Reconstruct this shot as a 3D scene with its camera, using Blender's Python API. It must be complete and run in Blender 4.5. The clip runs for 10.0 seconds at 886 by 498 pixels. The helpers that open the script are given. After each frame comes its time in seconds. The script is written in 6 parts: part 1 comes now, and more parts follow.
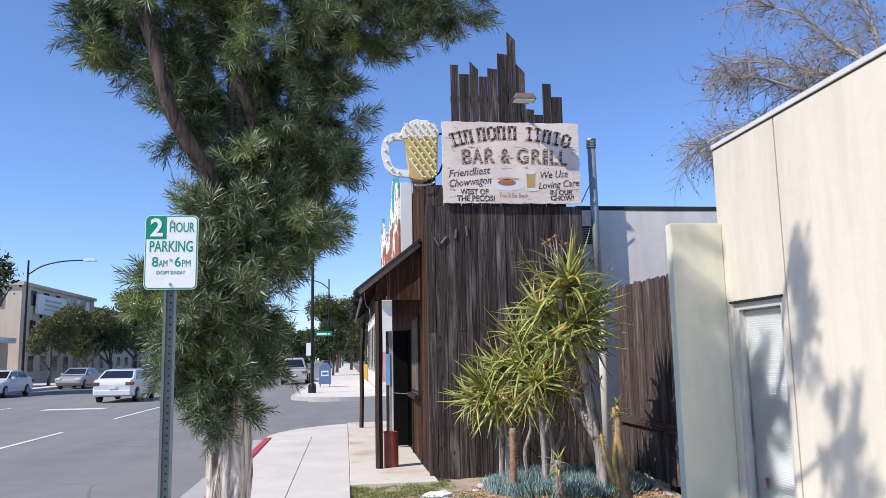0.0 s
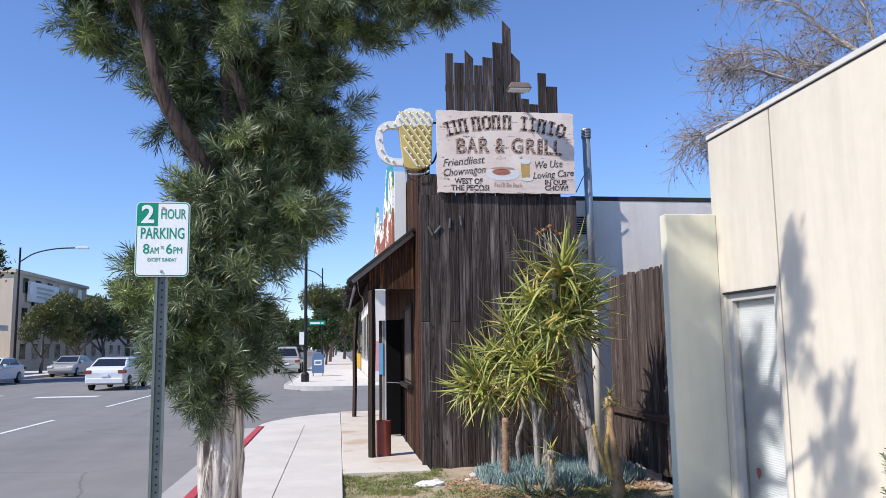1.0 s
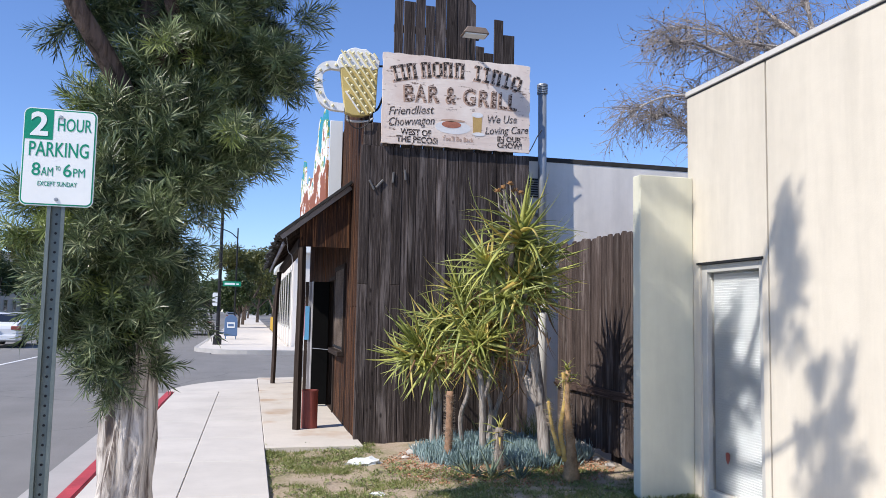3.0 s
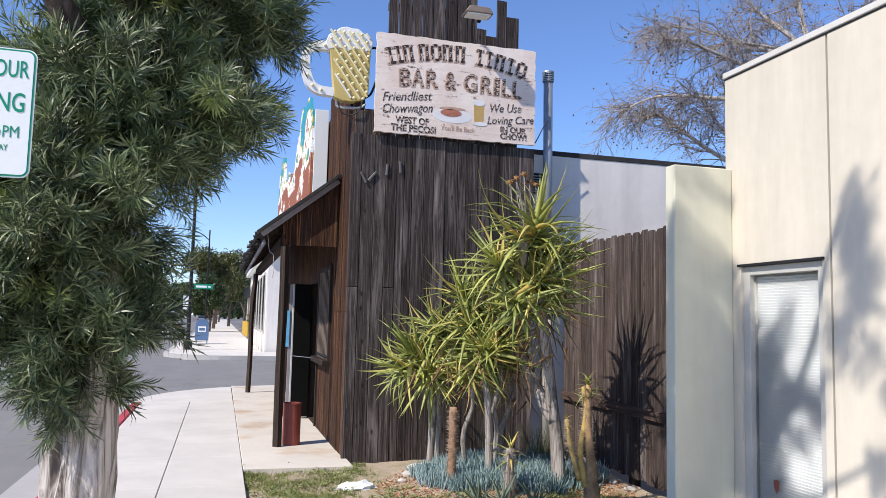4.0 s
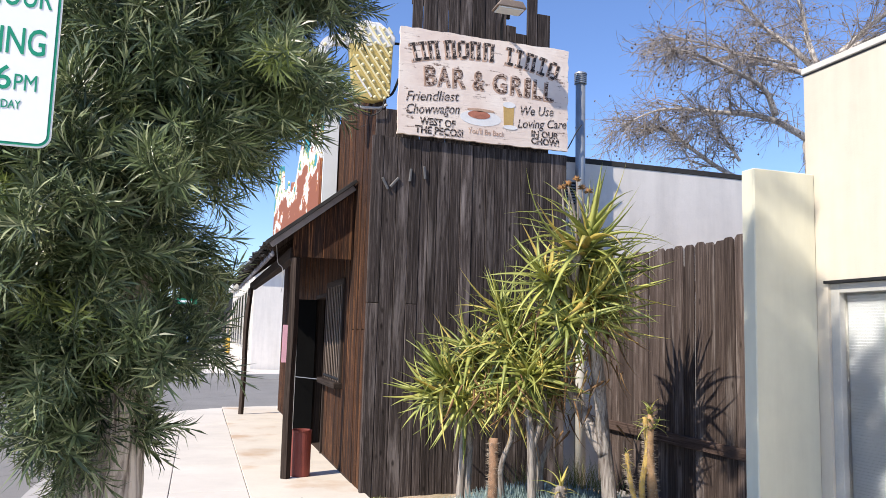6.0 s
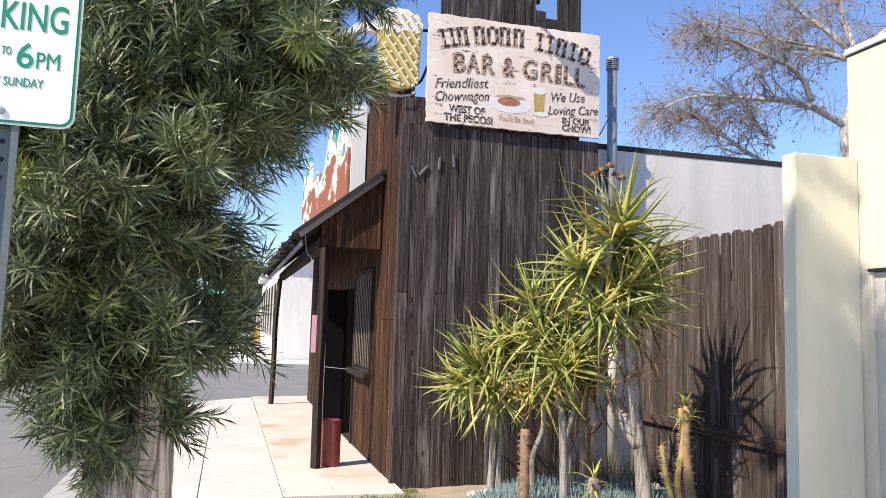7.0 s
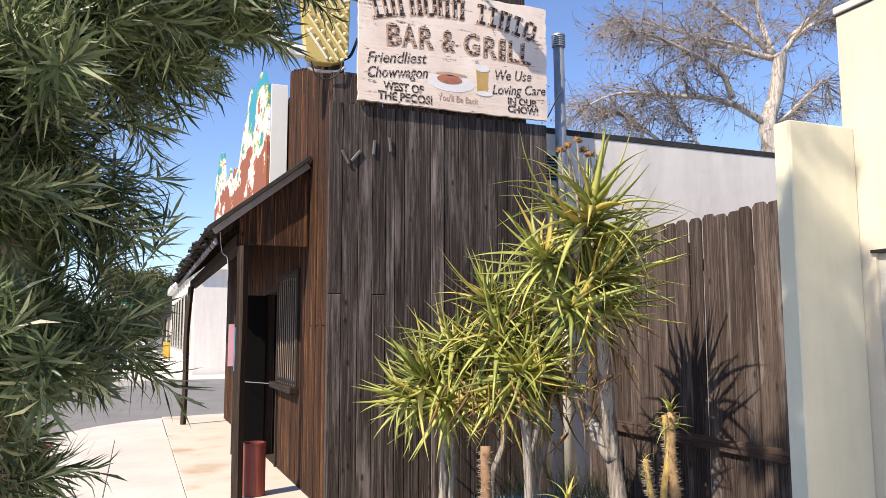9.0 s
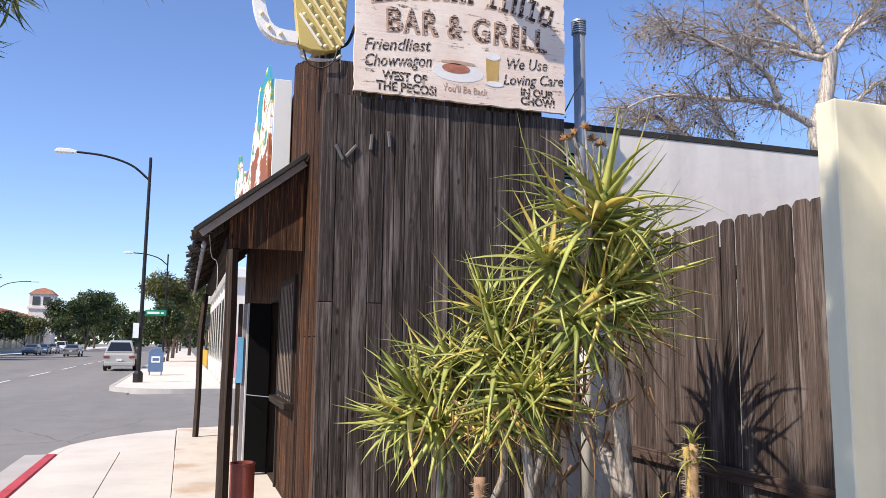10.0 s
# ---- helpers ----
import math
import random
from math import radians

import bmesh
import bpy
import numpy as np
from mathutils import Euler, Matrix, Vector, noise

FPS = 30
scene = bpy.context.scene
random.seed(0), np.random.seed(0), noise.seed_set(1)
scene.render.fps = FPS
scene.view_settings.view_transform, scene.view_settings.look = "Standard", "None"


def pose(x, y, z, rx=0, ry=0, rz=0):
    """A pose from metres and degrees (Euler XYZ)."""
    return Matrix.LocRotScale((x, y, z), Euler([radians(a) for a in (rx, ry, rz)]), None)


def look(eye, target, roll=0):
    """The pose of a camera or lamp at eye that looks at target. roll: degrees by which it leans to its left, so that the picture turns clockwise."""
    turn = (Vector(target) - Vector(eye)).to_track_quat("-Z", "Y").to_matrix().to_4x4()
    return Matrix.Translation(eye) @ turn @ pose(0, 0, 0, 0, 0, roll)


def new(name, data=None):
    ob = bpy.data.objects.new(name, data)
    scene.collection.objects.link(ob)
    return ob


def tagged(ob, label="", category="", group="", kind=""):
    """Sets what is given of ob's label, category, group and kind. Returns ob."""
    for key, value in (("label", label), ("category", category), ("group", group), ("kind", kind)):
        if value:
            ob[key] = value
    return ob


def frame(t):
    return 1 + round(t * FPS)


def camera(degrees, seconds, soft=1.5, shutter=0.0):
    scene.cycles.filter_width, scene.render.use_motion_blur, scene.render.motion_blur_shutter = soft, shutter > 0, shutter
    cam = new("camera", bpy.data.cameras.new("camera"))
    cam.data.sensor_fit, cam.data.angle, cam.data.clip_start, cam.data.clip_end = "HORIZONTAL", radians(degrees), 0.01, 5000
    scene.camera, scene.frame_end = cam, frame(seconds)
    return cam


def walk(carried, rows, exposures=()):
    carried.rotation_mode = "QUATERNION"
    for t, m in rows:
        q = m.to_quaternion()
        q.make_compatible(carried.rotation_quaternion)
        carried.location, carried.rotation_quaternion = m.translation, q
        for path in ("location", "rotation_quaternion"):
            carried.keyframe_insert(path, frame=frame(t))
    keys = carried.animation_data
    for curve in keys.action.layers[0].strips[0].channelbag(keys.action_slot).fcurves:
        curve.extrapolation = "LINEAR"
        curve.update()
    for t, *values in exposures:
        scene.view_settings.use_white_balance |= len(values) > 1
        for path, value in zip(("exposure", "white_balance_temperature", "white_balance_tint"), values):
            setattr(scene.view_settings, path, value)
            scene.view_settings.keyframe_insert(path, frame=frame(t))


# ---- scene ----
cam = camera(59.9, 10.0, soft=0.8)
PATH = [
    (0, (0.248, -0.018, 1.566), (0.499, 1.946, 1.844), -1.1),
    (0.5, (0.255, -0.014, 1.560), (0.506, 1.952, 1.831), -1.1),
    (1, (0.252, 0.010, 1.562), (0.519, 1.976, 1.814), -0.8),
    (1.5, (0.258, 0.048, 1.555), (0.555, 2.012, 1.785), -0.4),
    (2, (0.192, 0.229, 1.547), (0.546, 2.187, 1.749), 0.1),
    (2.5, (0.105, 0.557, 1.545), (0.525, 2.504, 1.725), 0.7),
    (3, (0.085, 0.943, 1.537), (0.564, 2.878, 1.708), 1.1),
    (4.5, (-0.088, 2.236, 1.552), (0.489, 4.14, 1.753), 1.4),
    (5, (-0.225, 2.485, 1.552), (0.385, 4.376, 1.776), 1.5),
    (5.5, (-0.274, 2.640, 1.572), (0.342, 4.528, 1.806), 1.6),
    (7, (-0.265, 2.802, 1.560), (0.262, 4.721, 1.762), 1.7),
    (7.5, (-0.408, 2.929, 1.554), (0.129, 4.845, 1.751), 1.3),
    (8, (-0.515, 3.130, 1.551), (0.083, 5.028, 1.754), 0.6),
    (8.5, (-0.415, 3.410, 1.548), (0.254, 5.283, 1.762), 0.0),
    (9, (-0.207, 3.730, 1.528), (0.525, 5.578, 1.752), -0.1),
    (9.5, (0.080, 3.995, 1.527), (0.804, 5.845, 1.763), 0.5),
    (10, (0.351, 4.226, 1.552), (0.977, 6.109, 1.803), 0.6),
]
walk(cam, [(t, look(eye, target, roll)) for t, eye, target, roll in PATH],
     [(0, 0.07, 6500, 11), (3, 0.06, 6550, 11), (5.5, 0.30, 6900, 11), (8, 0.47, 7500, 11), (9, 0.43, 7700, 12), (9.5, 0.32, 7400, 13), (10, 0.32, 7250, 13)])

# ---- world and sun ----
SUN_DIR = Vector((1.0, 0.45, -1.10)).normalized()
sun = new("sun", bpy.data.lights.new("sun", "SUN"))
sun.data.energy, sun.data.angle, sun.data.color = 5.0, radians(0.53), (1.0, 0.95, 0.88)
sun.matrix_world = look((0, 0, 0), SUN_DIR)
world = bpy.data.worlds.new("sky")
scene.world = world
world.use_nodes = True
wn = world.node_tree
sky = wn.nodes.new("ShaderNodeTexSky")
sky.sky_type, sky.sun_disc = "NISHITA", False
sky.sun_elevation = math.asin(-SUN_DIR.z)
sky.sun_rotation = math.atan2(-SUN_DIR.x, -SUN_DIR.y)
sky.air_density, sky.dust_density, sky.ozone_density = 1.0, 0.0, 5.0
wn.nodes["Background"].inputs["Strength"].default_value = 0.143
tint = wn.nodes.new("ShaderNodeMix")
tint.data_type, tint.blend_type = "RGBA", "MULTIPLY"
tint.inputs[0].default_value = 1.0
tint.inputs[7].default_value = (0.92, 1.0, 1.24, 1)
wn.links.new(sky.outputs["Color"], tint.inputs[6])
wn.links.new(tint.outputs[2], wn.nodes["Background"].inputs["Color"])

# ---- materials ----
def mat(name, rough=0.8, metal=0.0, spec=0.4):
    m = bpy.data.materials.new(name)
    m.use_nodes = True
    b = m.node_tree.nodes["Principled BSDF"]
    b.inputs["Roughness"].default_value = rough
    b.inputs["Metallic"].default_value = metal
    b.inputs["Specular IOR Level"].default_value = spec
    return m, m.node_tree, b


def coords(nt, scale, space="Object"):
    c = nt.nodes.new("ShaderNodeTexCoord")
    mp = nt.nodes.new("ShaderNodeMapping")
    mp.inputs["Scale"].default_value = scale
    nt.links.new(c.outputs[space], mp.inputs["Vector"])
    return mp.outputs["Vector"]


def nz(nt, vec, scale, detail=5, rough=0.6, dist=0.0):
    n = nt.nodes.new("ShaderNodeTexNoise")
    n.inputs["Scale"].default_value, n.inputs["Detail"].default_value = scale, detail
    n.inputs["Roughness"].default_value, n.inputs["Distortion"].default_value = rough, dist
    if vec:
        nt.links.new(vec, n.inputs["Vector"])
    return n.outputs["Fac"]


def ramp(nt, fac, stops):
    r = nt.nodes.new("ShaderNodeValToRGB")
    el = r.color_ramp.elements
    while len(el) < len(stops):
        el.new(0.5)
    for e, (p, c) in zip(el, stops):
        e.position, e.color = p, (*c, 1)
    nt.links.new(fac, r.inputs["Fac"])
    return r.outputs["Color"]


def mix(nt, fac, a, b, mode="MIX"):
    m = nt.nodes.new("ShaderNodeMix")
    m.data_type, m.blend_type = "RGBA", mode
    for sock, v in ((m.inputs[0], fac), (m.inputs[6], a), (m.inputs[7], b)):
        if isinstance(v, bpy.types.NodeSocket):
            nt.links.new(v, sock)
        elif isinstance(v, tuple):
            sock.default_value = (*v, 1)
        else:
            sock.default_value = v
    return m.outputs[2]


def bump(nt, bsdf, height, strength, dist=0.01):
    b = nt.nodes.new("ShaderNodeBump")
    b.inputs["Strength"].default_value, b.inputs["Distance"].default_value = strength, dist
    nt.links.new(height, b.inputs["Height"])
    nt.links.new(b.outputs["Normal"], bsdf.inputs["Normal"])


def math_node(nt, op, a, b=0.0):
    m = nt.nodes.new("ShaderNodeMath")
    m.operation = op
    for sock, v in ((m.inputs[0], a), (m.inputs[1], b)):
        if isinstance(v, bpy.types.NodeSocket):
            nt.links.new(v, sock)
        else:
            sock.default_value = v
    return m.outputs[0]


def plain(name, col, rough=0.6, metal=0.0, spec=0.4, var=0.25, scale=9.0, grain=0.15):
    """A paint, metal or stone: one colour with blotches at two scales and fine relief."""
    m, nt, b = mat(name, rough, metal, spec)
    v = coords(nt, (1, 1, 1))
    dark = tuple(c * (1 - var) for c in col)
    lite = tuple(min(1, c * (1 + var * 0.6)) for c in col)
    big = nz(nt, v, scale * 0.25, 4)
    fine = nz(nt, v, scale * 6, 4)
    c = ramp(nt, big, [(0.3, dark), (0.7, lite)])
    c = mix(nt, 0.25, c, ramp(nt, fine, [(0.35, dark), (0.65, lite)]))
    nt.links.new(c, b.inputs["Base Color"])
    if grain:
        bump(nt, b, fine, grain, 0.004)
    return m


def wood(name, dark, mid, lite, axis=2, streak=1.0, rough=0.85, relief=0.5, grey=None, hi=0.80, worn=0.54):
    """Weathered boards: grain stretched along one axis, each board its own tone."""
    m, nt, b = mat(name, rough, 0, 0.12)
    info = nt.nodes.new("ShaderNodeObjectInfo")
    sc = [38.0, 38.0, 38.0]
    sc[axis] = 0.8
    c = nt.nodes.new("ShaderNodeTexCoord")
    off = nt.nodes.new("ShaderNodeVectorMath")
    off.operation = "ADD"
    comb = nt.nodes.new("ShaderNodeCombineXYZ")
    r = math_node(nt, "MULTIPLY", info.outputs["Random"], 37.0)
    for i in range(3):
        nt.links.new(r, comb.inputs[i])
    nt.links.new(c.outputs["Object"], off.inputs[0])
    nt.links.new(comb.outputs[0], off.inputs[1])
    mp = nt.nodes.new("ShaderNodeMapping")
    mp.inputs["Scale"].default_value = sc
    nt.links.new(off.outputs[0], mp.inputs["Vector"])
    g1 = nz(nt, mp.outputs[0], 1.0, 8, 0.62, 1.2)
    g2 = nz(nt, mp.outputs[0], 4.5, 5, 0.7, 0.6)
    mp2 = nt.nodes.new("ShaderNodeMapping")
    flat = [9.0, 9.0, 9.0]
    flat[axis] = 0.8
    mp2.inputs["Scale"].default_value = flat
    nt.links.new(off.outputs[0], mp2.inputs["Vector"])
    patch = nz(nt, mp2.outputs[0], 1.0, 5, 0.65)
    col = ramp(nt, g1, [(0.28, dark), (0.54, mid), (hi, lite)])
    col = mix(nt, 0.28, col, ramp(nt, g2, [(0.40, dark), (0.55, mid), (0.66, lite)]))
    if grey:
        col = mix(nt, ramp(nt, patch, [(worn, (0, 0, 0)), (worn + 0.16, (0.75, 0.75, 0.75))]), col, grey)
    tone = ramp(nt, info.outputs["Random"], [(0.0, (0.55, 0.54, 0.53)), (0.5, (0.85, 0.84, 0.83)), (0.85, (1.1, 1.09, 1.08)), (1.0, (1.5, 1.48, 1.46))])
    col = mix(nt, 0.8 * streak, col, tone, "MULTIPLY")
    cracks = ramp(nt, g2, [(0.36, (0.08, 0.08, 0.08)), (0.44, (1, 1, 1))])
    col = mix(nt, 0.6, col, cracks, "MULTIPLY")
    knot = nt.nodes.new("ShaderNodeTexVoronoi")
    mp3 = nt.nodes.new("ShaderNodeMapping")
    round_ = [9.0, 9.0, 9.0]
    round_[axis] = 4.0
    mp3.inputs["Scale"].default_value = round_
    nt.links.new(off.outputs[0], mp3.inputs["Vector"])
    nt.links.new(mp3.outputs[0], knot.inputs["Vector"])
    knot.inputs["Scale"].default_value = 0.75
    col = mix(nt, ramp(nt, knot.outputs["Distance"], [(0.05, (0.8, 0.8, 0.8)), (0.13, (0, 0, 0))]), col, dark)
    nt.links.new(col, b.inputs["Base Color"])
    h = math_node(nt, "ADD", g1, math_node(nt, "MULTIPLY", g2, 0.6))
    bump(nt, b, h, relief, 0.010)
    return m


def leafy(name, dark, lite, tip, rough=0.45, back=0.15, spec=0.35):
    """Leaves: every leaf its own tone, a little light let through."""
    m, nt, b = mat(name, rough, 0, spec)
    geo = nt.nodes.new("ShaderNodeNewGeometry")
    col = ramp(nt, geo.outputs["Random Per Island"], [(0.0, dark), (0.5, tuple(0.5 * (p + q) for p, q in zip(dark, lite))), (0.8, lite), (1.0, tip)])
    v = coords(nt, (1, 1, 1))
    col = mix(nt, 0.4, col, ramp(nt, nz(nt, v, 3.5, 3), [(0.35, dark), (0.65, lite)]))
    nt.links.new(col, b.inputs["Base Color"])
    b.inputs["Transmission Weight"].default_value = 0.0
    tr = nt.nodes.new("ShaderNodeBsdfTranslucent")
    nt.links.new(col, tr.inputs["Color"])
    ms = nt.nodes.new("ShaderNodeMixShader")
    ms.inputs[0].default_value = back
    out = nt.nodes["Material Output"]
    nt.links.new(b.outputs[0], ms.inputs[1])
    nt.links.new(tr.outputs[0], ms.inputs[2])
    nt.links.new(ms.outputs[0], out.inputs["Surface"])
    return m


def stucco(name, col, relief=0.35, stain=0.12):
    m, nt, b = mat(name, 0.9, 0, 0.2)
    v = coords(nt, (1, 1, 1))
    streaks = nz(nt, coords(nt, (2.2, 2.2, 0.25)), 1.5, 5, 0.6)
    fine = nz(nt, v, 90, 4, 0.7)
    mid = nz(nt, v, 7, 5, 0.6)
    d = tuple(c * (1 - stain) for c in col)
    c = ramp(nt, streaks, [(0.35, d), (0.6, col)])
    c = mix(nt, 0.3, c, ramp(nt, mid, [(0.3, d), (0.7, col)]))
    nt.links.new(c, b.inputs["Base Color"])
    bump(nt, b, math_node(nt, "ADD", math_node(nt, "MULTIPLY", fine, 0.35), mid), relief, 0.006)
    return m


def asphalt():
    m, nt, b = mat("asphalt", 0.88, 0, 0.3)
    v = coords(nt, (1, 1, 1))
    fine = nz(nt, v, 160, 4, 0.7)
    mid = nz(nt, v, 1.1, 6, 0.65)
    big = nz(nt, coords(nt, (0.8, 0.06, 1)), 0.7, 5, 0.6)
    c = ramp(nt, mid, [(0.3, (0.185, 0.175, 0.162)), (0.7, (0.27, 0.257, 0.238))])
    c = mix(nt, 0.4, c, ramp(nt, big, [(0.35, (0.16, 0.152, 0.140)), (0.65, (0.29, 0.276, 0.256))]))
    c = mix(nt, 0.3, c, ramp(nt, fine, [(0.3, (0.06, 0.06, 0.06)), (0.7, (0.32, 0.32, 0.32))]))
    crack = nt.nodes.new("ShaderNodeTexVoronoi")
    crack.feature = "DISTANCE_TO_EDGE"
    crack.inputs["Scale"].default_value = 0.21
    wob = nt.nodes.new("ShaderNodeTexNoise")
    wob.inputs["Scale"].default_value, wob.inputs["Detail"].default_value = 0.9, 6
    nt.links.new(v, wob.inputs["Vector"])
    nt.links.new(mix(nt, 0.16, v, wob.outputs["Color"], "LINEAR_LIGHT"), crack.inputs["Vector"])
    c = mix(nt, ramp(nt, crack.outputs["Distance"], [(0.0, (0.45, 0.45, 0.45)), (0.0025, (0, 0, 0))]), c, (0.06, 0.058, 0.055))
    nt.links.new(c, b.inputs["Base Color"])
    bump(nt, b, fine, 0.4, 0.006)
    return m


def concrete(name, col, stain=(0.42, 0.22, 0.08), rust=False):
    m, nt, b = mat(name, 0.88, 0, 0.3)
    v = coords(nt, (1, 1, 1))
    info = nt.nodes.new("ShaderNodeObjectInfo")
    d = tuple(c * 0.78 for c in col)
    big = nz(nt, v, 1.3, 6, 0.65)
    fine = nz(nt, v, 120, 4, 0.7)
    spots = nz(nt, v, 14, 3, 0.5)
    c = ramp(nt, big, [(0.3, d), (0.7, col)])
    c = mix(nt, 0.25, c, ramp(nt, fine, [(0.3, tuple(x * 0.6 for x in col)), (0.7, col)]))
    c = mix(nt, ramp(nt, spots, [(0.68, (0, 0, 0)), (0.76, (0.35, 0.35, 0.35))]), c, tuple(x * 0.5 for x in col))
    if rust:
        r = nz(nt, v, 1.05, 4, 0.5)
        c = mix(nt, ramp(nt, r, [(0.56, (0, 0, 0)), (0.68, (0.5, 0.5, 0.5))]), c, stain)
    c = mix(nt, 0.5, c, ramp(nt, info.outputs["Random"], [(0, (0.86, 0.86, 0.86)), (1, (1, 1, 1))]), "MULTIPLY")
    nt.links.new(c, b.inputs["Base Color"])
    bump(nt, b, math_node(nt, "ADD", math_node(nt, "MULTIPLY", fine, 0.5), big), 0.25, 0.006)
    return m


def bark(name, dark, lite):
    m, nt, b = mat(name, 0.9, 0, 0.2)
    v = coords(nt, (16, 16, 1.6))
    g = nz(nt, v, 1.2, 7, 0.65, 1.0)
    c = ramp(nt, g, [(0.38, dark), (0.58, lite)])
    nt.links.new(c, b.inputs["Base Color"])
    bump(nt, b, g, 1.0, 0.03)
    return m


M_ASPHALT = asphalt()
M_WALK = concrete("sidewalk_concrete", (0.72, 0.67, 0.60))
M_APRON = concrete("apron_concrete", (0.74, 0.67, 0.57), rust=True)
M_CURB = concrete("kerb_concrete", (0.50, 0.48, 0.45))
M_RED = plain("red_kerb_paint", (0.50, 0.06, 0.07), 0.7, var=0.35, scale=14)
M_LINE = plain("road_paint", (0.72, 0.72, 0.70), 0.7, var=0.2, scale=12)
M_SOIL = plain("soil", (0.20, 0.14, 0.09), 0.95, var=0.5, scale=14, grain=0.6)
M_CREAM = stucco("cream_stucco", (0.67, 0.61, 0.50), 0.35, 0.17)
M_WHITE = stucco("white_stucco", (0.80, 0.75, 0.69), 0.9, 0.17)
M_FIN = stucco("pale_green_stucco", (0.68, 0.66, 0.52), 0.3, 0.15)
M_SIDE = wood("weathered_grey_boards", (0.012, 0.009, 0.008), (0.072, 0.058, 0.053), (0.34, 0.29, 0.275), grey=(0.26, 0.225, 0.212))
M_FRONT = wood("redwood_boards", (0.011, 0.006, 0.004), (0.080, 0.036, 0.020), (0.62, 0.28, 0.11), grey=(0.028, 0.020, 0.017), hi=0.75, worn=0.43)
M_DARKWOOD = wood("dark_timber", (0.018, 0.013, 0.011), (0.055, 0.040, 0.032), (0.13, 0.10, 0.085))
M_BEAM = wood("dark_timber_long", (0.018, 0.013, 0.011), (0.055, 0.040, 0.032), (0.13, 0.10, 0.085), axis=1)
M_FENCE = wood("fence_boards", (0.026, 0.019, 0.016), (0.100, 0.075, 0.066), (0.30, 0.245, 0.22), grey=(0.30, 0.26, 0.24))
M_RAIL = wood("fence_rail_wood", (0.05, 0.033, 0.028), (0.13, 0.09, 0.075), (0.24, 0.18, 0.16), axis=1)
M_SHINGLE = plain("old_roofing", (0.04, 0.038, 0.036), 0.95, var=0.5, scale=20, grain=0.6)
M_GREYBOARD = plain("grey_painted_board", (0.50, 0.49, 0.48), 0.8, var=0.25)
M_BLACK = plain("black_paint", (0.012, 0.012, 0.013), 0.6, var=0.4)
M_COPING = plain("cream_metal_coping", (0.62, 0.60, 0.54), 0.5, var=0.12)
M_STEEL = plain("galvanised_steel", (0.33, 0.35, 0.37), 0.5, 0.55, 0.5, var=0.25, scale=16, grain=0.05)
M_POSTSTEEL = plain("sign_post_steel", (0.17, 0.20, 0.19), 0.5, 0.6, 0.5, var=0.3, scale=16, grain=0.05)
M_IRON = plain("dark_iron", (0.03, 0.03, 0.032), 0.6, 0.6, var=0.4)
M_DOORBLACK = plain("door_black", (0.005, 0.005, 0.005), 0.8, 0, 0.1, var=0.4)
M_BAR = plain("worn_iron_bars", (0.26, 0.20, 0.16), 0.7, 0.2, var=0.4)
M_BARGE = plain("barge_paint", (0.33, 0.31, 0.32), 0.85, var=0.3)
M_RUST = plain("red_can_paint", (0.24, 0.055, 0.04), 0.55, var=0.35, scale=10)
M_SIGNWHITE = plain("sign_white", (0.80, 0.82, 0.80), 0.35, var=0.05, grain=0)
M_SIGNGREEN = plain("sign_green", (0.0, 0.25, 0.14), 0.4, var=0.1, grain=0)
M_TRUNK = bark("fern_pine_bark", (0.13, 0.10, 0.085), (0.70, 0.63, 0.56))
M_LIMB = bark("fern_pine_limb", (0.035, 0.025, 0.02), (0.13, 0.095, 0.08))
M_NEEDLE = leafy("fern_pine_leaves", (0.013, 0.026, 0.011), (0.20, 0.265, 0.115), (0.74, 0.78, 0.46), rough=0.38, back=0.25, spec=0.55)
M_NEWLEAF = leafy("fern_pine_new_leaves", (0.08, 0.12, 0.03), (0.32, 0.39, 0.12), (0.62, 0.66, 0.25), rough=0.4, back=0.3, spec=0.5)
M_ALOE = leafy("aloe_leaves", (0.16, 0.21, 0.05), (0.70, 0.71, 0.21), (0.84, 0.52, 0.15), rough=0.36, back=0.25, spec=0.55)
M_ALOESTEM = bark("aloe_stem", (0.16, 0.13, 0.11), (0.48, 0.43, 0.38))


# ---- kit ----
def finish(name, bm, m, parent=None, label="", smooth=False):
    me = bpy.data.meshes.new(name)
    bmesh.ops.recalc_face_normals(bm, faces=bm.faces)
    bm.to_mesh(me)
    bm.free()
    if m:
        me.materials.append(m)
    if smooth:
        me.polygons.foreach_set("use_smooth", [True] * len(me.polygons))
    ob = new(name, me)
    if parent:
        ob.parent = parent
    if label:
        ob["label"] = label
    return ob


def part(name, bm, m, parent, label="", smooth=False):
    return finish(name, bm, m, parent, label, smooth)


def thing(name, label, category, group="", kind="", at=(0, 0, 0), rz=0.0):
    ob = new(name)
    ob.matrix_basis = pose(*at, 0, 0, rz)
    return tagged(ob, label, category, group, kind)


def box(x0, x1, y0, y1, z0, z1, bev=0.0, bm=None):
    bm = bm or bmesh.new()
    r = bmesh.ops.create_cube(bm, size=1)
    bmesh.ops.scale(bm, vec=(x1 - x0, y1 - y0, z1 - z0), verts=r["verts"])
    bmesh.ops.translate(bm, vec=((x0 + x1) / 2, (y0 + y1) / 2, (z0 + z1) / 2), verts=r["verts"])
    if bev:
        es = list({e for v in r["verts"] for e in v.link_edges})
        bmesh.ops.bevel(bm, geom=es, offset=bev, segments=1, affect="EDGES")
    return bm


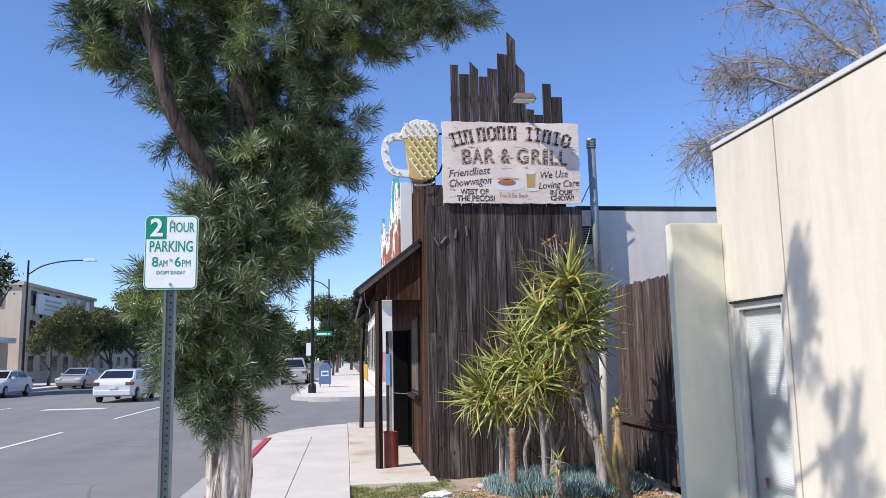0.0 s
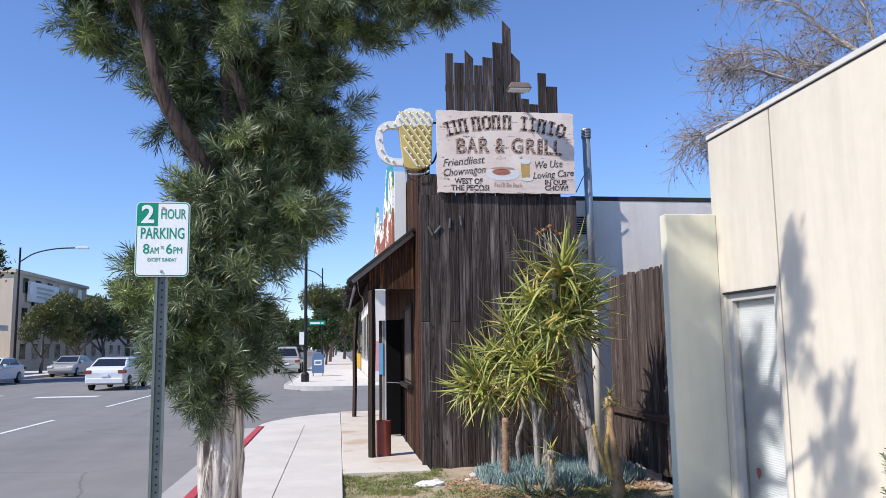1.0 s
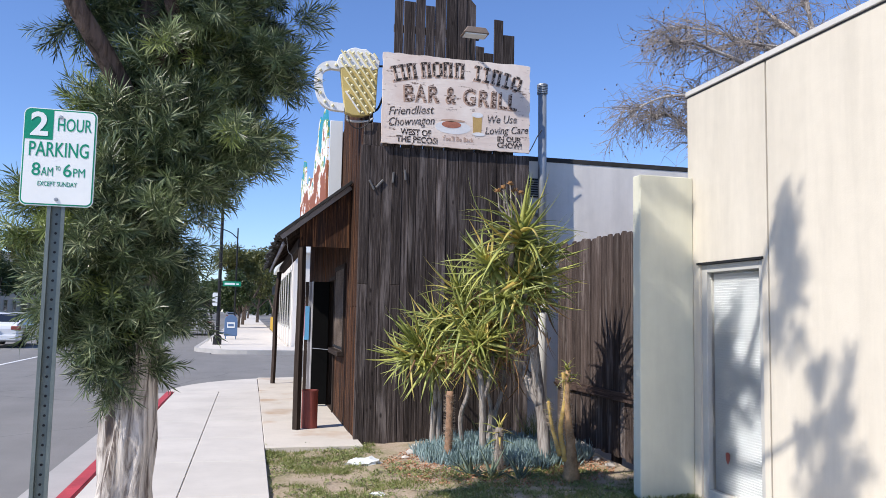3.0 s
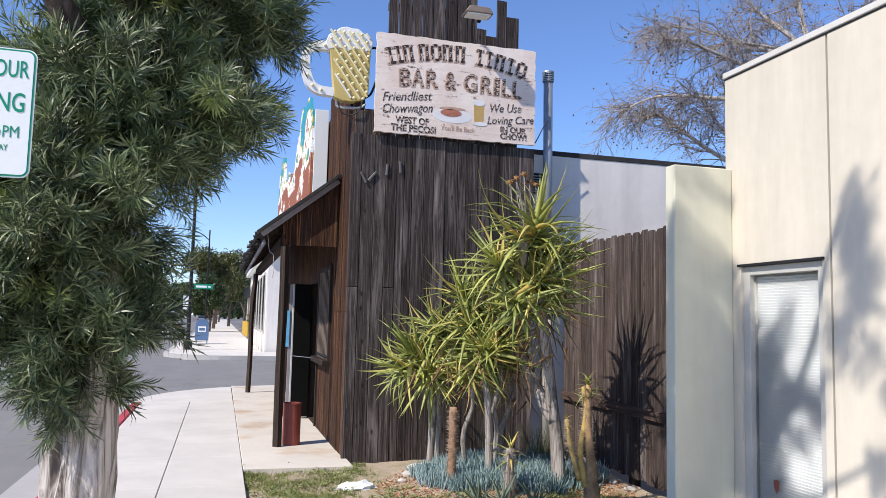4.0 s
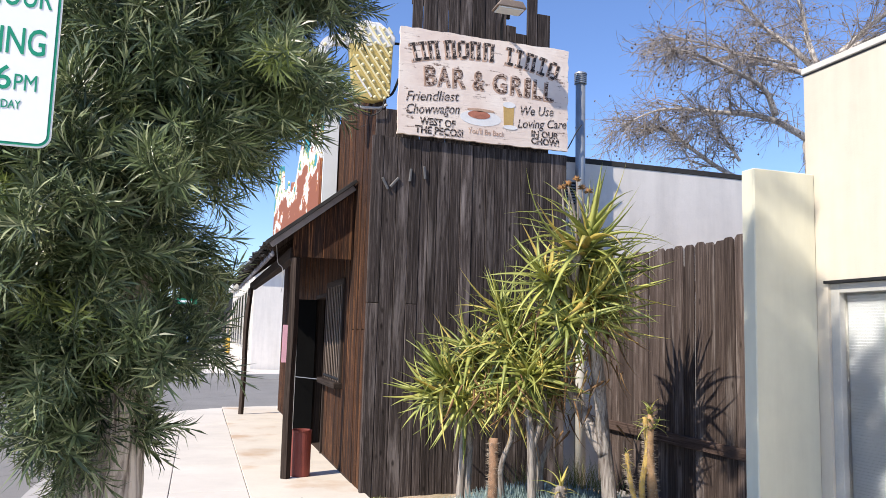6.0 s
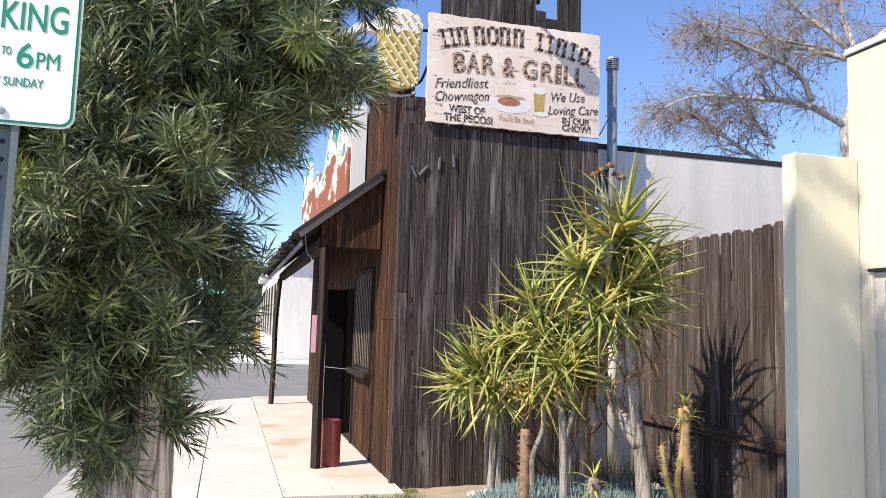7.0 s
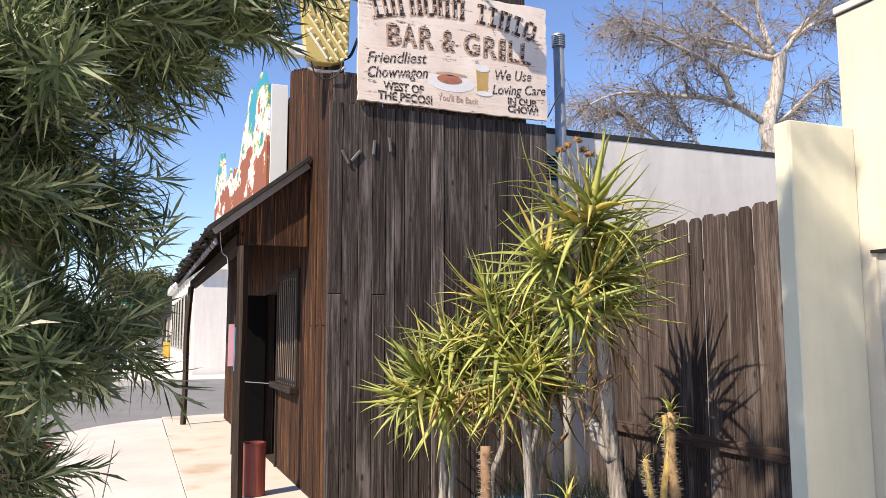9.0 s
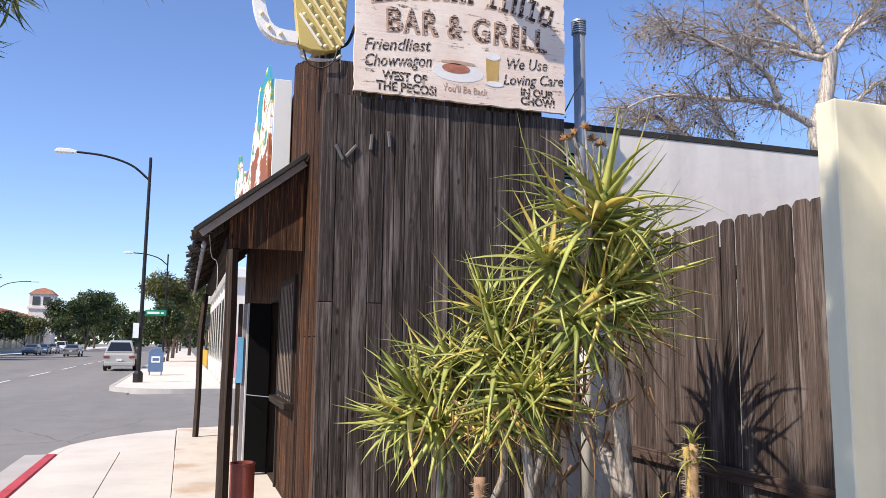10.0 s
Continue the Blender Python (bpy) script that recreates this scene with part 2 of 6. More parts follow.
def prism(outline, depth, bev=0.0, bm=None, m=None):
    """An outline in x and z, given depth along y from 0."""
    bm = bm or bmesh.new()
    vs = [bm.verts.new((x, 0, z)) for x, z in outline]
    f = bm.faces.new(vs)
    r = bmesh.ops.extrude_face_region(bm, geom=[f])
    up = [v for v in r["geom"] if isinstance(v, bmesh.types.BMVert)]
    bmesh.ops.translate(bm, vec=(0, depth, 0), verts=up)
    allv = vs + up
    if bev:
        es = [e for e in bm.edges if e.verts[0] in allv and e.verts[1] in allv]
        r = bmesh.ops.bevel(bm, geom=es, offset=bev, segments=1, affect="EDGES")
    if m:
        bmesh.ops.transform(bm, matrix=m, verts=bm.verts)
    return bm


def rod(p, q, r0, r1=None, seg=10, bm=None, caps=True):
    bm = bm or bmesh.new()
    p, q = Vector(p), Vector(q)
    r1 = r0 if r1 is None else r1
    rot = (q - p).to_track_quat("Z", "Y").to_matrix().to_4x4()
    bmesh.ops.create_cone(bm, cap_ends=caps, segments=seg, radius1=r0, radius2=r1, depth=(q - p).length,
                          matrix=Matrix.Translation((p + q) / 2) @ rot)
    return bm


def tube(points, radii, seg=8, bm=None, rough=0.0):
    """A bent, tapering tube through points."""
    bm = bm or bmesh.new()
    pts = [Vector(p) for p in points]
    rings, side = [], Vector((1, 0, 0))
    for i, p in enumerate(pts):
        d = (pts[min(i + 1, len(pts) - 1)] - pts[max(i - 1, 0)]).normalized()
        side = (side - d * side.dot(d))
        side = side.normalized() if side.length > 1e-4 else d.orthogonal().normalized()
        up = d.cross(side)
        ring = []
        for k in range(seg):
            a = 2 * math.pi * k / seg
            r = radii[i] * (1 + rough * noise.noise(Vector((p.x * 7 + 3 * math.cos(a), p.y * 7 + 3 * math.sin(a), p.z * 3))))
            ring.append(bm.verts.new(p + side * math.cos(a) * r + up * math.sin(a) * r))
        rings.append(ring)
    for a, b in zip(rings, rings[1:]):
        for k in range(seg):
            bm.faces.new((a[k], a[(k + 1) % seg], b[(k + 1) % seg], b[k]))
    bm.faces.new(rings[0][::-1])
    bm.faces.new(rings[-1])
    return bm


def lathe(profile, seg=24, bm=None, m=None):
    """A turned shape from (radius, z) pairs."""
    bm = bm or bmesh.new()
    rings = [[bm.verts.new((r * math.cos(2 * math.pi * k / seg), r * math.sin(2 * math.pi * k / seg), z)) for k in range(seg)]
             for r, z in profile]
    for a, b in zip(rings, rings[1:]):
        for k in range(seg):
            bm.faces.new((a[k], a[(k + 1) % seg], b[(k + 1) % seg], b[k]))
    bm.faces.new(rings[0][::-1])
    bm.faces.new(rings[-1])
    if m:
        bmesh.ops.transform(bm, matrix=m, verts=bm.verts)
    return bm


def spline(points, n):
    """Points along a smooth line through the given ones."""
    P = [Vector(p) for p in points]
    P = [P[0] * 2 - P[1], *P, P[-1] * 2 - P[-2]]
    out = []
    for i in range(1, len(P) - 2):
        for k in range(n):
            t = k / n
            a, b, c, d = P[i - 1:i + 3]
            out.append(0.5 * (2 * b + (c - a) * t + (2 * a - 5 * b + 4 * c - d) * t * t + (3 * b - a - 3 * c + d) * t ** 3))
    return out + [P[-2]]


def swarm(name, base_v, base_f, mats, m, parent=None, label=""):
    """One mesh of many copies of a small base shape, at the 4x4 matrices given."""
    v = np.asarray(base_v, float)
    mats = np.asarray(mats, float)
    n, k = len(mats), len(v)
    hv = np.concatenate([v, np.ones((k, 1))], 1)
    co = np.einsum("nij,kj->nki", mats[:, :3, :], hv).reshape(-1, 3)
    tot = np.array([len(f) for f in base_f])
    flat = np.concatenate([np.array(f) for f in base_f])
    loops = (flat[None, :] + (np.arange(n) * k)[:, None]).reshape(-1)
    totals = np.tile(tot, n)
    starts = np.concatenate([[0], np.cumsum(totals)[:-1]])
    me = bpy.data.meshes.new(name)
    me.vertices.add(len(co))
    me.vertices.foreach_set("co", co.astype(np.float32).reshape(-1))
    me.loops.add(len(loops))
    me.loops.foreach_set("vertex_index", loops.astype(np.int32))
    me.polygons.add(len(totals))
    me.polygons.foreach_set("loop_start", starts.astype(np.int32))
    me.update(calc_edges=True)
    me.validate()
    me.materials.append(m)
    ob = new(name, me)
    if parent:
        ob.parent = parent
    if label:
        ob["label"] = label
    return ob


def frames(dirs, pos, scale, spin=None):
    """Matrices whose z runs along dirs, at pos, with sizes."""
    d = np.asarray(dirs, float)
    d /= np.linalg.norm(d, axis=1, keepdims=True)
    n = len(d)
    r = np.random.normal(size=(n, 3)) if spin is None else np.asarray(spin, float)
    x = r - d * np.sum(r * d, 1, keepdims=True)
    x /= np.linalg.norm(x, axis=1, keepdims=True)
    y = np.cross(d, x)
    s = np.asarray(scale, float)
    s = s[:, None] if s.ndim == 1 else s
    out = np.zeros((n, 4, 4))
    out[:, :3, 0], out[:, :3, 1], out[:, :3, 2] = x * s, y * s, d * s
    out[:, :3, 3], out[:, 3, 3] = pos, 1
    return out


def plank_mesh(w, d, h, bev=0.004, top=0.0):
    """A board standing up, its face towards -y; top: how much one upper corner is cut away."""
    b = bmesh.new()
    prism([(0, 0), (w, 0), (w, h - max(top, 0)), (0, h + min(top, 0))], d, 0.0, b)
    es = [e for e in b.edges if all(abs(v.co.y) < 1e-6 for v in e.verts)]
    bmesh.ops.bevel(b, geom=es, offset=bev, segments=1, affect="EDGES")
    return b


# ---- ground, road, pavement ----
LAWN = -0.05
tagged(finish("ground", box(-900, 900, -900, 1500, -0.60, -0.19), M_ASPHALT), "grey open ground running to the horizon", "ground", kind="structure")
tagged(finish("road", box(-19.9, -1.40, -40, 420, -0.18, -0.15), M_ASPHALT), "worn grey asphalt street with faded lane marks", "road", kind="structure")
tagged(finish("road", box(-1.40, 60, 19.8, 32.2, -0.18, -0.15), M_ASPHALT), "worn grey asphalt side street", "road", kind="structure")


tagged(finish("road", box(-1.40, 2.4, 16.35, 19.8, -0.18, -0.15), M_ASPHALT), "worn grey asphalt at the street corner", "road", kind="structure")


def road_mark(x0, x1, y0, y1):
    b = box(x0, x1, y0, y1, -0.15, -0.144)
    tagged(finish("road_marking", b, M_LINE), "faded white painted line on asphalt", "road marking", "lane lines", "structure")


for k in range(14):
    road_mark(-6.96, -6.84, 14.5 + k * 11.0, 17.8 + k * 11.0 + 3.2)
road_mark(-13.2, -13.08, 30, 33.5)
road_mark(-11.2, -8.9, 31.2, 31.9)


def corner_curve(cx, cy, r, a0, a1, n=10):
    return [(cx + r * math.cos(radians(a0 + (a1 - a0) * k / n)), cy + r * math.sin(radians(a0 + (a1 - a0) * k / n))) for k in range(n + 1)]


def sheet(outline, z0, z1, bev=0.0):
    """A flat slab from an outline in x and y."""
    b = bmesh.new()
    vs = [b.verts.new((x, y, z1)) for x, y in outline]
    f = b.faces.new(vs)
    r = bmesh.ops.extrude_face_region(b, geom=[f])
    bmesh.ops.translate(b, vec=(0, 0, z0 - z1), verts=[v for v in r["geom"] if isinstance(v, bmesh.types.BMVert)])
    if bev:
        es = [e for e in b.edges if all(abs(v.co.z - z1) < 1e-6 for v in e.verts)]
        bmesh.ops.bevel(b, geom=es, offset=bev, segments=1, affect="EDGES")
    return b


pavement = tagged(new("pavement"), "sunlit concrete sidewalk in scored slabs", "sidewalk", kind="structure")
part("bed", box(-1.26, 0.30, -12, 16.4, -0.2, -0.02), M_CURB, pavement)
SEAMS = [-12 + 1.52 * k for k in range(19)] + [16.4]
for ya, yb in zip(SEAMS, SEAMS[1:]):
    for xa, xb in ((-1.25, -0.445), (-0.445, 0.30)):
        if xa < -1 and ya < 5.8 < yb:
            # a square hole for the street tree
            part("slab", box(xa + 0.004, xb - 0.004, ya + 0.004, 5.36, -0.02, 0.0, 0.004), M_WALK, pavement)
            if yb > 6.26:
                part("slab", box(xa + 0.004, xb - 0.004, 6.24, yb - 0.004, -0.02, 0.0, 0.004), M_WALK, pavement)
            continue
        part("slab", box(xa + 0.004, xb - 0.004, ya + 0.004, yb - 0.004, -0.02, 0.0, 0.004), M_WALK, pavement)
# the rounded corner at the side street
arc = corner_curve(2.10, 16.4, 3.36, 180, 90)
part("slab", sheet([(0.29, 16.405), (0.29, 19.22)] + [p for p in arc[::-1] if p[0] < 0.28] + [(-1.25, 16.405)], -0.2, 0.0, 0.006), M_WALK, pavement)
for ya, yb in ((10.04, 12.2), (12.208, 14.6), (14.608, 17.0), (17.008, 19.55)):
    part("slab", sheet([(0.302, ya), (1.42, ya), (1.42, yb), (0.302, yb)], -0.2, 0.002, 0.006), M_APRON, pavement)
part("slab", sheet([(1.424, 19.0), (30, 19.0), (30, 19.76), (2.1, 19.76), (1.424, 19.68)], -0.2, 0.0, 0.006), M_WALK, pavement)
part("slab", sheet([(0.305, -12), (4.0, -12), (4.0, 7.02), (0.305, 6.98)], -0.2, -0.01, 0.008), M_WALK, pavement)

kerb = tagged(new("kerb"), "concrete kerb, partly painted red", "kerb", kind="structure")
part("stone", box(-1.40, -1.26, -12, 7.2, -0.3, 0.004, 0.015), M_CURB, kerb)
part("stone", box(-1.40, -1.26, 7.2, 16.4, -0.3, 0.006, 0.015), M_RED, kerb, "red painted kerb")
outer, inner = corner_curve(2.10, 16.4, 3.50, 180, 90), corner_curve(2.10, 16.4, 3.365, 180, 90)
part("stone", sheet(outer + inner[::-1], -0.3, -0.004, 0.004), M_WALK, kerb)
part("gutter", box(-1.85, -1.40, -12, 17.5, -0.25, -0.142), M_CURB, kerb)

# far corner and both far pavements
arc = corner_curve(0.4, 35.0, 2.4, 180, 270)
far_walk = tagged(finish("pavement", sheet(arc + [(40, 32.6), (40, 36), (1.75, 36), (1.75, 300), (-2.0, 300)], -0.3, 0.0, 0.01), M_WALK),
                  "pale concrete sidewalk across the side street", "sidewalk", kind="structure")
arc2 = corner_curve(0.4, 35.0, 2.56, 180, 270)
tagged(finish("kerb", sheet(arc2 + [(40, 32.44), (40, 32.6)] + arc[::-1] + [(-2.0, 300), (-2.16, 300)], -0.3, 0.006), M_CURB), "grey concrete kerb", "kerb", kind="structure")
tagged(finish("pavement", box(-30, -20.06, -40, 400, -0.3, 0.0), M_WALK), "concrete sidewalk across the street", "sidewalk", kind="structure")
tagged(finish("kerb", box(-20.06, -19.9, -40, 400, -0.3, 0.005), M_CURB), "grey concrete kerb", "kerb", kind="structure")

# garden bed
def garden_bed():
    b = bmesh.new()
    nx, ny = 60, 56
    g = [[None] * (ny + 1) for _ in range(nx + 1)]
    for i in range(nx + 1):
        for j in range(ny + 1):
            x, y = 0.30 + 3.75 * i / nx, 6.99 + 3.52 * j / ny
            rise = 0.10 * math.exp(-((x - 2.7) ** 2 / 0.7 + (y - 9.2) ** 2 / 0.9))
            z = LAWN + rise + 0.02 * noise.noise(Vector((x * 2.5, y * 2.5, 0))) + 0.012 * noise.noise(Vector((x * 9, y * 9, 3)))
            g[i][j] = b.verts.new((x, y, z))
    for i in range(nx):
        for j in range(ny):
            b.faces.new((g[i][j], g[i + 1][j], g[i + 1][j + 1], g[i][j + 1]))
    return b


m, nt, bs = mat("dry_lawn_soil", 0.95, 0, 0.1)
v = coords(nt, (1, 1, 1))
c = ramp(nt, nz(nt, v, 1.6, 5, 0.65), [(0.3, (0.43, 0.32, 0.23)), (0.46, (0.58, 0.46, 0.34)), (0.58, (0.38, 0.33, 0.19)), (0.75, (0.24, 0.25, 0.11))])
c = mix(nt, 0.45, c, ramp(nt, nz(nt, v, 45, 5, 0.7), [(0.3, (0.18, 0.13, 0.09)), (0.7, (0.64, 0.52, 0.40))]))
nt.links.new(c, bs.inputs["Base Color"])
bump(nt, bs, nz(nt, v, 60, 5, 0.7), 0.8, 0.02)
M_BED = m
tagged(finish("ground", garden_bed(), M_BED, smooth=True), "patchy dry lawn and bare soil bed", "garden bed", kind="structure")

# ---- cream building on the right ----
CX = 4.02
cream = tagged(new("wall_cream"), "cream stucco wall with a vertical joint and metal coping", "wall", kind="structure")
part("panel", box(CX, CX + 0.2, -14, 6.17, -0.3, 3.62), M_CREAM, cream)
part("panel", box(CX, CX + 0.2, 6.19, 6.26, -0.3, 3.62), M_CREAM, cream)
part("panel", box(CX, CX + 0.2, 6.26, 7.14, 2.03, 3.62), M_CREAM, cream)
part("panel", box(CX, CX + 0.2, 7.14, 7.32, -0.3, 3.62), M_CREAM, cream)
part("panel", box(CX + 0.2, 14, 7.12, 7.32, -0.3, 3.62), M_CREAM, cream)
part("joint", box(CX + 0.03, CX + 0.19, 6.165, 6.195, -0.3, 3.62), M_BLACK, cream, "dark open control joint")
part("coping", box(CX - 0.014, CX + 0.24, -14, 7.334, 3.636, 3.685, 0.005), M_COPING, cream, "pale metal coping")
part("drip", box(CX - 0.005, CX, -14, 7.325, 3.622, 3.632), M_IRON, cream, "dark drip edge")
tagged(finish("roof", box(CX + 0.2, 14, -14, 7.12, 3.4, 3.55), M_GREYBOARD), "flat grey roof", "roof", kind="structure")
tagged(finish("wall_back", box(14, 14.2, -14, 12, -0.3, 3.6), M_CREAM), "plain closing wall", "wall", kind="structure")
tagged(finish("wall_fin", box(3.48, CX, 7.24, 7.375, -0.3, 2.85, 0.008), M_FIN), "pale green stucco wing wall beside the door", "wall", kind="structure")

door_1 = tagged(new("door_1"), "narrow glazed door with closed white blinds", "door", kind="structure")
M_FRAME = plain("grey_door_frame", (0.47, 0.46, 0.42), 0.5, var=0.12)
M_BLIND = plain("white_blind", (0.80, 0.84, 0.86), 0.5, var=0.06, grain=0)
gm, gnt, gb = mat("door_glass", 0.03, 0, 0.5)
gb.inputs["Transmission Weight"].default_value = 1.0
gb.inputs["IOR"].default_value = 1.45
M_GLASS = gm
part("frame", box(CX + 0.02, CX + 0.10, 7.06, 7.14, -0.05, 2.03, 0.004), M_FRAME, door_1)
part("frame", box(CX + 0.02, CX + 0.10, 6.26, 6.33, -0.05, 2.03, 0.004), M_FRAME, door_1)
part("frame", box(CX + 0.02, CX + 0.10, 6.33, 7.06, 1.96, 2.03, 0.004), M_FRAME, door_1)
part("frame", box(CX + 0.02, CX + 0.10, 6.33, 7.06, -0.05, 0.06, 0.004), M_FRAME, door_1)
part("drip_edge", box(CX - 0.02, CX + 0.05, 6.24, 7.16, 2.03, 2.05), M_IRON, door_1, "dark metal drip edge")
pane = part("pane", box(CX + 0.065, CX + 0.071, 6.33, 7.06, 0.06, 1.96), M_GLASS, door_1)
pane.visible_shadow = False
slat = None
for k in range(86):
    z = 0.08 + k * 0.0218
    if slat is None:
        b = box(-0.011, 0.011, 6.345, 7.045, -0.0009, 0.0009)
        bmesh.ops.rotate(b, cent=(0, 0, 0), matrix=Matrix.Rotation(radians(62), 3, "Y"), verts=b.verts)
        slat = part("slat", b, M_BLIND, door_1)
        slat.location = (CX + 0.088, 0, z)
    else:
        o = new("slat", slat.data)
        o.parent, o.location = door_1, (CX + 0.088, 0, z)
part("sticker", prism([(0, 0.045), (0.03, 0.055), (0.06, 0.045), (0.056, -0.01), (0.03, -0.05), (0.004, -0.01)], 0.002, 0, None, pose(CX + 0.062, 6.87, 0.36, 0, 0, -90)), M_RUST, door_1, "small red shield sticker")
tagged(finish("wall_inner", box(CX + 0.12, CX + 0.16, 6.2, 7.2, -0.3, 2.1), M_BLIND), "pale wall behind the blinds", "wall", kind="structure")

# ---- fence ----
fence = thing("fence", "weathered brown dog-eared picket fence with a low rail", "fence")
PICK = {}
y, k = 7.40, 0
rnd = random.Random(5)
while y < 10.48:
    w = rnd.choice((0.135, 0.14, 0.145))
    if w not in PICK:
        c = 0.03
        b = prism([(0, 0), (w, 0), (w, 2.46 - c), (w - c, 2.46), (c, 2.46), (0, 2.46 - c)], 0.018, 0.002)
        PICK[w] = part("picket", b, M_FENCE, fence)
        o = PICK[w]
    else:
        o = new("picket", PICK[w].data)
        o.parent = fence
    o.matrix_basis = pose(CX + 0.012 + rnd.uniform(-0.004, 0.006), y + w, 0.03 + rnd.uniform(-0.02, 0.02), 0, rnd.uniform(-0.4, 0.4), -90)
    y += w + rnd.uniform(0.003, 0.012)
    k += 1
part("rail", box(CX - 0.035, CX + 0.006, 7.40, 10.46, 0.64, 0.74, 0.006), M_RAIL, fence)
part("rail", box(CX + 0.045, CX + 0.085, 7.40, 10.46, 2.05, 2.15, 0.006), M_RAIL, fence)
part("post", box(CX + 0.04, CX + 0.13, 8.9, 8.99, -0.2, 2.3, 0.006), M_DARKWOOD, fence)

# ---- white building behind ----
white = tagged(new("wall_white"), "white stucco wall with dark coping above the fence", "wall", kind="structure")
part("panel", box(3.605, 13.0, 10.74, 10.95, -0.3, 3.66), M_WHITE, white)
part("coping", box(3.60, 13.0, 10.732, 11.0, 3.66, 3.725, 0.005), M_SHINGLE, white, "dark metal coping")
vent = thing("wall_vent", "dark louvred vent in the white wall", "vent")
part("frame", box(3.66, 3.90, 10.725, 10.742, 3.16, 3.42, 0.003), M_IRON, vent)
for k in range(7):
    part("louvre", box(3.675, 3.885, 10.712, 10.725, 3.178 + k * 0.033, 3.192 + k * 0.033), M_STEEL, vent)

# ---- the saloon: shell ----
SY, FX = 10.48, 1.37
shell = tagged(new("wall_saloon"), "plain dark shell behind the boards", "wall", kind="structure")
part("panel", box(FX + 0.05, 3.60, SY + 0.03, SY + 0.15, -0.3, 3.66), M_DARKWOOD, shell)
part("panel", box(3.50, 3.60, SY + 0.15, SY + 0.40, -0.3, 3.66), M_DARKWOOD, shell)
part("panel", box(FX + 0.03, FX + 0.15, SY + 0.15, 11.80, -0.3, 4.4), M_DARKWOOD, shell)
part("panel", box(FX + 0.03, FX + 0.15, 11.80, 13.05, 2.25, 4.4), M_DARKWOOD, shell)
part("panel", box(FX + 0.03, FX + 0.15, 11.80, 13.05, -0.3, 1.02), M_DARKWOOD, shell)
part("panel", box(FX + 0.03, FX + 0.15, 13.05, 14.0, 2.12, 4.4), M_DARKWOOD, shell)
part("panel", box(FX + 0.03, FX + 0.15, 14.0, 19.0, -0.3, 4.4), M_DARKWOOD, shell)
part("panel", box(FX + 0.03, 12.0, 18.9, 19.02, -0.3, 4.0), M_WHITE, shell)
# unseen back panel, black to put the unlit room's darkness into colour
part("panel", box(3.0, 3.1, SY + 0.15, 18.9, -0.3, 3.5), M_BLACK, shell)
tagged(finish("floor", box(FX, 3.0, 11.0, 18.9, -0.2, 0.02), M_DARKWOOD), "dark interior floor", "floor", kind="structure")
tagged(finish("roof", box(FX + 0.15, 3.50, SY + 0.15, 18.9, 3.42, 3.52), M_SHINGLE), "flat dark roof", "roof", kind="structure")
tagged(finish("roof", box(3.50, 12.0, 10.95, 18.9, 3.42, 3.52), M_SHINGLE), "flat dark roof", "roof", kind="structure")

# side boards: width and height of top, from the street corner inwards
side = tagged(new("wall_side"), "weathered grey-brown vertical board wall", "wall", kind="structure")
rnd = random.Random(11)
TOPS = [(1.75, 3.95), (1.87, 5.74), (2.03, 5.60), (2.16, 5.80), (2.29, 5.57), (2.44, 5.70), (2.59, 5.93), (2.72, 6.27), (2.85, 5.78),
        (2.97, 5.10), (3.10, 5.02), (3.23, 5.49), (3.39, 5.29), (3.62, 3.68)]
x = FX - 0.012
while x < 3.60:
    w = rnd.uniform(0.085, 0.17)
    if x + w > 3.52:
        w = 3.605 - x
    # short boards butt-jointed one over another
    cut = rnd.choice((None, None, None, None, 1.9, 2.6)) if w > 0.1 else None
    d = 0.022 + rnd.uniform(-0.006, 0.006)
    for z0, z1 in (((-0.12, 3.66),) if cut is None else ((-0.12, cut - 0.003), (cut + 0.003, 3.66))):
        o = part("board", plank_mesh(w - 0.005, d + 0.03, z1 - z0, 0.004), M_SIDE, side)
        o.location = (x, SY + 0.008 - d, z0)
    x += w
prev = 1.745
for x1, top in TOPS[:-1]:
    if top < 4:
        o = part("board", plank_mesh(0.10, 0.03, 0.28), M_SIDE, side)
        o.location = (1.385, SY - 0.005, 3.662)
        o = part("board", plank_mesh(0.12, 0.03, 0.30), M_SIDE, side)
        o.location = (1.49, SY - 0.002, 3.662)
        o = part("board", plank_mesh(0.13, 0.03, 0.27), M_SIDE, side)
        o.location = (1.615, SY - 0.004, 3.662)
    else:
        cut = 0.13 if top in (5.80, 6.27, 5.78) else rnd.uniform(0, 0.02)
        o = part("board", plank_mesh(x1 - prev - 0.008, 0.03, top - 3.66, 0.004, cut), M_SIDE, side)
        o.location = (prev, SY + rnd.uniform(0.0, 0.02), 3.662)
    prev = x1
part("brace", box(1.75, 3.40, SY + 0.05, SY + 0.09, 4.55, 4.64), M_DARKWOOD, side)
part("brace", box(1.75, 2.9, SY + 0.05, SY + 0.09, 5.2, 5.29), M_DARKWOOD, side)

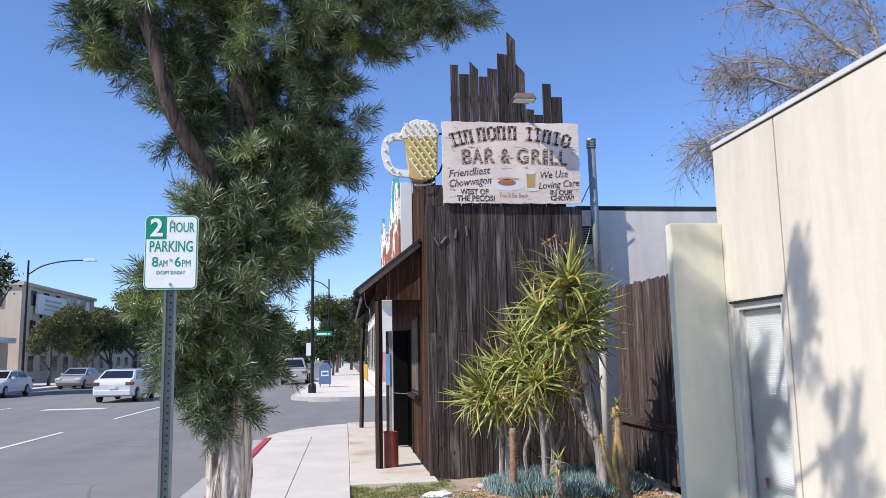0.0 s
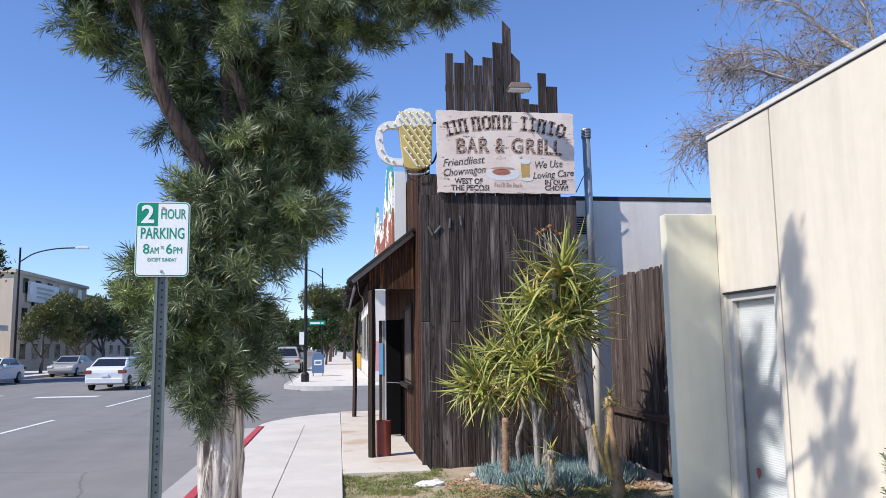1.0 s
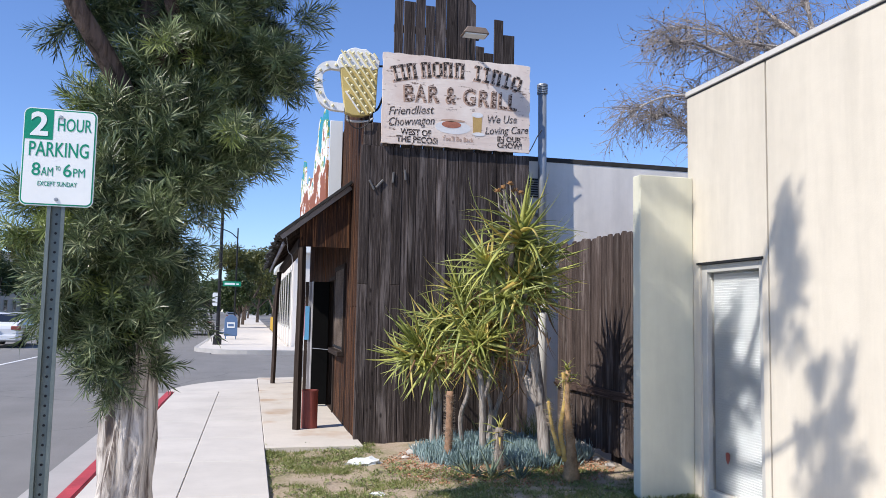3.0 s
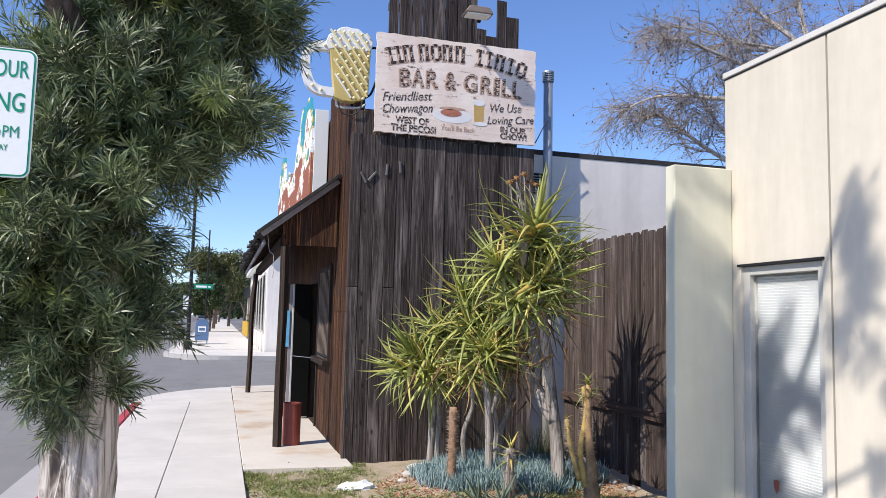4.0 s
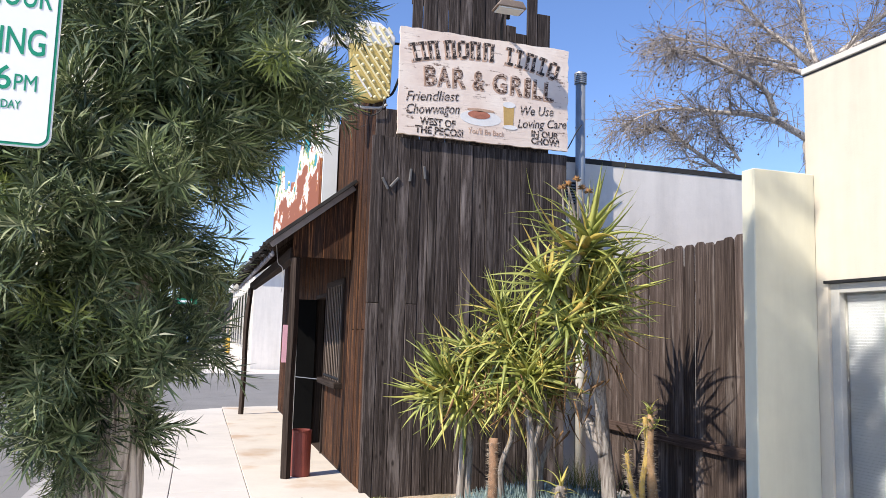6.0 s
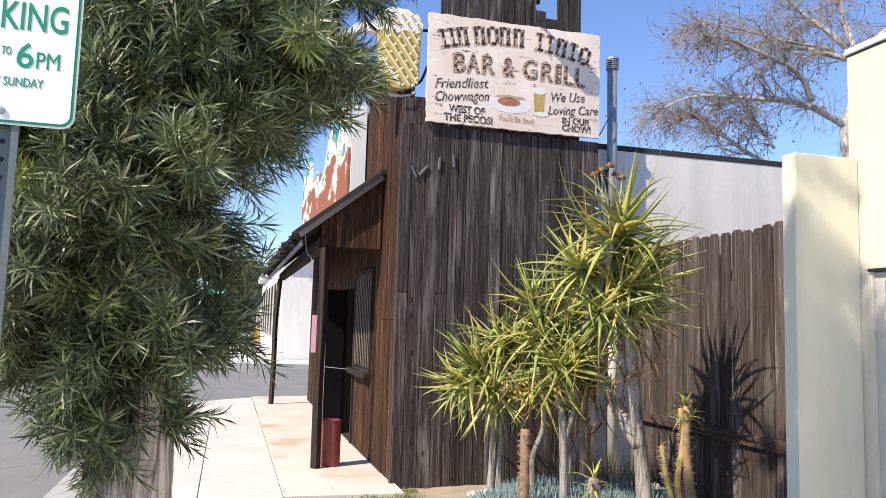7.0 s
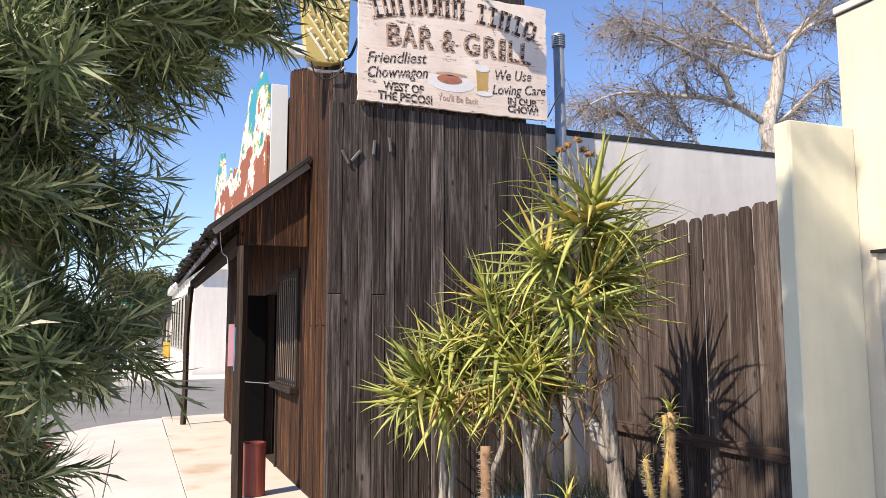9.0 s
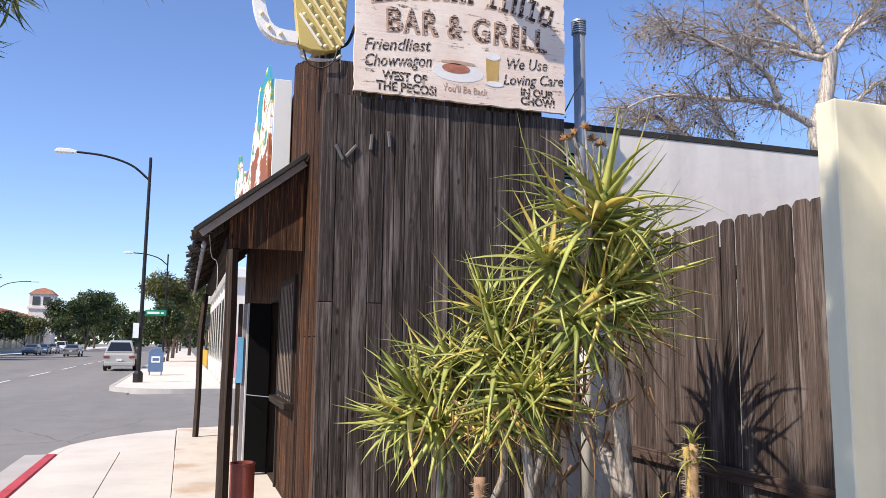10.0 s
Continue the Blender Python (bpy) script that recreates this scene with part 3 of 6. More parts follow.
# street-front boards
front = tagged(new("wall_front"), "reddish-brown vertical boards facing the street", "wall", kind="structure")
y = SY + 0.02
k = 0
while y < 18.98:
    w = rnd.uniform(0.10, 0.15)
    w = min(w, 18.99 - y)
    mid = y + w / 2
    top = 3.95 if mid < 10.8 else 4.1 + min(1.0, (mid - 10.8) / 1.8) * 0.55 if mid < 12.7 else 4.3
    spans = [(-0.12, top)]
    if 11.78 < mid < 13.05:
        spans = [(-0.12, 0.98), (2.22, top)]
    elif 13.05 <= mid < 13.98:
        spans = [(2.10, top)]
    elif mid < 11.4 and k % 2:
        spans = [(-0.12, 1.62), (1.626, top)]
    d = rnd.uniform(0.018, 0.026)
    for z0, z1 in spans:
        o = part("board", plank_mesh(w - 0.004, d + 0.03, z1 - z0, 0.003), M_FRONT, front)
        o.matrix_basis = pose(FX + 0.028 - d, y + w, z0, 0, 0, -90)
    y += w
    k += 1

# ---- porch canopy ----
def slope_z(x):
    return 2.58 + (x - 0.46) * (3.30 - 2.58) / (1.37 - 0.46)


def slope_box(x0, x1, y0, y1, over, thick, bev=0.003):
    b = bmesh.new()
    a = math.atan2(slope_z(1) - slope_z(0), 1)
    box(0, (x1 - x0) / math.cos(a), y0, y1, 0, thick, bev, b)
    bmesh.ops.transform(b, matrix=Matrix.Translation((x0, 0, slope_z(x0) + over)) @ Matrix.Rotation(-a, 4, "Y"), verts=b.verts)
    return b


canopy = thing("porch_canopy", "dark timber lean-to canopy with ragged old roofing", "canopy")
part("roof_deck", slope_box(0.46, 1.37, 11.40, 19.1, -0.03, 0.03), M_BEAM, canopy)
part("roofing", slope_box(0.40, 1.37, 11.26, 19.14, 0.002, 0.040), M_SHINGLE, canopy, "old dark roofing felt")
part("barge_board", slope_box(0.46, 1.37, 11.345, 11.375, -0.075, 0.072), M_BARGE, canopy, "pale grey barge board")
y, rnd = 0.0, random.Random(3)
x = 0.69
while x < 1.36:
    w = min(rnd.uniform(0.15, 0.20), 1.365 - x)
    b = bmesh.new()
    prism([(0, 2.42), (w - 0.004, 2.42), (w - 0.004, slope_z(x + w) - 0.085), (0, slope_z(x) - 0.085)], 0.02, 0.0, b)
    o = part("gable_board", b, M_FRONT, canopy)
    o.location = (x, 11.385 + rnd.uniform(0, 0.004), 0)
    x += w
part("beam", box(0.67, 0.78, 11.475, 18.6, 2.40, 2.53, 0.005), M_BEAM, canopy)
for k in range(12):
    part("rafter", slope_box(0.48, 1.36, 11.6 + k * 0.66, 11.65 + k * 0.66, -0.125, 0.093), M_DARKWOOD, canopy)
for y0, nm in ((11.36, 0), (18.05, 1)):
    b = tube(spline([(0.725, y0, -0.02), (0.72, y0 + 0.01, 0.9), (0.728, y0, 1.7), (0.722, y0, 2.40)], 4) if not nm else
             spline([(0.60, y0, -0.02), (0.615, y0, 0.8), (0.61, y0 + 0.01, 1.6), (0.66, y0, 2.40)], 4), [0.054 if not nm else 0.050] * 13, 4, None, 0.05)
    part("post", b, M_DARKWOOD, canopy)
# ragged shingle ends along the eave
sh = None
for k in range(120):
    w = rnd.uniform(0.07, 0.13)
    b = box(-0.10, 0.05, 0, w, -0.006, 0.006) if k < 6 else None
    if b is not None:
        sh = part("shingle", b, M_SHINGLE, canopy)
        shs = [sh] if k == 0 else shs + [sh]
        o = sh
    else:
        o = new("shingle", rnd.choice(shs).data)
        o.parent = canopy
    o.matrix_basis = pose(0.45 + rnd.uniform(-0.04, 0.05), 11.4 + k * 0.064, 2.565 + rnd.uniform(-0.03, 0.02), rnd.uniform(-9, 9), rnd.uniform(-45, 8), rnd.uniform(-14, 14))
wire = thing("string_wire", "thin loose wire hanging from the eave", "wire")
part("wire", tube(spline([(0.52, 11.55, 2.55), (0.55, 11.62, 2.36), (0.60, 11.6, 2.30), (0.61, 11.58, 2.12), (0.60, 11.6, 2.02)], 6), [0.004] * 25, 5), M_GREYBOARD, wire)
bulb_string = thing("light_string", "string of small dusty lamps along the eave", "string lights")
part("cable", tube([(0.47, 11.4 + k * 0.15, 2.50 - 0.03 * (k % 4 in (1, 2))) for k in range(50)], [0.004] * 50, 5), M_IRON, bulb_string)
for k in range(24):
    part("lamp", lathe([(0.006, 0.03), (0.014, 0.015), (0.024, -0.012), (0.018, -0.035), (0.004, -0.045)], 8, None, pose(0.475, 11.5 + k * 0.31, 2.455)), M_BARGE, bulb_string)

# ---- barred window in the front ----
win = tagged(new("window_1"), "dark barred window in the board front", "window", kind="structure")
part("window_frame", box(FX - 0.03, FX + 0.05, 11.78, 11.85, 0.98, 2.24, 0.004), M_DARKWOOD, win)
part("window_frame", box(FX - 0.03, FX + 0.05, 12.96, 13.04, 0.98, 2.24, 0.004), M_DARKWOOD, win)
part("window_frame", box(FX - 0.03, FX + 0.05, 11.85, 12.96, 2.17, 2.24, 0.004), M_BEAM, win)
part("window_sill", box(FX - 0.10, FX + 0.05, 11.75, 13.06, 0.93, 1.00, 0.006), M_BEAM, win)
for k in range(9):
    part("bar", rod((FX - 0.02, 11.92 + k * 0.122, 1.0), (FX - 0.02, 11.92 + k * 0.122, 2.17), 0.0065, None, 8), M_BAR, win)
part("bar", box(FX - 0.035, FX - 0.015, 11.85, 12.96, 1.03, 1.055), M_IRON, win)

# ---- entrance ----
door_2 = tagged(new("door_2"), "black double door standing open on a dark bar room", "door", kind="structure")
part("jamb", box(FX - 0.02, FX + 0.10, 13.05, 13.10, 0, 2.12, 0.004), M_DARKWOOD, door_2)
part("jamb", box(FX - 0.02, FX + 0.10, 13.95, 14.0, 0, 2.12, 0.004), M_DARKWOOD, door_2)
part("jamb", box(FX - 0.02, FX + 0.10, 13.10, 13.95, 2.06, 2.12, 0.004), M_BEAM, door_2)
part("leaf", box(1.09, FX - 0.02, 13.90, 13.945, 0.03, 2.05, 0.004), M_DOORBLACK, door_2)
# pale colour stands for sunlight on the leaf's free edge
part("edge_strip", box(1.066, 1.089, 13.895, 13.95, 0.03, 2.05, 0.003), M_GREYBOARD, door_2, "pale worn edge strip")
part("bolt", rod((1.09, 13.87, 0.95), (1.36, 13.3, 0.95), 0.005), M_STEEL, door_2)
panel = thing("notice_panel", "grey board with a faded pink and blue poster beside the door", "notice board")
part("board", box(0.97, 1.026, 14.10, 14.13, 0.02, 2.05, 0.004), M_DARKWOOD, panel, "dark timber edge")
part("board", box(1.03, 1.10, 14.10, 14.13, 0.02, 2.05, 0.004), M_BARGE, panel)
M_PINK = plain("poster_pink", (0.78, 0.42, 0.50), 0.5, var=0.2, grain=0)
M_BLUE = plain("poster_blue", (0.16, 0.48, 0.78), 0.5, var=0.2, grain=0)
part("poster", box(0.90, 0.972, 14.085, 14.097, 1.14, 1.68), M_PINK, panel, "faded pink poster")
part("poster", box(0.974, 1.045, 14.085, 14.097, 1.08, 1.64), M_BLUE, panel, "sky-blue poster")

can = thing("waste_can", "rusty red metal can by the porch post", "can", at=(0.90, 11.50, 0.002))
part("drum", lathe([(0.0, 0.0), (0.105, 0.0), (0.108, 0.01), (0.108, 0.48), (0.113, 0.485), (0.113, 0.5), (0.104, 0.5), (0.102, 0.485), (0.100, 0.06), (0.0, 0.06)], 28), M_RUST, can, smooth=False)

# ---- flue pipe ----
pipe = thing("flue_pipe", "galvanised vent pipe with a ribbed cap", "pipe")
part("shaft", rod((3.83, 10.56, 2.30), (3.815, 10.56, 4.55), 0.057, None, 20), M_STEEL, pipe, smooth=True)
part("lower_shaft", rod((3.85, 10.56, -0.08), (3.83, 10.56, 2.33), 0.063, None, 20), M_COPING, pipe, "white painted lower length", smooth=True)
part("collar", lathe([(0.064, 0), (0.074, 0.004), (0.074, 0.05), (0.064, 0.054)], 20, None, pose(3.835, 10.56, 1.60)), M_BLACK, pipe, "black clamp")
for k in range(5):
    part("ring", lathe([(0.062, 0), (0.072, 0.004), (0.072, 0.016), (0.062, 0.02)], 20, None, pose(3.815, 10.56, 4.55 + k * 0.023)), M_STEEL, pipe)
part("cap", lathe([(0.06, 0), (0.075, 0.0), (0.07, 0.02), (0.0, 0.03)], 20, None, pose(3.815, 10.56, 4.665)), M_STEEL, pipe)
part("strap", box(3.75, 3.89, 10.60, 10.74, 2.9, 2.93), M_STEEL, pipe)

# ---- hanging painted sign ----
m, nt, bs = mat("peeling_sign_paint", 0.8, 0, 0.3)
v = coords(nt, (1, 1, 1))
streak = nz(nt, coords(nt, (3, 3, 34)), 1.0, 6, 0.65, 0.6)
blot = nz(nt, v, 3.0, 5, 0.6)
c = ramp(nt, blot, [(0.3, (0.70, 0.56, 0.48)), (0.7, (0.84, 0.74, 0.65))])
flake = ramp(nt, math_node(nt, "MULTIPLY", streak, nz(nt, v, 9, 5, 0.7)), [(0.13, (1, 1, 1)), (0.18, (0, 0, 0))])
c = mix(nt, flake, c, (0.16, 0.10, 0.075))
nt.links.new(c, bs.inputs["Base Color"])
bump(nt, bs, streak, 0.5, 0.006)
M_SIGN = m


def worn_ink(name, ink, amount):
    """Old letter paint, flaked off in places down to the ground coat."""
    m, nt, bs = mat(name, 0.85, 0, 0.2)
    v = coords(nt, (1, 1, 1), "Object")
    f = math_node(nt, "MULTIPLY", nz(nt, v, 26, 6, 0.7), nz(nt, coords(nt, (8, 60, 8)), 1.0, 5, 0.7))
    c = mix(nt, ramp(nt, f, [(amount, (0, 0, 0)), (amount + 0.05, (1, 1, 1))]), ink, (0.58, 0.46, 0.39))
    nt.links.new(c, bs.inputs["Base Color"])
    return m


M_INK = worn_ink("worn_black_letters", (0.035, 0.027, 0.025), 0.26)
M_INKRED = worn_ink("worn_brown_letters", (0.07, 0.038, 0.028), 0.235)
M_FADE = plain("faded_tan_letters", (0.50, 0.33, 0.24), 0.8, var=0.3, scale=30, grain=0)

sign = thing("painted_sign", "large peeling painted wooden bar sign on the board wall", "sign")
SX0, SX1, SZ0, SZ1 = 1.595, 3.58, 3.69, 4.865
rnd = random.Random(8)
rim = []
n = 30
for k in range(n + 1):
    rim.append((SX0 + (SX1 - SX0) * k / n, SZ0 + rnd.uniform(-0.006, 0.006)))
for k in range(1, 18):
    rim.append((SX1 + rnd.uniform(-0.012, 0.004), SZ0 + (SZ1 - SZ0) * k / 18))
for k in range(n, -1, -1):
    rim.append((SX0 + (SX1 - SX0) * k / n, SZ1 + rnd.uniform(-0.006, 0.008)))
for k in range(17, 0, -1):
    rim.append((SX0 + rnd.uniform(-0.004, 0.014), SZ0 + (SZ1 - SZ0) * k / 18))
part("panel", prism(rim, 0.035, 0.0, None, pose(0, SY - 0.075, 0)), M_SIGN, sign)
part("batten", box(SX0 + 0.1, SX1 - 0.1, SY - 0.04, SY - 0.016, 3.8, 3.87), M_DARKWOOD, sign)
SIGN_Y = SY - 0.075


def words(text, size, name, m, parent, at, rot=(90, 0, 0), squash=1.0, shear=0.0, width=None, thick=0.0015, label="", bold=0.0):
    cu = bpy.data.curves.new(name, "FONT")
    cu.body, cu.size, cu.shear, cu.extrude, cu.offset = text, size, shear, thick, bold
    cu.align_x, cu.align_y, cu.resolution_u = "CENTER", "CENTER", 3
    tmp = bpy.data.objects.new(name, cu)
    scene.collection.objects.link(tmp)
    bpy.context.view_layer.update()
    me = bpy.data.meshes.new_from_object(tmp.evaluated_get(bpy.context.evaluated_depsgraph_get()))
    bpy.data.objects.remove(tmp)
    bpy.data.curves.remove(cu)
    me.materials.clear()
    me.materials.append(m)
    xs = [q.co.x for q in me.vertices]
    sx = width / (max(xs) - min(xs)) if width else squash
    for q in me.vertices:
        q.co.x *= sx
    ob = new(name, me)
    ob.parent = parent
    ob.matrix_basis = pose(*at, *rot)
    if label:
        ob["label"] = label
    return ob


def letter_block(w, h, kind):
    """A letter-sized slab-serif shape for painted words that are not spelt out."""
    t, s = h * 0.15, w * 0.27
    q, a, c = 0.0015, w / 2, h / 2
    b = bmesh.new()
    if kind == 0:
        cuts = [(-a, a, -c, -c + t), (-s / 2, s / 2, -c + t, c - t), (-a, a, c - t, c)]
    elif kind == 1:
        cuts = [(-a, -a + s * 1.5, -c, -c + t), (a - s * 1.5, a, -c, -c + t), (-a + s * 0.25, -a + s * 1.25, -c + t, c - t),
                (a - s * 1.25, a - s * 0.25, -c + t, c - t), (-a, a, c - t, c)]
    else:
        cuts = [(-a + s, a - s, -c, -c + t), (-a, -a + s, -c + t * 0.7, c - t * 0.7), (a - s, a, -c + t * 0.7, c - t * 0.7), (-a + s, a - s, c - t, c)]
    for x0, x1, z0, z1 in cuts:
        box(x0, x1, -q, q, z0, z1, 0, b)
    return b


def sx(px):
    """x on the sign from a fraction of its width."""
    return SX0 + (SX1 - SX0) * px


def sz(pz):
    return SZ1 - (SZ1 - SZ0) * pz


# the arched name: letter-sized shapes only
GAPS = [(0.085, 0), (0.133, 0), (0.19, 1), (0.285, 1), (0.36, 2), (0.43, 1), (0.51, 1), (0.635, 0), (0.695, 0), (0.765, 1), (0.835, 0), (0.905, 2)]
for f, kind in GAPS:
    u = (f - 0.5) / 0.5
    at = (sx(f), SIGN_Y - 0.0028, sz(0.13 + 0.14 * u * u))
    o = part("glyph", letter_block(0.125 if kind else 0.09, 0.205, kind), M_INK, sign)
    o.matrix_basis = pose(*at, 0, 18 * u, 0)
    o = part("glyph_shade", letter_block(0.13 if kind else 0.095, 0.21, kind), M_FADE, sign)
    o.matrix_basis = pose(at[0] - 0.012, SIGN_Y - 0.0005, at[2] - 0.012, 0, 18 * u, 0)
for txt, f, w in (("B", 0.175, 0.13), ("A", 0.255, 0.14), ("R", 0.337, 0.14), ("&", 0.455, 0.13), ("G", 0.583, 0.16), ("R", 0.678, 0.14), ("I", 0.748, 0.065), ("L", 0.808, 0.115), ("L", 0.878, 0.115)):
    u = (f - 0.5) / 0.5
    drop = 0.425 + 0.035 * u * u
    words(txt, 0.31, "lettering", M_INKRED, sign, (sx(f), SIGN_Y - 0.0028, sz(drop)), (90, 5 * u, 0), width=w, bold=0.005)
    words(txt, 0.30, "lettering", M_FADE, sign, (sx(f) - 0.014, SIGN_Y - 0.0006, sz(drop) - 0.012), (90, 5 * u, 0), width=w * 1.05, bold=0.008)
words("Friendliest", 0.155, "lettering", M_INK, sign, (sx(0.185), SIGN_Y - 0.002, sz(0.625)), (90, -6, 0), shear=0.35, width=0.60, bold=0.0005)
words("Chowwagon", 0.155, "lettering", M_INK, sign, (sx(0.19), SIGN_Y - 0.002, sz(0.745)), (90, -6, 0), shear=0.35, width=0.60, bold=0.0005)
words("WEST OF", 0.11, "lettering", M_INK, sign, (sx(0.225), SIGN_Y - 0.002, sz(0.865)), width=0.40, bold=0.003)
words("THE PECOS!", 0.11, "lettering", M_INK, sign, (sx(0.235), SIGN_Y - 0.002, sz(0.945)), width=0.54, bold=0.003)
words("We Use", 0.15, "lettering", M_INK, sign, (sx(0.80), SIGN_Y - 0.002, sz(0.645)), (90, -4, 0), shear=0.3, width=0.40, bold=0.0005)
words("Loving Care", 0.14, "lettering", M_INK, sign, (sx(0.835), SIGN_Y - 0.002, sz(0.765)), (90, -5, 0), shear=0.3, width=0.60, bold=0.0005)
words("IN OUR", 0.10, "lettering", M_INK, sign, (sx(0.855), SIGN_Y - 0.002, sz(0.865)), width=0.33, bold=0.003)
words("CHOW!", 0.10, "lettering", M_INK, sign, (sx(0.86), SIGN_Y - 0.002, sz(0.935)), width=0.34, bold=0.003)
words("You'll Be Back", 0.085, "lettering", M_FADE, sign, (sx(0.505), SIGN_Y - 0.002, sz(0.905)), width=0.42)


def disc(rx, rz, thick, at, m, name, label=""):
    o = part(name, prism([(rx * math.cos(2 * math.pi * k / 28), rz * math.sin(2 * math.pi * k / 28)) for k in range(28)], thick, 0, None, pose(*at)), m, sign, label)
    return o


M_PLATE = plain("painted_white", (0.78, 0.77, 0.76), 0.7, var=0.12)
M_FOOD = plain("painted_food", (0.45, 0.17, 0.11), 0.8, var=0.5, scale=40)
M_BEER = plain("painted_amber", (0.55, 0.36, 0.13), 0.7, var=0.25)
disc(0.24, 0.085, 0.002, (sx(0.47), SIGN_Y - 0.002, sz(0.775)), M_PLATE, "painted_plate", "painted white plate")
disc(0.13, 0.045, 0.002, (sx(0.46), SIGN_Y - 0.0045, sz(0.745)), M_FOOD, "painted_food", "painted red-brown meal")
disc(0.16, 0.018, 0.002, (sx(0.47), SIGN_Y - 0.0045, sz(0.70)), M_FADE, "painted_bun", "painted tan bun")
part("painted_glass", prism([(-0.055, -0.12), (0.055, -0.12), (0.065, 0.10), (-0.065, 0.10)], 0.002, 0, None, pose(sx(0.635), SIGN_Y - 0.0024, sz(0.72))), M_BEER, sign, "painted amber beer glass")
disc(0.075, 0.035, 0.002, (sx(0.635), SIGN_Y - 0.0046, sz(0.615)), M_PLATE, "painted_foam", "painted white foam")
disc(0.085, 0.025, 0.002, (sx(0.645), SIGN_Y - 0.0046, sz(0.83)), M_PLATE, "painted_base", "painted white base")

# house number, kept as plain metal bars
M_NUMBER = plain("dull_grey_metal", (0.15, 0.145, 0.14), 0.6, 0.5, var=0.3)
number = thing("house_number", "grey metal number bars on the board wall", "house number")
for x, z, r in ((1.50, 3.15, -28), (1.60, 3.17, 40), (1.77, 3.26, 4), (1.925, 3.30, -6)):
    b = box(-0.014, 0.014, -0.012, 0.008, -0.07, 0.07, 0.006)
    o = part("bar", b, M_NUMBER, number)
    o.matrix_basis = pose(x, SY - 0.03, z, 0, r, 0)

# floodlight over the sign
flood = thing("floodlight", "grey box floodlight on a bent arm above the sign", "light")
part("housing", prism([(-0.17, 0.0), (0.17, 0.0), (0.12, 0.075), (-0.12, 0.075)], 0.20, 0.006, None, pose(2.72, 10.02, 5.10)), M_BAR, flood)
part("lens", box(2.58, 2.86, 10.04, 10.20, 5.085, 5.099), M_SIGNWHITE, flood)
part("arm", tube(spline([(2.70, 10.14, 5.16), (2.72, 10.32, 5.06), (2.76, 10.43, 4.90), (2.80, 10.47, 4.80)], 5), [0.016] * 16, 8), M_IRON, flood)

cable = thing("sign_cable", "thin black cable curling up beside the sign", "cable")
part("cable", tube(spline([(3.60, 10.47, 3.72), (3.64, 10.45, 3.80), (3.70, 10.43, 3.93), (3.76, 10.42, 4.02)], 5), [0.007] * 16, 6), M_BLACK, cable)
loop = thing("mug_cable", "loose black cable looped under the mug sign", "cable")
part("cable", tube(spline([(1.18, 10.50, 4.02), (1.22, 10.48, 3.90), (1.32, 10.46, 3.86), (1.42, 10.44, 3.92), (1.46, 10.44, 4.05)], 5), [0.008] * 21, 6), M_BLACK, loop)
porch_lamp = thing("porch_lamp", "small dark lamp under the canopy", "lamp")
part("mount", box(0.98, 1.08, 11.78, 11.88, 2.80, 2.84), M_IRON, porch_lamp)
part("shade", lathe([(0.02, 0.10), (0.05, 0.08), (0.065, 0.0), (0.055, 0.0), (0.0, 0.05)], 12, None, pose(1.03, 11.83, 2.70)), M_BAR, porch_lamp)

# ---- beer mug sign ----
mug = thing("mug_sign", "white and yellow tin beer-mug sign studded with bulbs", "sign", at=(1.18, 10.55, 4.48))
M_MUGWHITE = plain("mug_white_tin", (0.80, 0.79, 0.76), 0.45, var=0.10)
M_MUGYELLOW = plain("mug_yellow_tin", (0.56, 0.43, 0.15), 0.5, var=0.15)
M_BULB = plain("bulb_cream", (0.78, 0.70, 0.42), 0.25, var=0.08, grain=0)
BODY = [(-0.11, 0.20), (-0.03, -0.40), (0.06, -0.43), (0.20, -0.43), (0.30, -0.40), (0.36, -0.33), (0.375, 0.22)]
part("body", prism(BODY, 0.11, 0.006), M_MUGYELLOW, mug)
FOAM = [(-0.13, 0.16), (-0.155, 0.25), (-0.12, 0.34), (-0.05, 0.38), (0.0, 0.43), (0.08, 0.455), (0.15, 0.44), (0.22, 0.445), (0.28, 0.40), (0.35, 0.37), (0.40, 0.30), (0.385, 0.21), (0.30, 0.17), (0.20, 0.20), (0.10, 0.16), (0.0, 0.19)]
part("foam", prism(FOAM, 0.12, 0.008, None, pose(0, -0.006, 0)), M_MUGWHITE, mug, "white foam head")
hp = spline([(-0.10, 0.20, 0), (-0.25, 0.20, 0), (-0.36, 0.12, 0), (-0.375, -0.05, 0), (-0.32, -0.24, 0), (-0.22, -0.32, 0), (-0.04, -0.335, 0)], 5)
b = bmesh.new()
L = []
for i, p in enumerate(hp):
    d = (hp[min(i + 1, len(hp) - 1)] - hp[max(i - 1, 0)]).normalized()
    nn = Vector((-d.y, d.x, 0)) * 0.05
    L.append([b.verts.new((q.x, yy, q.y)) for q, yy in ((p + nn, 0.01), (p - nn, 0.01), (p - nn, 0.10), (p + nn, 0.10))])
for a, c in zip(L, L[1:]):
    for k in range(4):
        b.faces.new((a[k], a[(k + 1) % 4], c[(k + 1) % 4], c[k]))
part("handle", b, M_MUGWHITE, mug, "white handle")
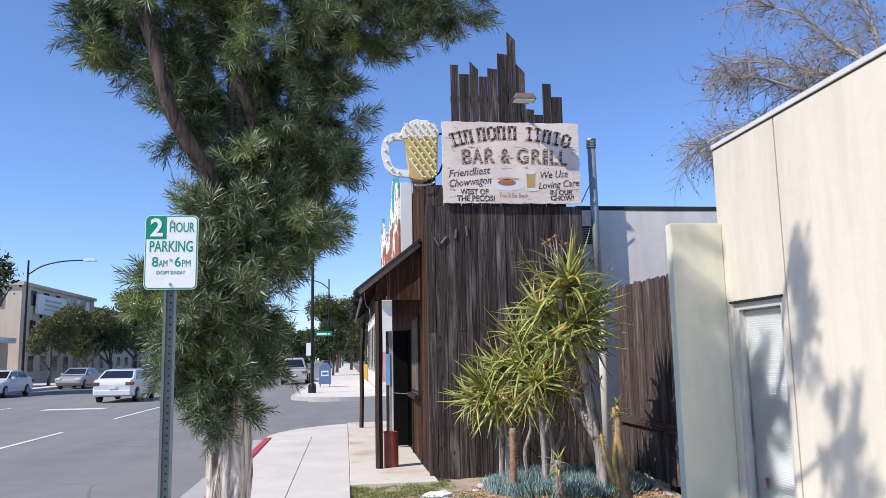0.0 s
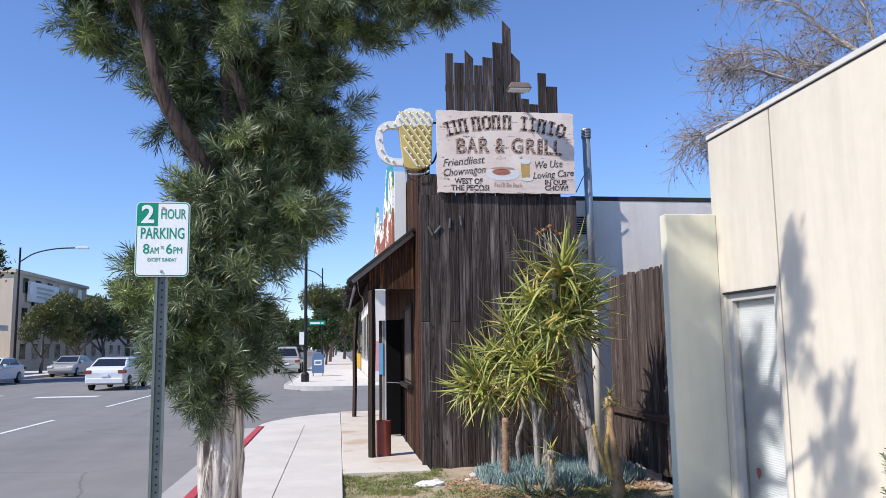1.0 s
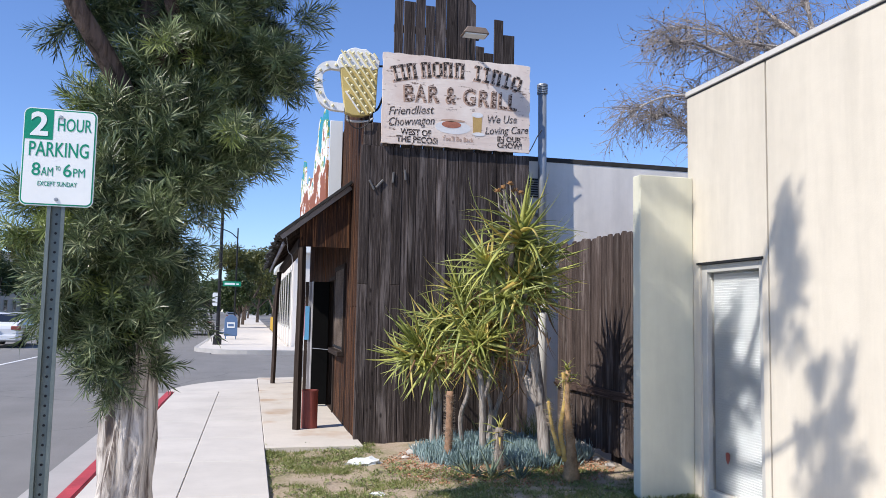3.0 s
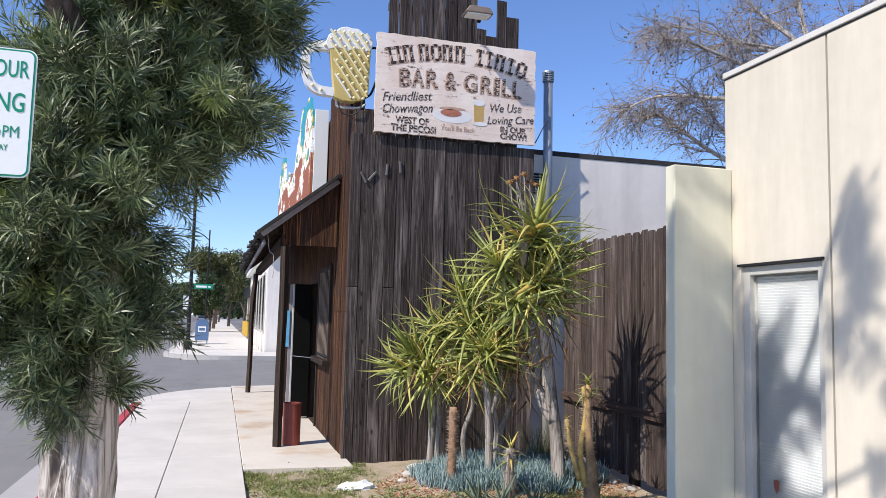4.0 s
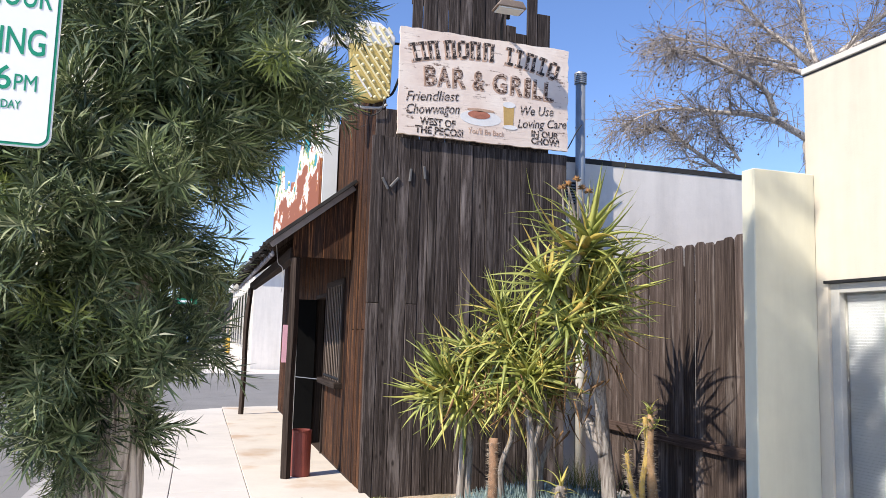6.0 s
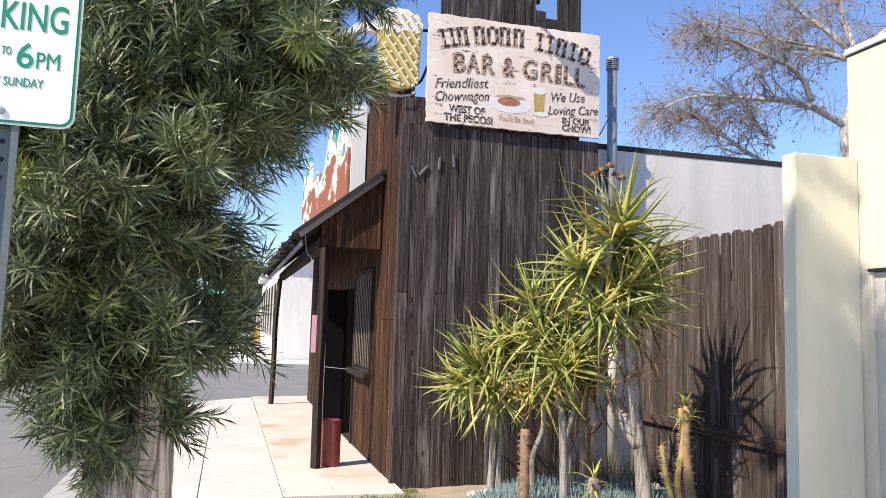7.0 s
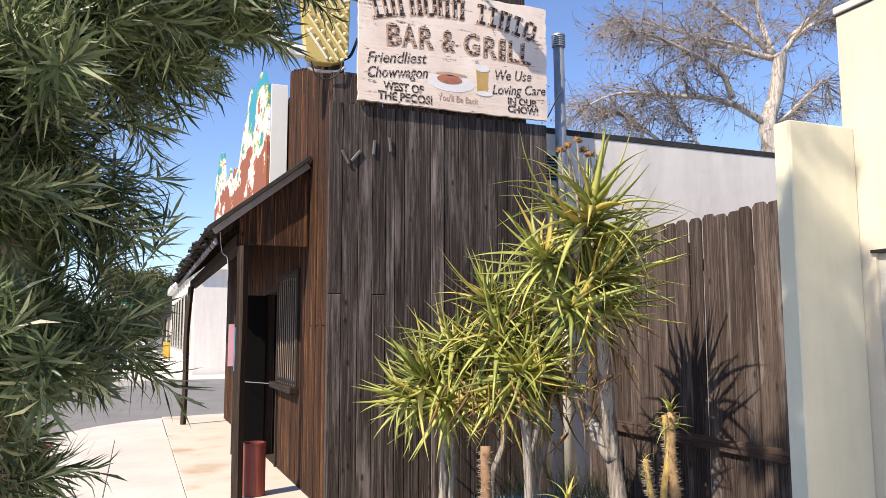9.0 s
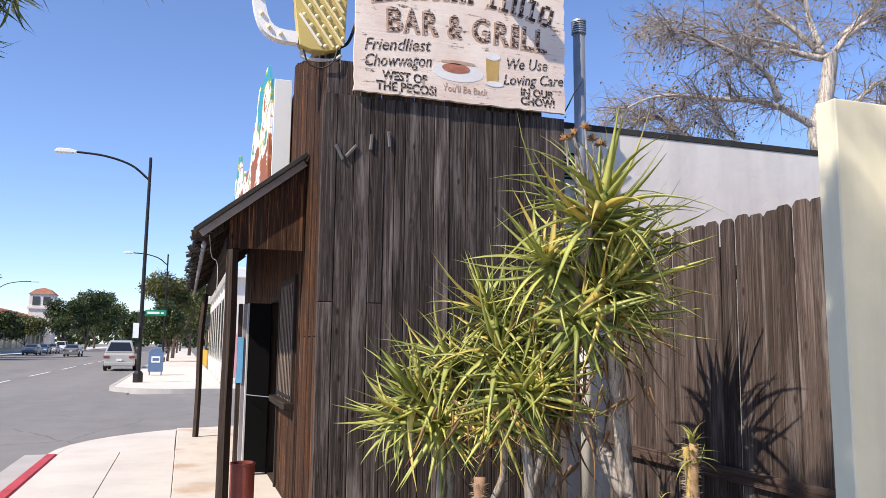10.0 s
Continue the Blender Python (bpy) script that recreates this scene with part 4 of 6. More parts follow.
for k in range(9):
    # raised diagonal ribs across the face
    x0 = -0.42 + k * 0.105
    pts = []
    for s in range(30):
        t = s / 29
        x, z = x0 + t * 0.62, 0.40 - t * 0.85
        lo = -0.105 + (0.20 - z) * 0.13 if z < 0.2 else -0.13
        if lo + 0.01 < x < 0.36 and z > -0.40:
            pts.append((x, z))
    if len(pts) < 3:
        continue
    (xa, za), (xb, zb) = pts[0], pts[-1]
    bb = rod((xa, -0.008, za), (xb, -0.008, zb), 0.012, None, 6)
    part("rib", bb, M_MUGWHITE if k < 1 else M_BULB, mug)
bulbs = None
for k in range(9):
    for s in range(10):
        x, z = -0.37 + k * 0.105 + s * 0.062, 0.37 - s * 0.085
        lo = -0.10 + (0.20 - z) * 0.12 if z < 0.2 else -0.12
        if not (lo + 0.02 < x < 0.35 and -0.41 < z < 0.40):
            continue
        if bulbs is None:
            bm = bmesh.new()
            bmesh.ops.create_uvsphere(bm, u_segments=8, v_segments=6, radius=0.019)
            bulbs = part("bulb", bm, M_BULB, mug, smooth=True)
            o = bulbs
        else:
            o = new("bulb", bulbs.data)
            o.parent = mug
        o.location = (x, -0.028, z)
for i in range(2, 30, 4):
    o = new("bulb", bulbs.data)
    o.parent, o.location = mug, (hp[i].x, 0.0, hp[i].y)
part("bracket", tube(spline([(0.36, 0.05, 0.25), (0.48, 0.03, 0.25), (0.56, 0.0, 0.22)], 4), [0.014] * 9, 6), M_IRON, mug)
part("bracket", tube(spline([(0.0, 0.06, -0.42), (0.02, 0.06, -0.49), (0.25, 0.04, -0.49), (0.33, 0.0, -0.45)], 4), [0.016] * 13, 6), M_GREYBOARD, mug)
part("bracket", tube(spline([(0.33, 0.05, -0.36), (0.40, 0.05, -0.30), (0.45, 0.0, -0.15)], 4), [0.014] * 9, 6), M_IRON, mug)

# ---- painted cut-out panel over the canopy ----
mural = thing("roof_mural", "painted cut-out billboard with blue, green and rust figures", "billboard")
m, nt, bs = mat("mural_paint", 0.7, 0, 0.3)
v = coords(nt, (1, 1, 1))
sep = nt.nodes.new("ShaderNodeSeparateXYZ")
nt.links.new(v, sep.inputs[0])
shape = nz(nt, coords(nt, (1, 0.7, 1.7)), 2.0, 5, 0.6)
rise = math_node(nt, "MULTIPLY", math_node(nt, "SUBTRACT", sep.outputs["Z"], 3.15), 0.62)
key = math_node(nt, "ADD", rise, math_node(nt, "MULTIPLY", math_node(nt, "SUBTRACT", shape, 0.5), 2.6))
fig = ramp(nt, key, [(0.0, (0.30, 0.10, 0.05)), (0.42, (0.46, 0.18, 0.07)), (0.50, (0.80, 0.79, 0.76)), (0.72, (0.80, 0.79, 0.76)), (0.78, (0.62, 0.47, 0.08)), (0.84, (0.12, 0.32, 0.16)), (0.92, (0.03, 0.28, 0.38))])
fig.node.color_ramp.interpolation = "CONSTANT"
nt.links.new(fig, bs.inputs["Base Color"])
rim = [(12.72, 3.05), (12.72, 4.50)]
rnd = random.Random(21)
for k in range(24):
    y = 12.8 + k * 0.28
    base = 4.55 + 0.35 * math.sin(k * 0.35 + 0.3)
    rim.append((y, base + rnd.uniform(-0.28, 0.16)))
rim += [(19.4, 4.3), (19.4, 3.05)]
part("panel", prism([(a - 12.72, z) for a, z in rim], 0.03, 0, None, pose(1.16, 12.72, 0, 0, 0, 90)), m, mural)
part("return", box(1.165, 1.36, 12.69, 12.72, 3.15, 4.50, 0.004), M_SIGNWHITE, mural, "white painted end return")

# ---- parking sign ----
park = thing("parking_sign", "white and green two-hour parking sign on a steel post", "street sign", at=(-0.80, 4.75, 0.0), rz=0)
post = sheet([(-0.038, 0.018), (-0.038, 0.024), (-0.027, 0.024), (-0.027, 0.046), (0.027, 0.046), (0.027, 0.024), (0.038, 0.024), (0.038, 0.018),
              (0.022, 0.018), (0.022, 0.040), (-0.022, 0.040), (-0.022, 0.018)], -0.1, 2.36)
part("post", post, M_POSTSTEEL, park, "perforated galvanised post")
hole = None
for k in range(46):
    if hole is None:
        hole = part("hole", rod((0, 0.0385, 0), (0, 0.0405, 0), 0.0062, None, 8), M_BLACK, park)
    o = hole if k == 0 else new("hole", hole.data)
    o.parent, o.location = park, (0, 0, 0.05 + k * 0.0435)
SW, SH = 0.312, 0.452


def rounded(w, h, r, n=6):
    out = []
    for cx, cz, a in ((w / 2 - r, h / 2 - r, 0), (-w / 2 + r, h / 2 - r, 90), (-w / 2 + r, -h / 2 + r, 180), (w / 2 - r, -h / 2 + r, 270)):
        out += [(cx + r * math.cos(radians(a + 90 * k / n)), cz + r * math.sin(radians(a + 90 * k / n))) for k in range(n + 1)]
    return out


ZC = 2.225
plate = part("plate", prism(rounded(SW, SH, 0.03), 0.004, 0, None, pose(0, 0.012, ZC)), M_SIGNWHITE, park, "white reflective plate")
part("border", prism(rounded(SW - 0.008, SH - 0.008, 0.027), 0.001, 0, None, pose(0, 0.0105, ZC)), M_SIGNGREEN, plate)
part("face", prism(rounded(SW - 0.020, SH - 0.020, 0.022), 0.001, 0, None, pose(0, 0.0092, ZC)), M_SIGNWHITE, plate)
part("block", prism([(-0.147, 0.080), (-0.030, 0.080), (-0.030, 0.218), (-0.130, 0.218), (-0.147, 0.205)], 0.001, 0, None, pose(0, 0.008, ZC)), M_SIGNGREEN, plate)
words("2", 0.150, "lettering", M_SIGNWHITE, plate, (-0.088, 0.0065, ZC + 0.145), width=0.075, thick=0.0006, bold=0.004)
words("HOUR", 0.085, "lettering", M_SIGNGREEN, plate, (0.059, 0.0082, ZC + 0.150), width=0.145, thick=0.0006, bold=0.0006)
words("PARKING", 0.095, "lettering", M_SIGNGREEN, plate, (0.0, 0.0082, ZC + 0.032), width=0.252, thick=0.0006, bold=0.0008)
words("8", 0.085, "lettering", M_SIGNGREEN, plate, (-0.092, 0.0082, ZC - 0.062), width=0.036, thick=0.0005, bold=0.0006)
words("AM", 0.058, "lettering", M_SIGNGREEN, plate, (-0.044, 0.0082, ZC - 0.070), width=0.050, thick=0.0005)
words("TO", 0.028, "lettering", M_SIGNGREEN, plate, (0.0, 0.0082, ZC - 0.052), width=0.020, thick=0.0006)
words("6", 0.085, "lettering", M_SIGNGREEN, plate, (0.040, 0.0082, ZC - 0.062), width=0.036, thick=0.0005, bold=0.0006)
words("PM", 0.058, "lettering", M_SIGNGREEN, plate, (0.090, 0.0082, ZC - 0.070), width=0.050, thick=0.0005)
words("EXCEPT SUNDAY", 0.030, "lettering", M_SIGNGREEN, plate, (0.0, 0.0082, ZC - 0.125), width=0.165, thick=0.0006)
for z in (ZC + 0.188, ZC - 0.195):
    part("bolt", lathe([(0.0, 0), (0.009, 0), (0.008, 0.004), (0.0, 0.005)], 10, None, pose(0.0, 0.0075, z, 90)), M_STEEL, plate)

# ---- street tree ----
TX, TY = -0.585, 5.82


def spray(n, length, leaf, width, droop=0.25, seed=0):
    """A twig's worth of narrow leaves along z; vertices and faces."""
    rs = np.random.RandomState(seed)
    V, F = [], []
    for k in range(n):
        t = (k + rs.rand() * 0.8) / n
        a = k * 2.399 + rs.rand() * 0.5
        base = np.array([0, 0, t * length])
        lean = 0.35 + 0.75 * (1 - t) + rs.rand() * 0.3
        d = np.array([math.cos(a) * math.sin(lean), math.sin(a) * math.sin(lean), math.cos(lean)])
        side = np.array([-math.sin(a), math.cos(a), 0.0])
        ll = leaf * (0.7 + 0.5 * rs.rand())
        mid = base + d * ll * 0.45
        tip = base + d * ll + np.array([0, 0, -droop * ll * rs.rand()])
        i = len(V)
        V += [base, mid - side * width, tip, mid + side * width]
        F += [(i, i + 1, i + 2, i + 3)]
    i = len(V)
    V += [(0.002, 0, 0), (-0.002, 0.002, 0), (0, -0.002, 0), (0, 0, length)]
    F += [(i, i + 1, i + 3), (i + 1, i + 2, i + 3), (i + 2, i, i + 3)]
    return np.array(V), F


def sprays_in(blobs, seed):
    """Twig places through soft clumps: centre, radii, count."""
    rs = np.random.RandomState(seed)
    P, D, S = [], [], []
    for (cx, cy, cz), (rx, ry, rz), n in blobs:
        # twigs come in tufts of six to eight that fan out from one shoot
        n = int(n * 1.5)
        k = max(4, n // 7)
        u = rs.normal(size=(k, 3))
        u /= np.linalg.norm(u, axis=1, keepdims=True)
        lump = np.array([0.72 + 0.55 * noise.noise(Vector((q[0] * 2.3 + cx * 3, q[1] * 2.3 + cy * 3, q[2] * 2.3 + cz * 3))) for q in u])
        rad = (0.30 + 0.70 * rs.rand(k) ** 0.55) * (lump + 0.22)
        c = u * rad[:, None] * np.array([rx, ry, rz]) + np.array([cx, cy, cz])
        main = u + rs.normal(size=(k, 3)) * 0.4 + np.array([0, 0, 0.25])
        main /= np.linalg.norm(main, axis=1, keepdims=True)
        pick = np.arange(n) % k
        d = main[pick] * 0.9 + rs.normal(size=(n, 3)) * 0.42
        p = c[pick] + main[pick] * (rs.rand(n, 1) - 0.5) * 0.14 + rs.normal(size=(n, 3)) * 0.018
        P.append(p), D.append(d), S.append(0.7 + 0.5 * rs.rand(n))
    return np.concatenate(P), np.concatenate(D), np.concatenate(S)


tree = thing("street_tree", "fern pine street tree with shaggy dark green foliage", "tree")
trunk = tube(spline([(TX + 0.02, TY, -0.25), (TX, TY, 0.0), (TX, TY + 0.01, 0.5), (TX + 0.01, TY, 1.1), (TX + 0.02, TY, 1.8), (TX + 0.0, TY, 2.5)], 6),
             [0.20, 0.195, 0.19, 0.18, 0.175, 0.17] + [0.165 - 0.002 * k for k in range(25)], 44, None, 0.34)
part("trunk", trunk, M_TRUNK, tree, "pale grey stringy bark", smooth=True)
BOUGHS = [([(TX + 0.04, TY + 0.10, 2.40), (TX + 0.20, TY + 0.16, 3.0), (TX + 0.14, TY - 0.12, 3.35), (TX - 0.02, TY - 0.22, 3.75), (TX - 0.22, TY - 0.1, 4.3), (TX - 0.4, TY + 0.1, 4.9)], 0.055),
         ([(TX, TY, 2.3), (TX - 0.10, TY - 0.14, 2.8), (TX - 0.38, TY - 0.36, 3.30), (TX - 0.56, TY - 0.40, 3.9), (TX - 0.85, TY - 0.4, 4.6), (TX - 1.4, TY - 0.3, 5.0)], 0.075),
         ([(TX, TY, 2.4), (TX + 0.06, TY, 3.2), (TX + 0.2, TY + 0.1, 3.75), (TX + 0.75, TY + 0.1, 4.3), (TX + 1.2, TY + 0.2, 4.5), (TX + 1.7, TY, 4.6)], 0.085),
         # the last two limbs run up out of view to the added clumps
         ([(TX, TY, 2.5), (TX + 0.02, TY + 0.05, 3.4), (TX - 0.1, TY + 0.1, 4.6), (TX - 0.1, TY - 0.6, 5.4), (TX - 0.1, TY - 1.3, 6.3), (TX - 0.1, TY - 1.85, 7.5)], 0.10),
          ([(TX - 0.1, TY - 0.8, 5.6), (TX - 0.06, TY - 1.6, 5.6), (TX - 0.04, TY - 2.3, 6.0)], 0.04)]
for pts, r in BOUGHS:
    sp = spline(pts, 6)
    part("limb", tube(sp, [r * (1 - 0.75 * k / len(sp)) for k in range(len(sp))], 10, None, 0.15), M_LIMB, tree, smooth=True)
BLOBS = [
    ((TX - 0.08, TY - 0.06, 1.42), (0.28, 0.32, 0.22), 150),
    ((TX - 0.17, TY - 0.10, 1.72), (0.28, 0.40, 0.32), 260),
    ((TX - 0.14, TY - 0.10, 2.10), (0.28, 0.40, 0.36), 310),
    ((TX + 0.02, TY + 0.05, 2.58), (0.38, 0.42, 0.36), 390),
    ((TX + 0.27, TY + 0.28, 3.00), (0.52, 0.50, 0.42), 400),
    ((TX + 0.18, TY - 0.12, 1.54), (0.14, 0.15, 0.09), 34),
    ((TX + 0.13, TY - 0.14, 2.10), (0.13, 0.24, 0.28), 110),
    ((TX + 0.42, TY - 0.04, 2.52), (0.22, 0.24, 0.16), 90),
    ((TX + 0.62, TY - 0.04, 2.52), (0.12, 0.14, 0.09), 26),
    ((TX - 0.46, TY - 0.04, 2.08), (0.20, 0.26, 0.20), 80),
    ((TX + 0.28, TY + 0.34, 3.50), (0.60, 0.56, 0.42), 440),
    ((TX - 0.42, TY + 0.10, 3.38), (0.17, 0.28, 0.22), 80),
    ((TX - 0.50, TY + 0.15, 3.80), (0.26, 0.34, 0.28), 140),
    ((TX - 0.66, TY - 0.1, 4.35), (0.42, 0.50, 0.32), 220),
    ((TX + 0.2, TY, 4.15), (0.85, 0.75, 0.40), 460),
    ((TX + 1.05, TY + 0.1, 4.35), (0.58, 0.55, 0.36), 280),
    ((TX + 1.65, TY + 0.0, 4.45), (0.38, 0.36, 0.26), 120),
    ((TX - 1.5, TY - 0.1, 4.75), (0.5, 0.6, 0.3), 120),
    ((TX + 0.6, TY - 0.1, 4.75), (0.9, 0.8, 0.35), 200),
    # next four: unseen clumps added overhead to cast shade on door and walls
    ((-0.66, 4.68, 6.15), (0.42, 0.40, 0.85), 60),
    ((-0.66, 5.42, 6.1), (0.42, 0.32, 1.25), 250),
    ((-0.63, 3.90, 6.85), (0.14, 0.10, 0.72), 64),
    ((-0.63, 3.52, 5.76), (0.26, 0.25, 0.55), 88),
    ((TX - 0.04, TY + 0.0, 1.27), (0.24, 0.22, 0.14), 80),
    ((TX + 0.64, TY + 0.20, 3.75), (0.24, 0.34, 0.26), 110),
    ((TX + 0.28, TY + 0.05, 2.30), (0.15, 0.20, 0.16), 70),
    ((TX + 0.66, TY + 0.25, 3.15), (0.20, 0.25, 0.18), 70),
    ((TX - 0.92, TY + 0.00, 4.05), (0.28, 0.34, 0.24), 110),
    ((TX + 0.58, TY + 0.02, 2.40), (0.12, 0.14, 0.08), 24),
]
P, D, S = sprays_in(BLOBS, 4)
young = np.array([noise.noise(Vector(p) * 3.4) + 0.25 * noise.noise(Vector(p) * 11.0) for p in P]) > 0.36
for i in range(3):
    bv, bf = spray(42, 0.17, 0.110, 0.0038, 0.35, i)
    old, soft = ~young[i::3], young[i::3]
    swarm("crown", bv, bf, frames(D[i::3][old], P[i::3][old], S[i::3][old]), M_NEEDLE, tree)
    swarm("new_growth", bv, bf, frames(D[i::3][soft], P[i::3][soft], S[i::3][soft]), M_NEWLEAF, tree, "fresh yellow-green shoots")

# ---- tree aloes ----
def leaf_mesh(n=6, length=0.5, width=0.03, curl=0.5):
    """One aloe leaf along z, bending towards +x; folded like a gutter."""
    V, F = [], []
    for k in range(n + 1):
        t = k / n
        w = width * (1 - t ** 1.6) * (0.75 + 0.25 * math.sin(math.pi * min(1, t * 2.2)))
        bx, bz = curl * length * t * t, length * (t - 0.22 * curl * t ** 3)
        dep = w * 0.45
        V += [(bx - 0.3 * dep, -w, bz), (bx + dep, 0, bz - 0.3 * dep), (bx - 0.3 * dep, w, bz), (bx - 0.15 * dep, 0, bz)]
    for k in range(n):
        a, b = 4 * k, 4 * k + 4
        F += [(a, a + 1, b + 1, b), (a + 1, a + 2, b + 2, b + 1), (a + 2, a + 3, b + 3, b + 2), (a + 3, a, b, b + 3)]
    return np.array(V), F


def rosette(parent, centre, axis, n, length, seed):
    rs = np.random.RandomState(seed)
    axis = Vector(axis).normalized()
    q = axis.to_track_quat("Z", "Y").to_matrix()
    groups = {0: [], 1: [], 2: []}
    for k in range(n):
        t = k / n
        a = k * 2.399 + rs.rand() * 0.6
        lean = radians(8 + 95 * t ** 0.8 + rs.normal() * 9)
        d = Vector((math.cos(a) * math.sin(lean), math.sin(a) * math.sin(lean), math.cos(lean)))
        sidew = Vector((math.cos(a), math.sin(a), 0))
        xd = (sidew - d * sidew.dot(d))
        xd = xd.normalized() if xd.length > 1e-3 else d.orthogonal()
        R = Matrix((xd, d.cross(xd), d)).transposed()
        s = length * (0.65 + 0.5 * rs.rand()) * (0.75 if t < 0.2 else 1)
        M = Matrix.Translation(Vector(centre) - axis * 0.16 * t) @ (q @ R).to_4x4() @ Matrix.Scale(s, 4)
        groups[rs.randint(3)].append(np.array(M))
    return groups


def aloe(name, label, stems, heads, seed):
    t = thing(name, label, "aloe", "tree aloes in the bed")
    for pts, r0, r1 in stems:
        sp = spline(pts, 6)
        part("stem", tube(sp, [r0 + (r1 - r0) * k / (len(sp) - 1) for k in range(len(sp))], 12, None, 0.18), M_ALOESTEM, t, smooth=True)
    allg = {0: [], 1: [], 2: []}
    for i, (c, ax, n, ln) in enumerate(heads):
        for g, ms in rosette(t, c, ax, int(n * 0.92), ln, seed + i).items():
            allg[g] += ms
    for g, curl in ((0, 0.32), (1, -0.32), (2, 0.75)):
        bv, bf = leaf_mesh(7, 1.0, 0.060, curl)
        swarm("foliage", bv, bf, allg[g], M_ALOE, t)
    return t


aloe("tree_aloe", "tall tree aloe with a forked grey trunk and spiky rosettes",
     [([(3.13, 8.62, -0.08), (3.11, 8.62, 0.30), (3.07, 8.64, 0.70), (2.93, 8.5, 1.3), (2.80, 8.36, 1.78)], 0.072, 0.045),
      ([(3.08, 8.64, 0.62), (2.92, 8.80, 1.0), (2.72, 8.9, 1.4), (2.66, 8.5, 1.9), (2.62, 8.30, 2.30)], 0.06, 0.045),
      ([(2.62, 8.28, 2.3), (2.56, 8.25, 2.62), (2.5, 8.23, 2.80)], 0.012, 0.008)],
     [((2.55, 8.30, 1.72), (-0.5, -0.7, 0.2), 44, 0.45), ((2.98, 8.35, 1.95), (0.9, -0.5, 0.3), 44, 0.48), ((2.72, 8.30, 2.40), (0.14, -0.1, 1), 84, 0.72), ((2.76, 8.30, 1.93), (0.1, -0.75, 0.6), 78, 0.58), ((3.02, 8.5, 2.15), (0.8, -0.2, 0.6), 57, 0.55),
      ((2.40, 8.45, 2.10), (-0.7, -0.3, 0.6), 52, 0.52), ((2.80, 8.7, 2.05), (0.3, 0.4, 0.8), 46, 0.51), ((2.95, 8.35, 1.75), (0.8, -0.4, 0.1), 44, 0.47)], 100)
aloe("tree_aloe", "bushy tree aloe with yellow-green spiky rosettes",
     [([(2.55, 8.95, -0.06), (2.53, 8.93, 0.5), (2.50, 8.93, 0.9), (2.36, 9.0, 1.35)], 0.04, 0.03),
      ([(2.52, 8.93, 0.6), (2.62, 8.9, 1.0), (2.55, 8.9, 1.6)], 0.03, 0.03),
      ([(2.66, 9.25, -0.06), (2.72, 9.22, 0.45), (2.62, 9.15, 0.85), (2.66, 9.0, 1.35)], 0.03, 0.022),
      ([(2.84, 9.30, -0.06), (2.78, 9.28, 0.40), (2.86, 9.20, 0.80), (2.74, 9.0, 1.40)], 0.028, 0.022),
      ([(2.46, 9.30, -0.06), (2.38, 9.26, 0.40), (2.44, 9.15, 0.75), (2.32, 9.0, 1.20)], 0.028, 0.022)],
     [((2.34, 9.0, 1.55), (-0.3, -0.4, 0.9), 65, 0.57), ((2.55, 8.9, 1.70), (0.1, -0.4, 0.9), 62, 0.55), ((2.45, 8.8, 1.28), (0.0, -0.9, 0.4), 59, 0.52),
      ((2.28, 9.1, 1.85), (-0.4, -0.1, 1), 52, 0.47), ((2.62, 8.8, 1.35), (0.5, -0.7, 0.4), 52, 0.47),
      ((2.74, 9.0, 1.45), (0.4, -0.3, 0.9), 46, 0.45), ((2.66, 9.0, 1.08), (0.5, -0.6, 0.3), 34, 0.38), ((2.32, 9.0, 1.10), (-0.3, -0.8, 0.3), 36, 0.40), ((2.86, 9.15, 1.15), (0.7, -0.4, 0.4), 30, 0.36)], 200)
aloe("tree_aloe", "low leaning tree aloe with drooping spiky leaves",
     [([(2.20, 9.85, -0.06), (2.21, 9.8, 0.5), (2.17, 9.7, 0.8), (2.02, 9.6, 1.15)], 0.04, 0.03),
      ([(2.27, 9.82, -0.06), (2.27, 9.8, 0.5), (2.24, 9.65, 0.85), (2.22, 9.5, 1.25)], 0.035, 0.03)],
     [((1.92, 9.55, 1.22), (-0.6, -0.4, 0.7), 67, 0.57), ((2.16, 9.45, 1.45), (-0.2, -0.4, 0.9), 62, 0.55), ((2.08, 9.4, 1.02), (-0.3, -0.9, 0.2), 59, 0.52),
      ((1.80, 9.6, 1.05), (-0.8, -0.5, 0.2), 46, 0.47), ((2.35, 9.3, 1.15), (0.2, -0.9, 0.4), 54, 0.50)], 300)

# ---- garden planting ----
M_CHALK = leafy("chalkstick_leaves", (0.20, 0.29, 0.28), (0.38, 0.50, 0.49), (0.46, 0.56, 0.54), rough=0.6, back=0.05, spec=0.2)
M_CLOVER = leafy("lawn_weeds", (0.13, 0.16, 0.05), (0.31, 0.35, 0.13), (0.46, 0.46, 0.19), rough=0.55, back=0.2, spec=0.3)
M_GRASS = leafy("lawn_blades", (0.13, 0.16, 0.045), (0.31, 0.34, 0.12), (0.60, 0.50, 0.28), rough=0.6, back=0.2, spec=0.2)
M_MULCH = leafy("wood_chips", (0.24, 0.11, 0.06), (0.60, 0.33, 0.20), (0.76, 0.55, 0.38), rough=0.9, back=0.0, spec=0.1)
M_STONE = plain("pale_stone", (0.58, 0.53, 0.47), 0.9, var=0.25, scale=20, grain=0.5)
M_CACT = plain("spiny_stem", (0.30, 0.18, 0.11), 0.9, var=0.65, scale=55, grain=0.8)
M_CACTY = plain("yellow_spiny_stem", (0.55, 0.38, 0.12), 0.9, var=0.5, scale=55, grain=0.8)
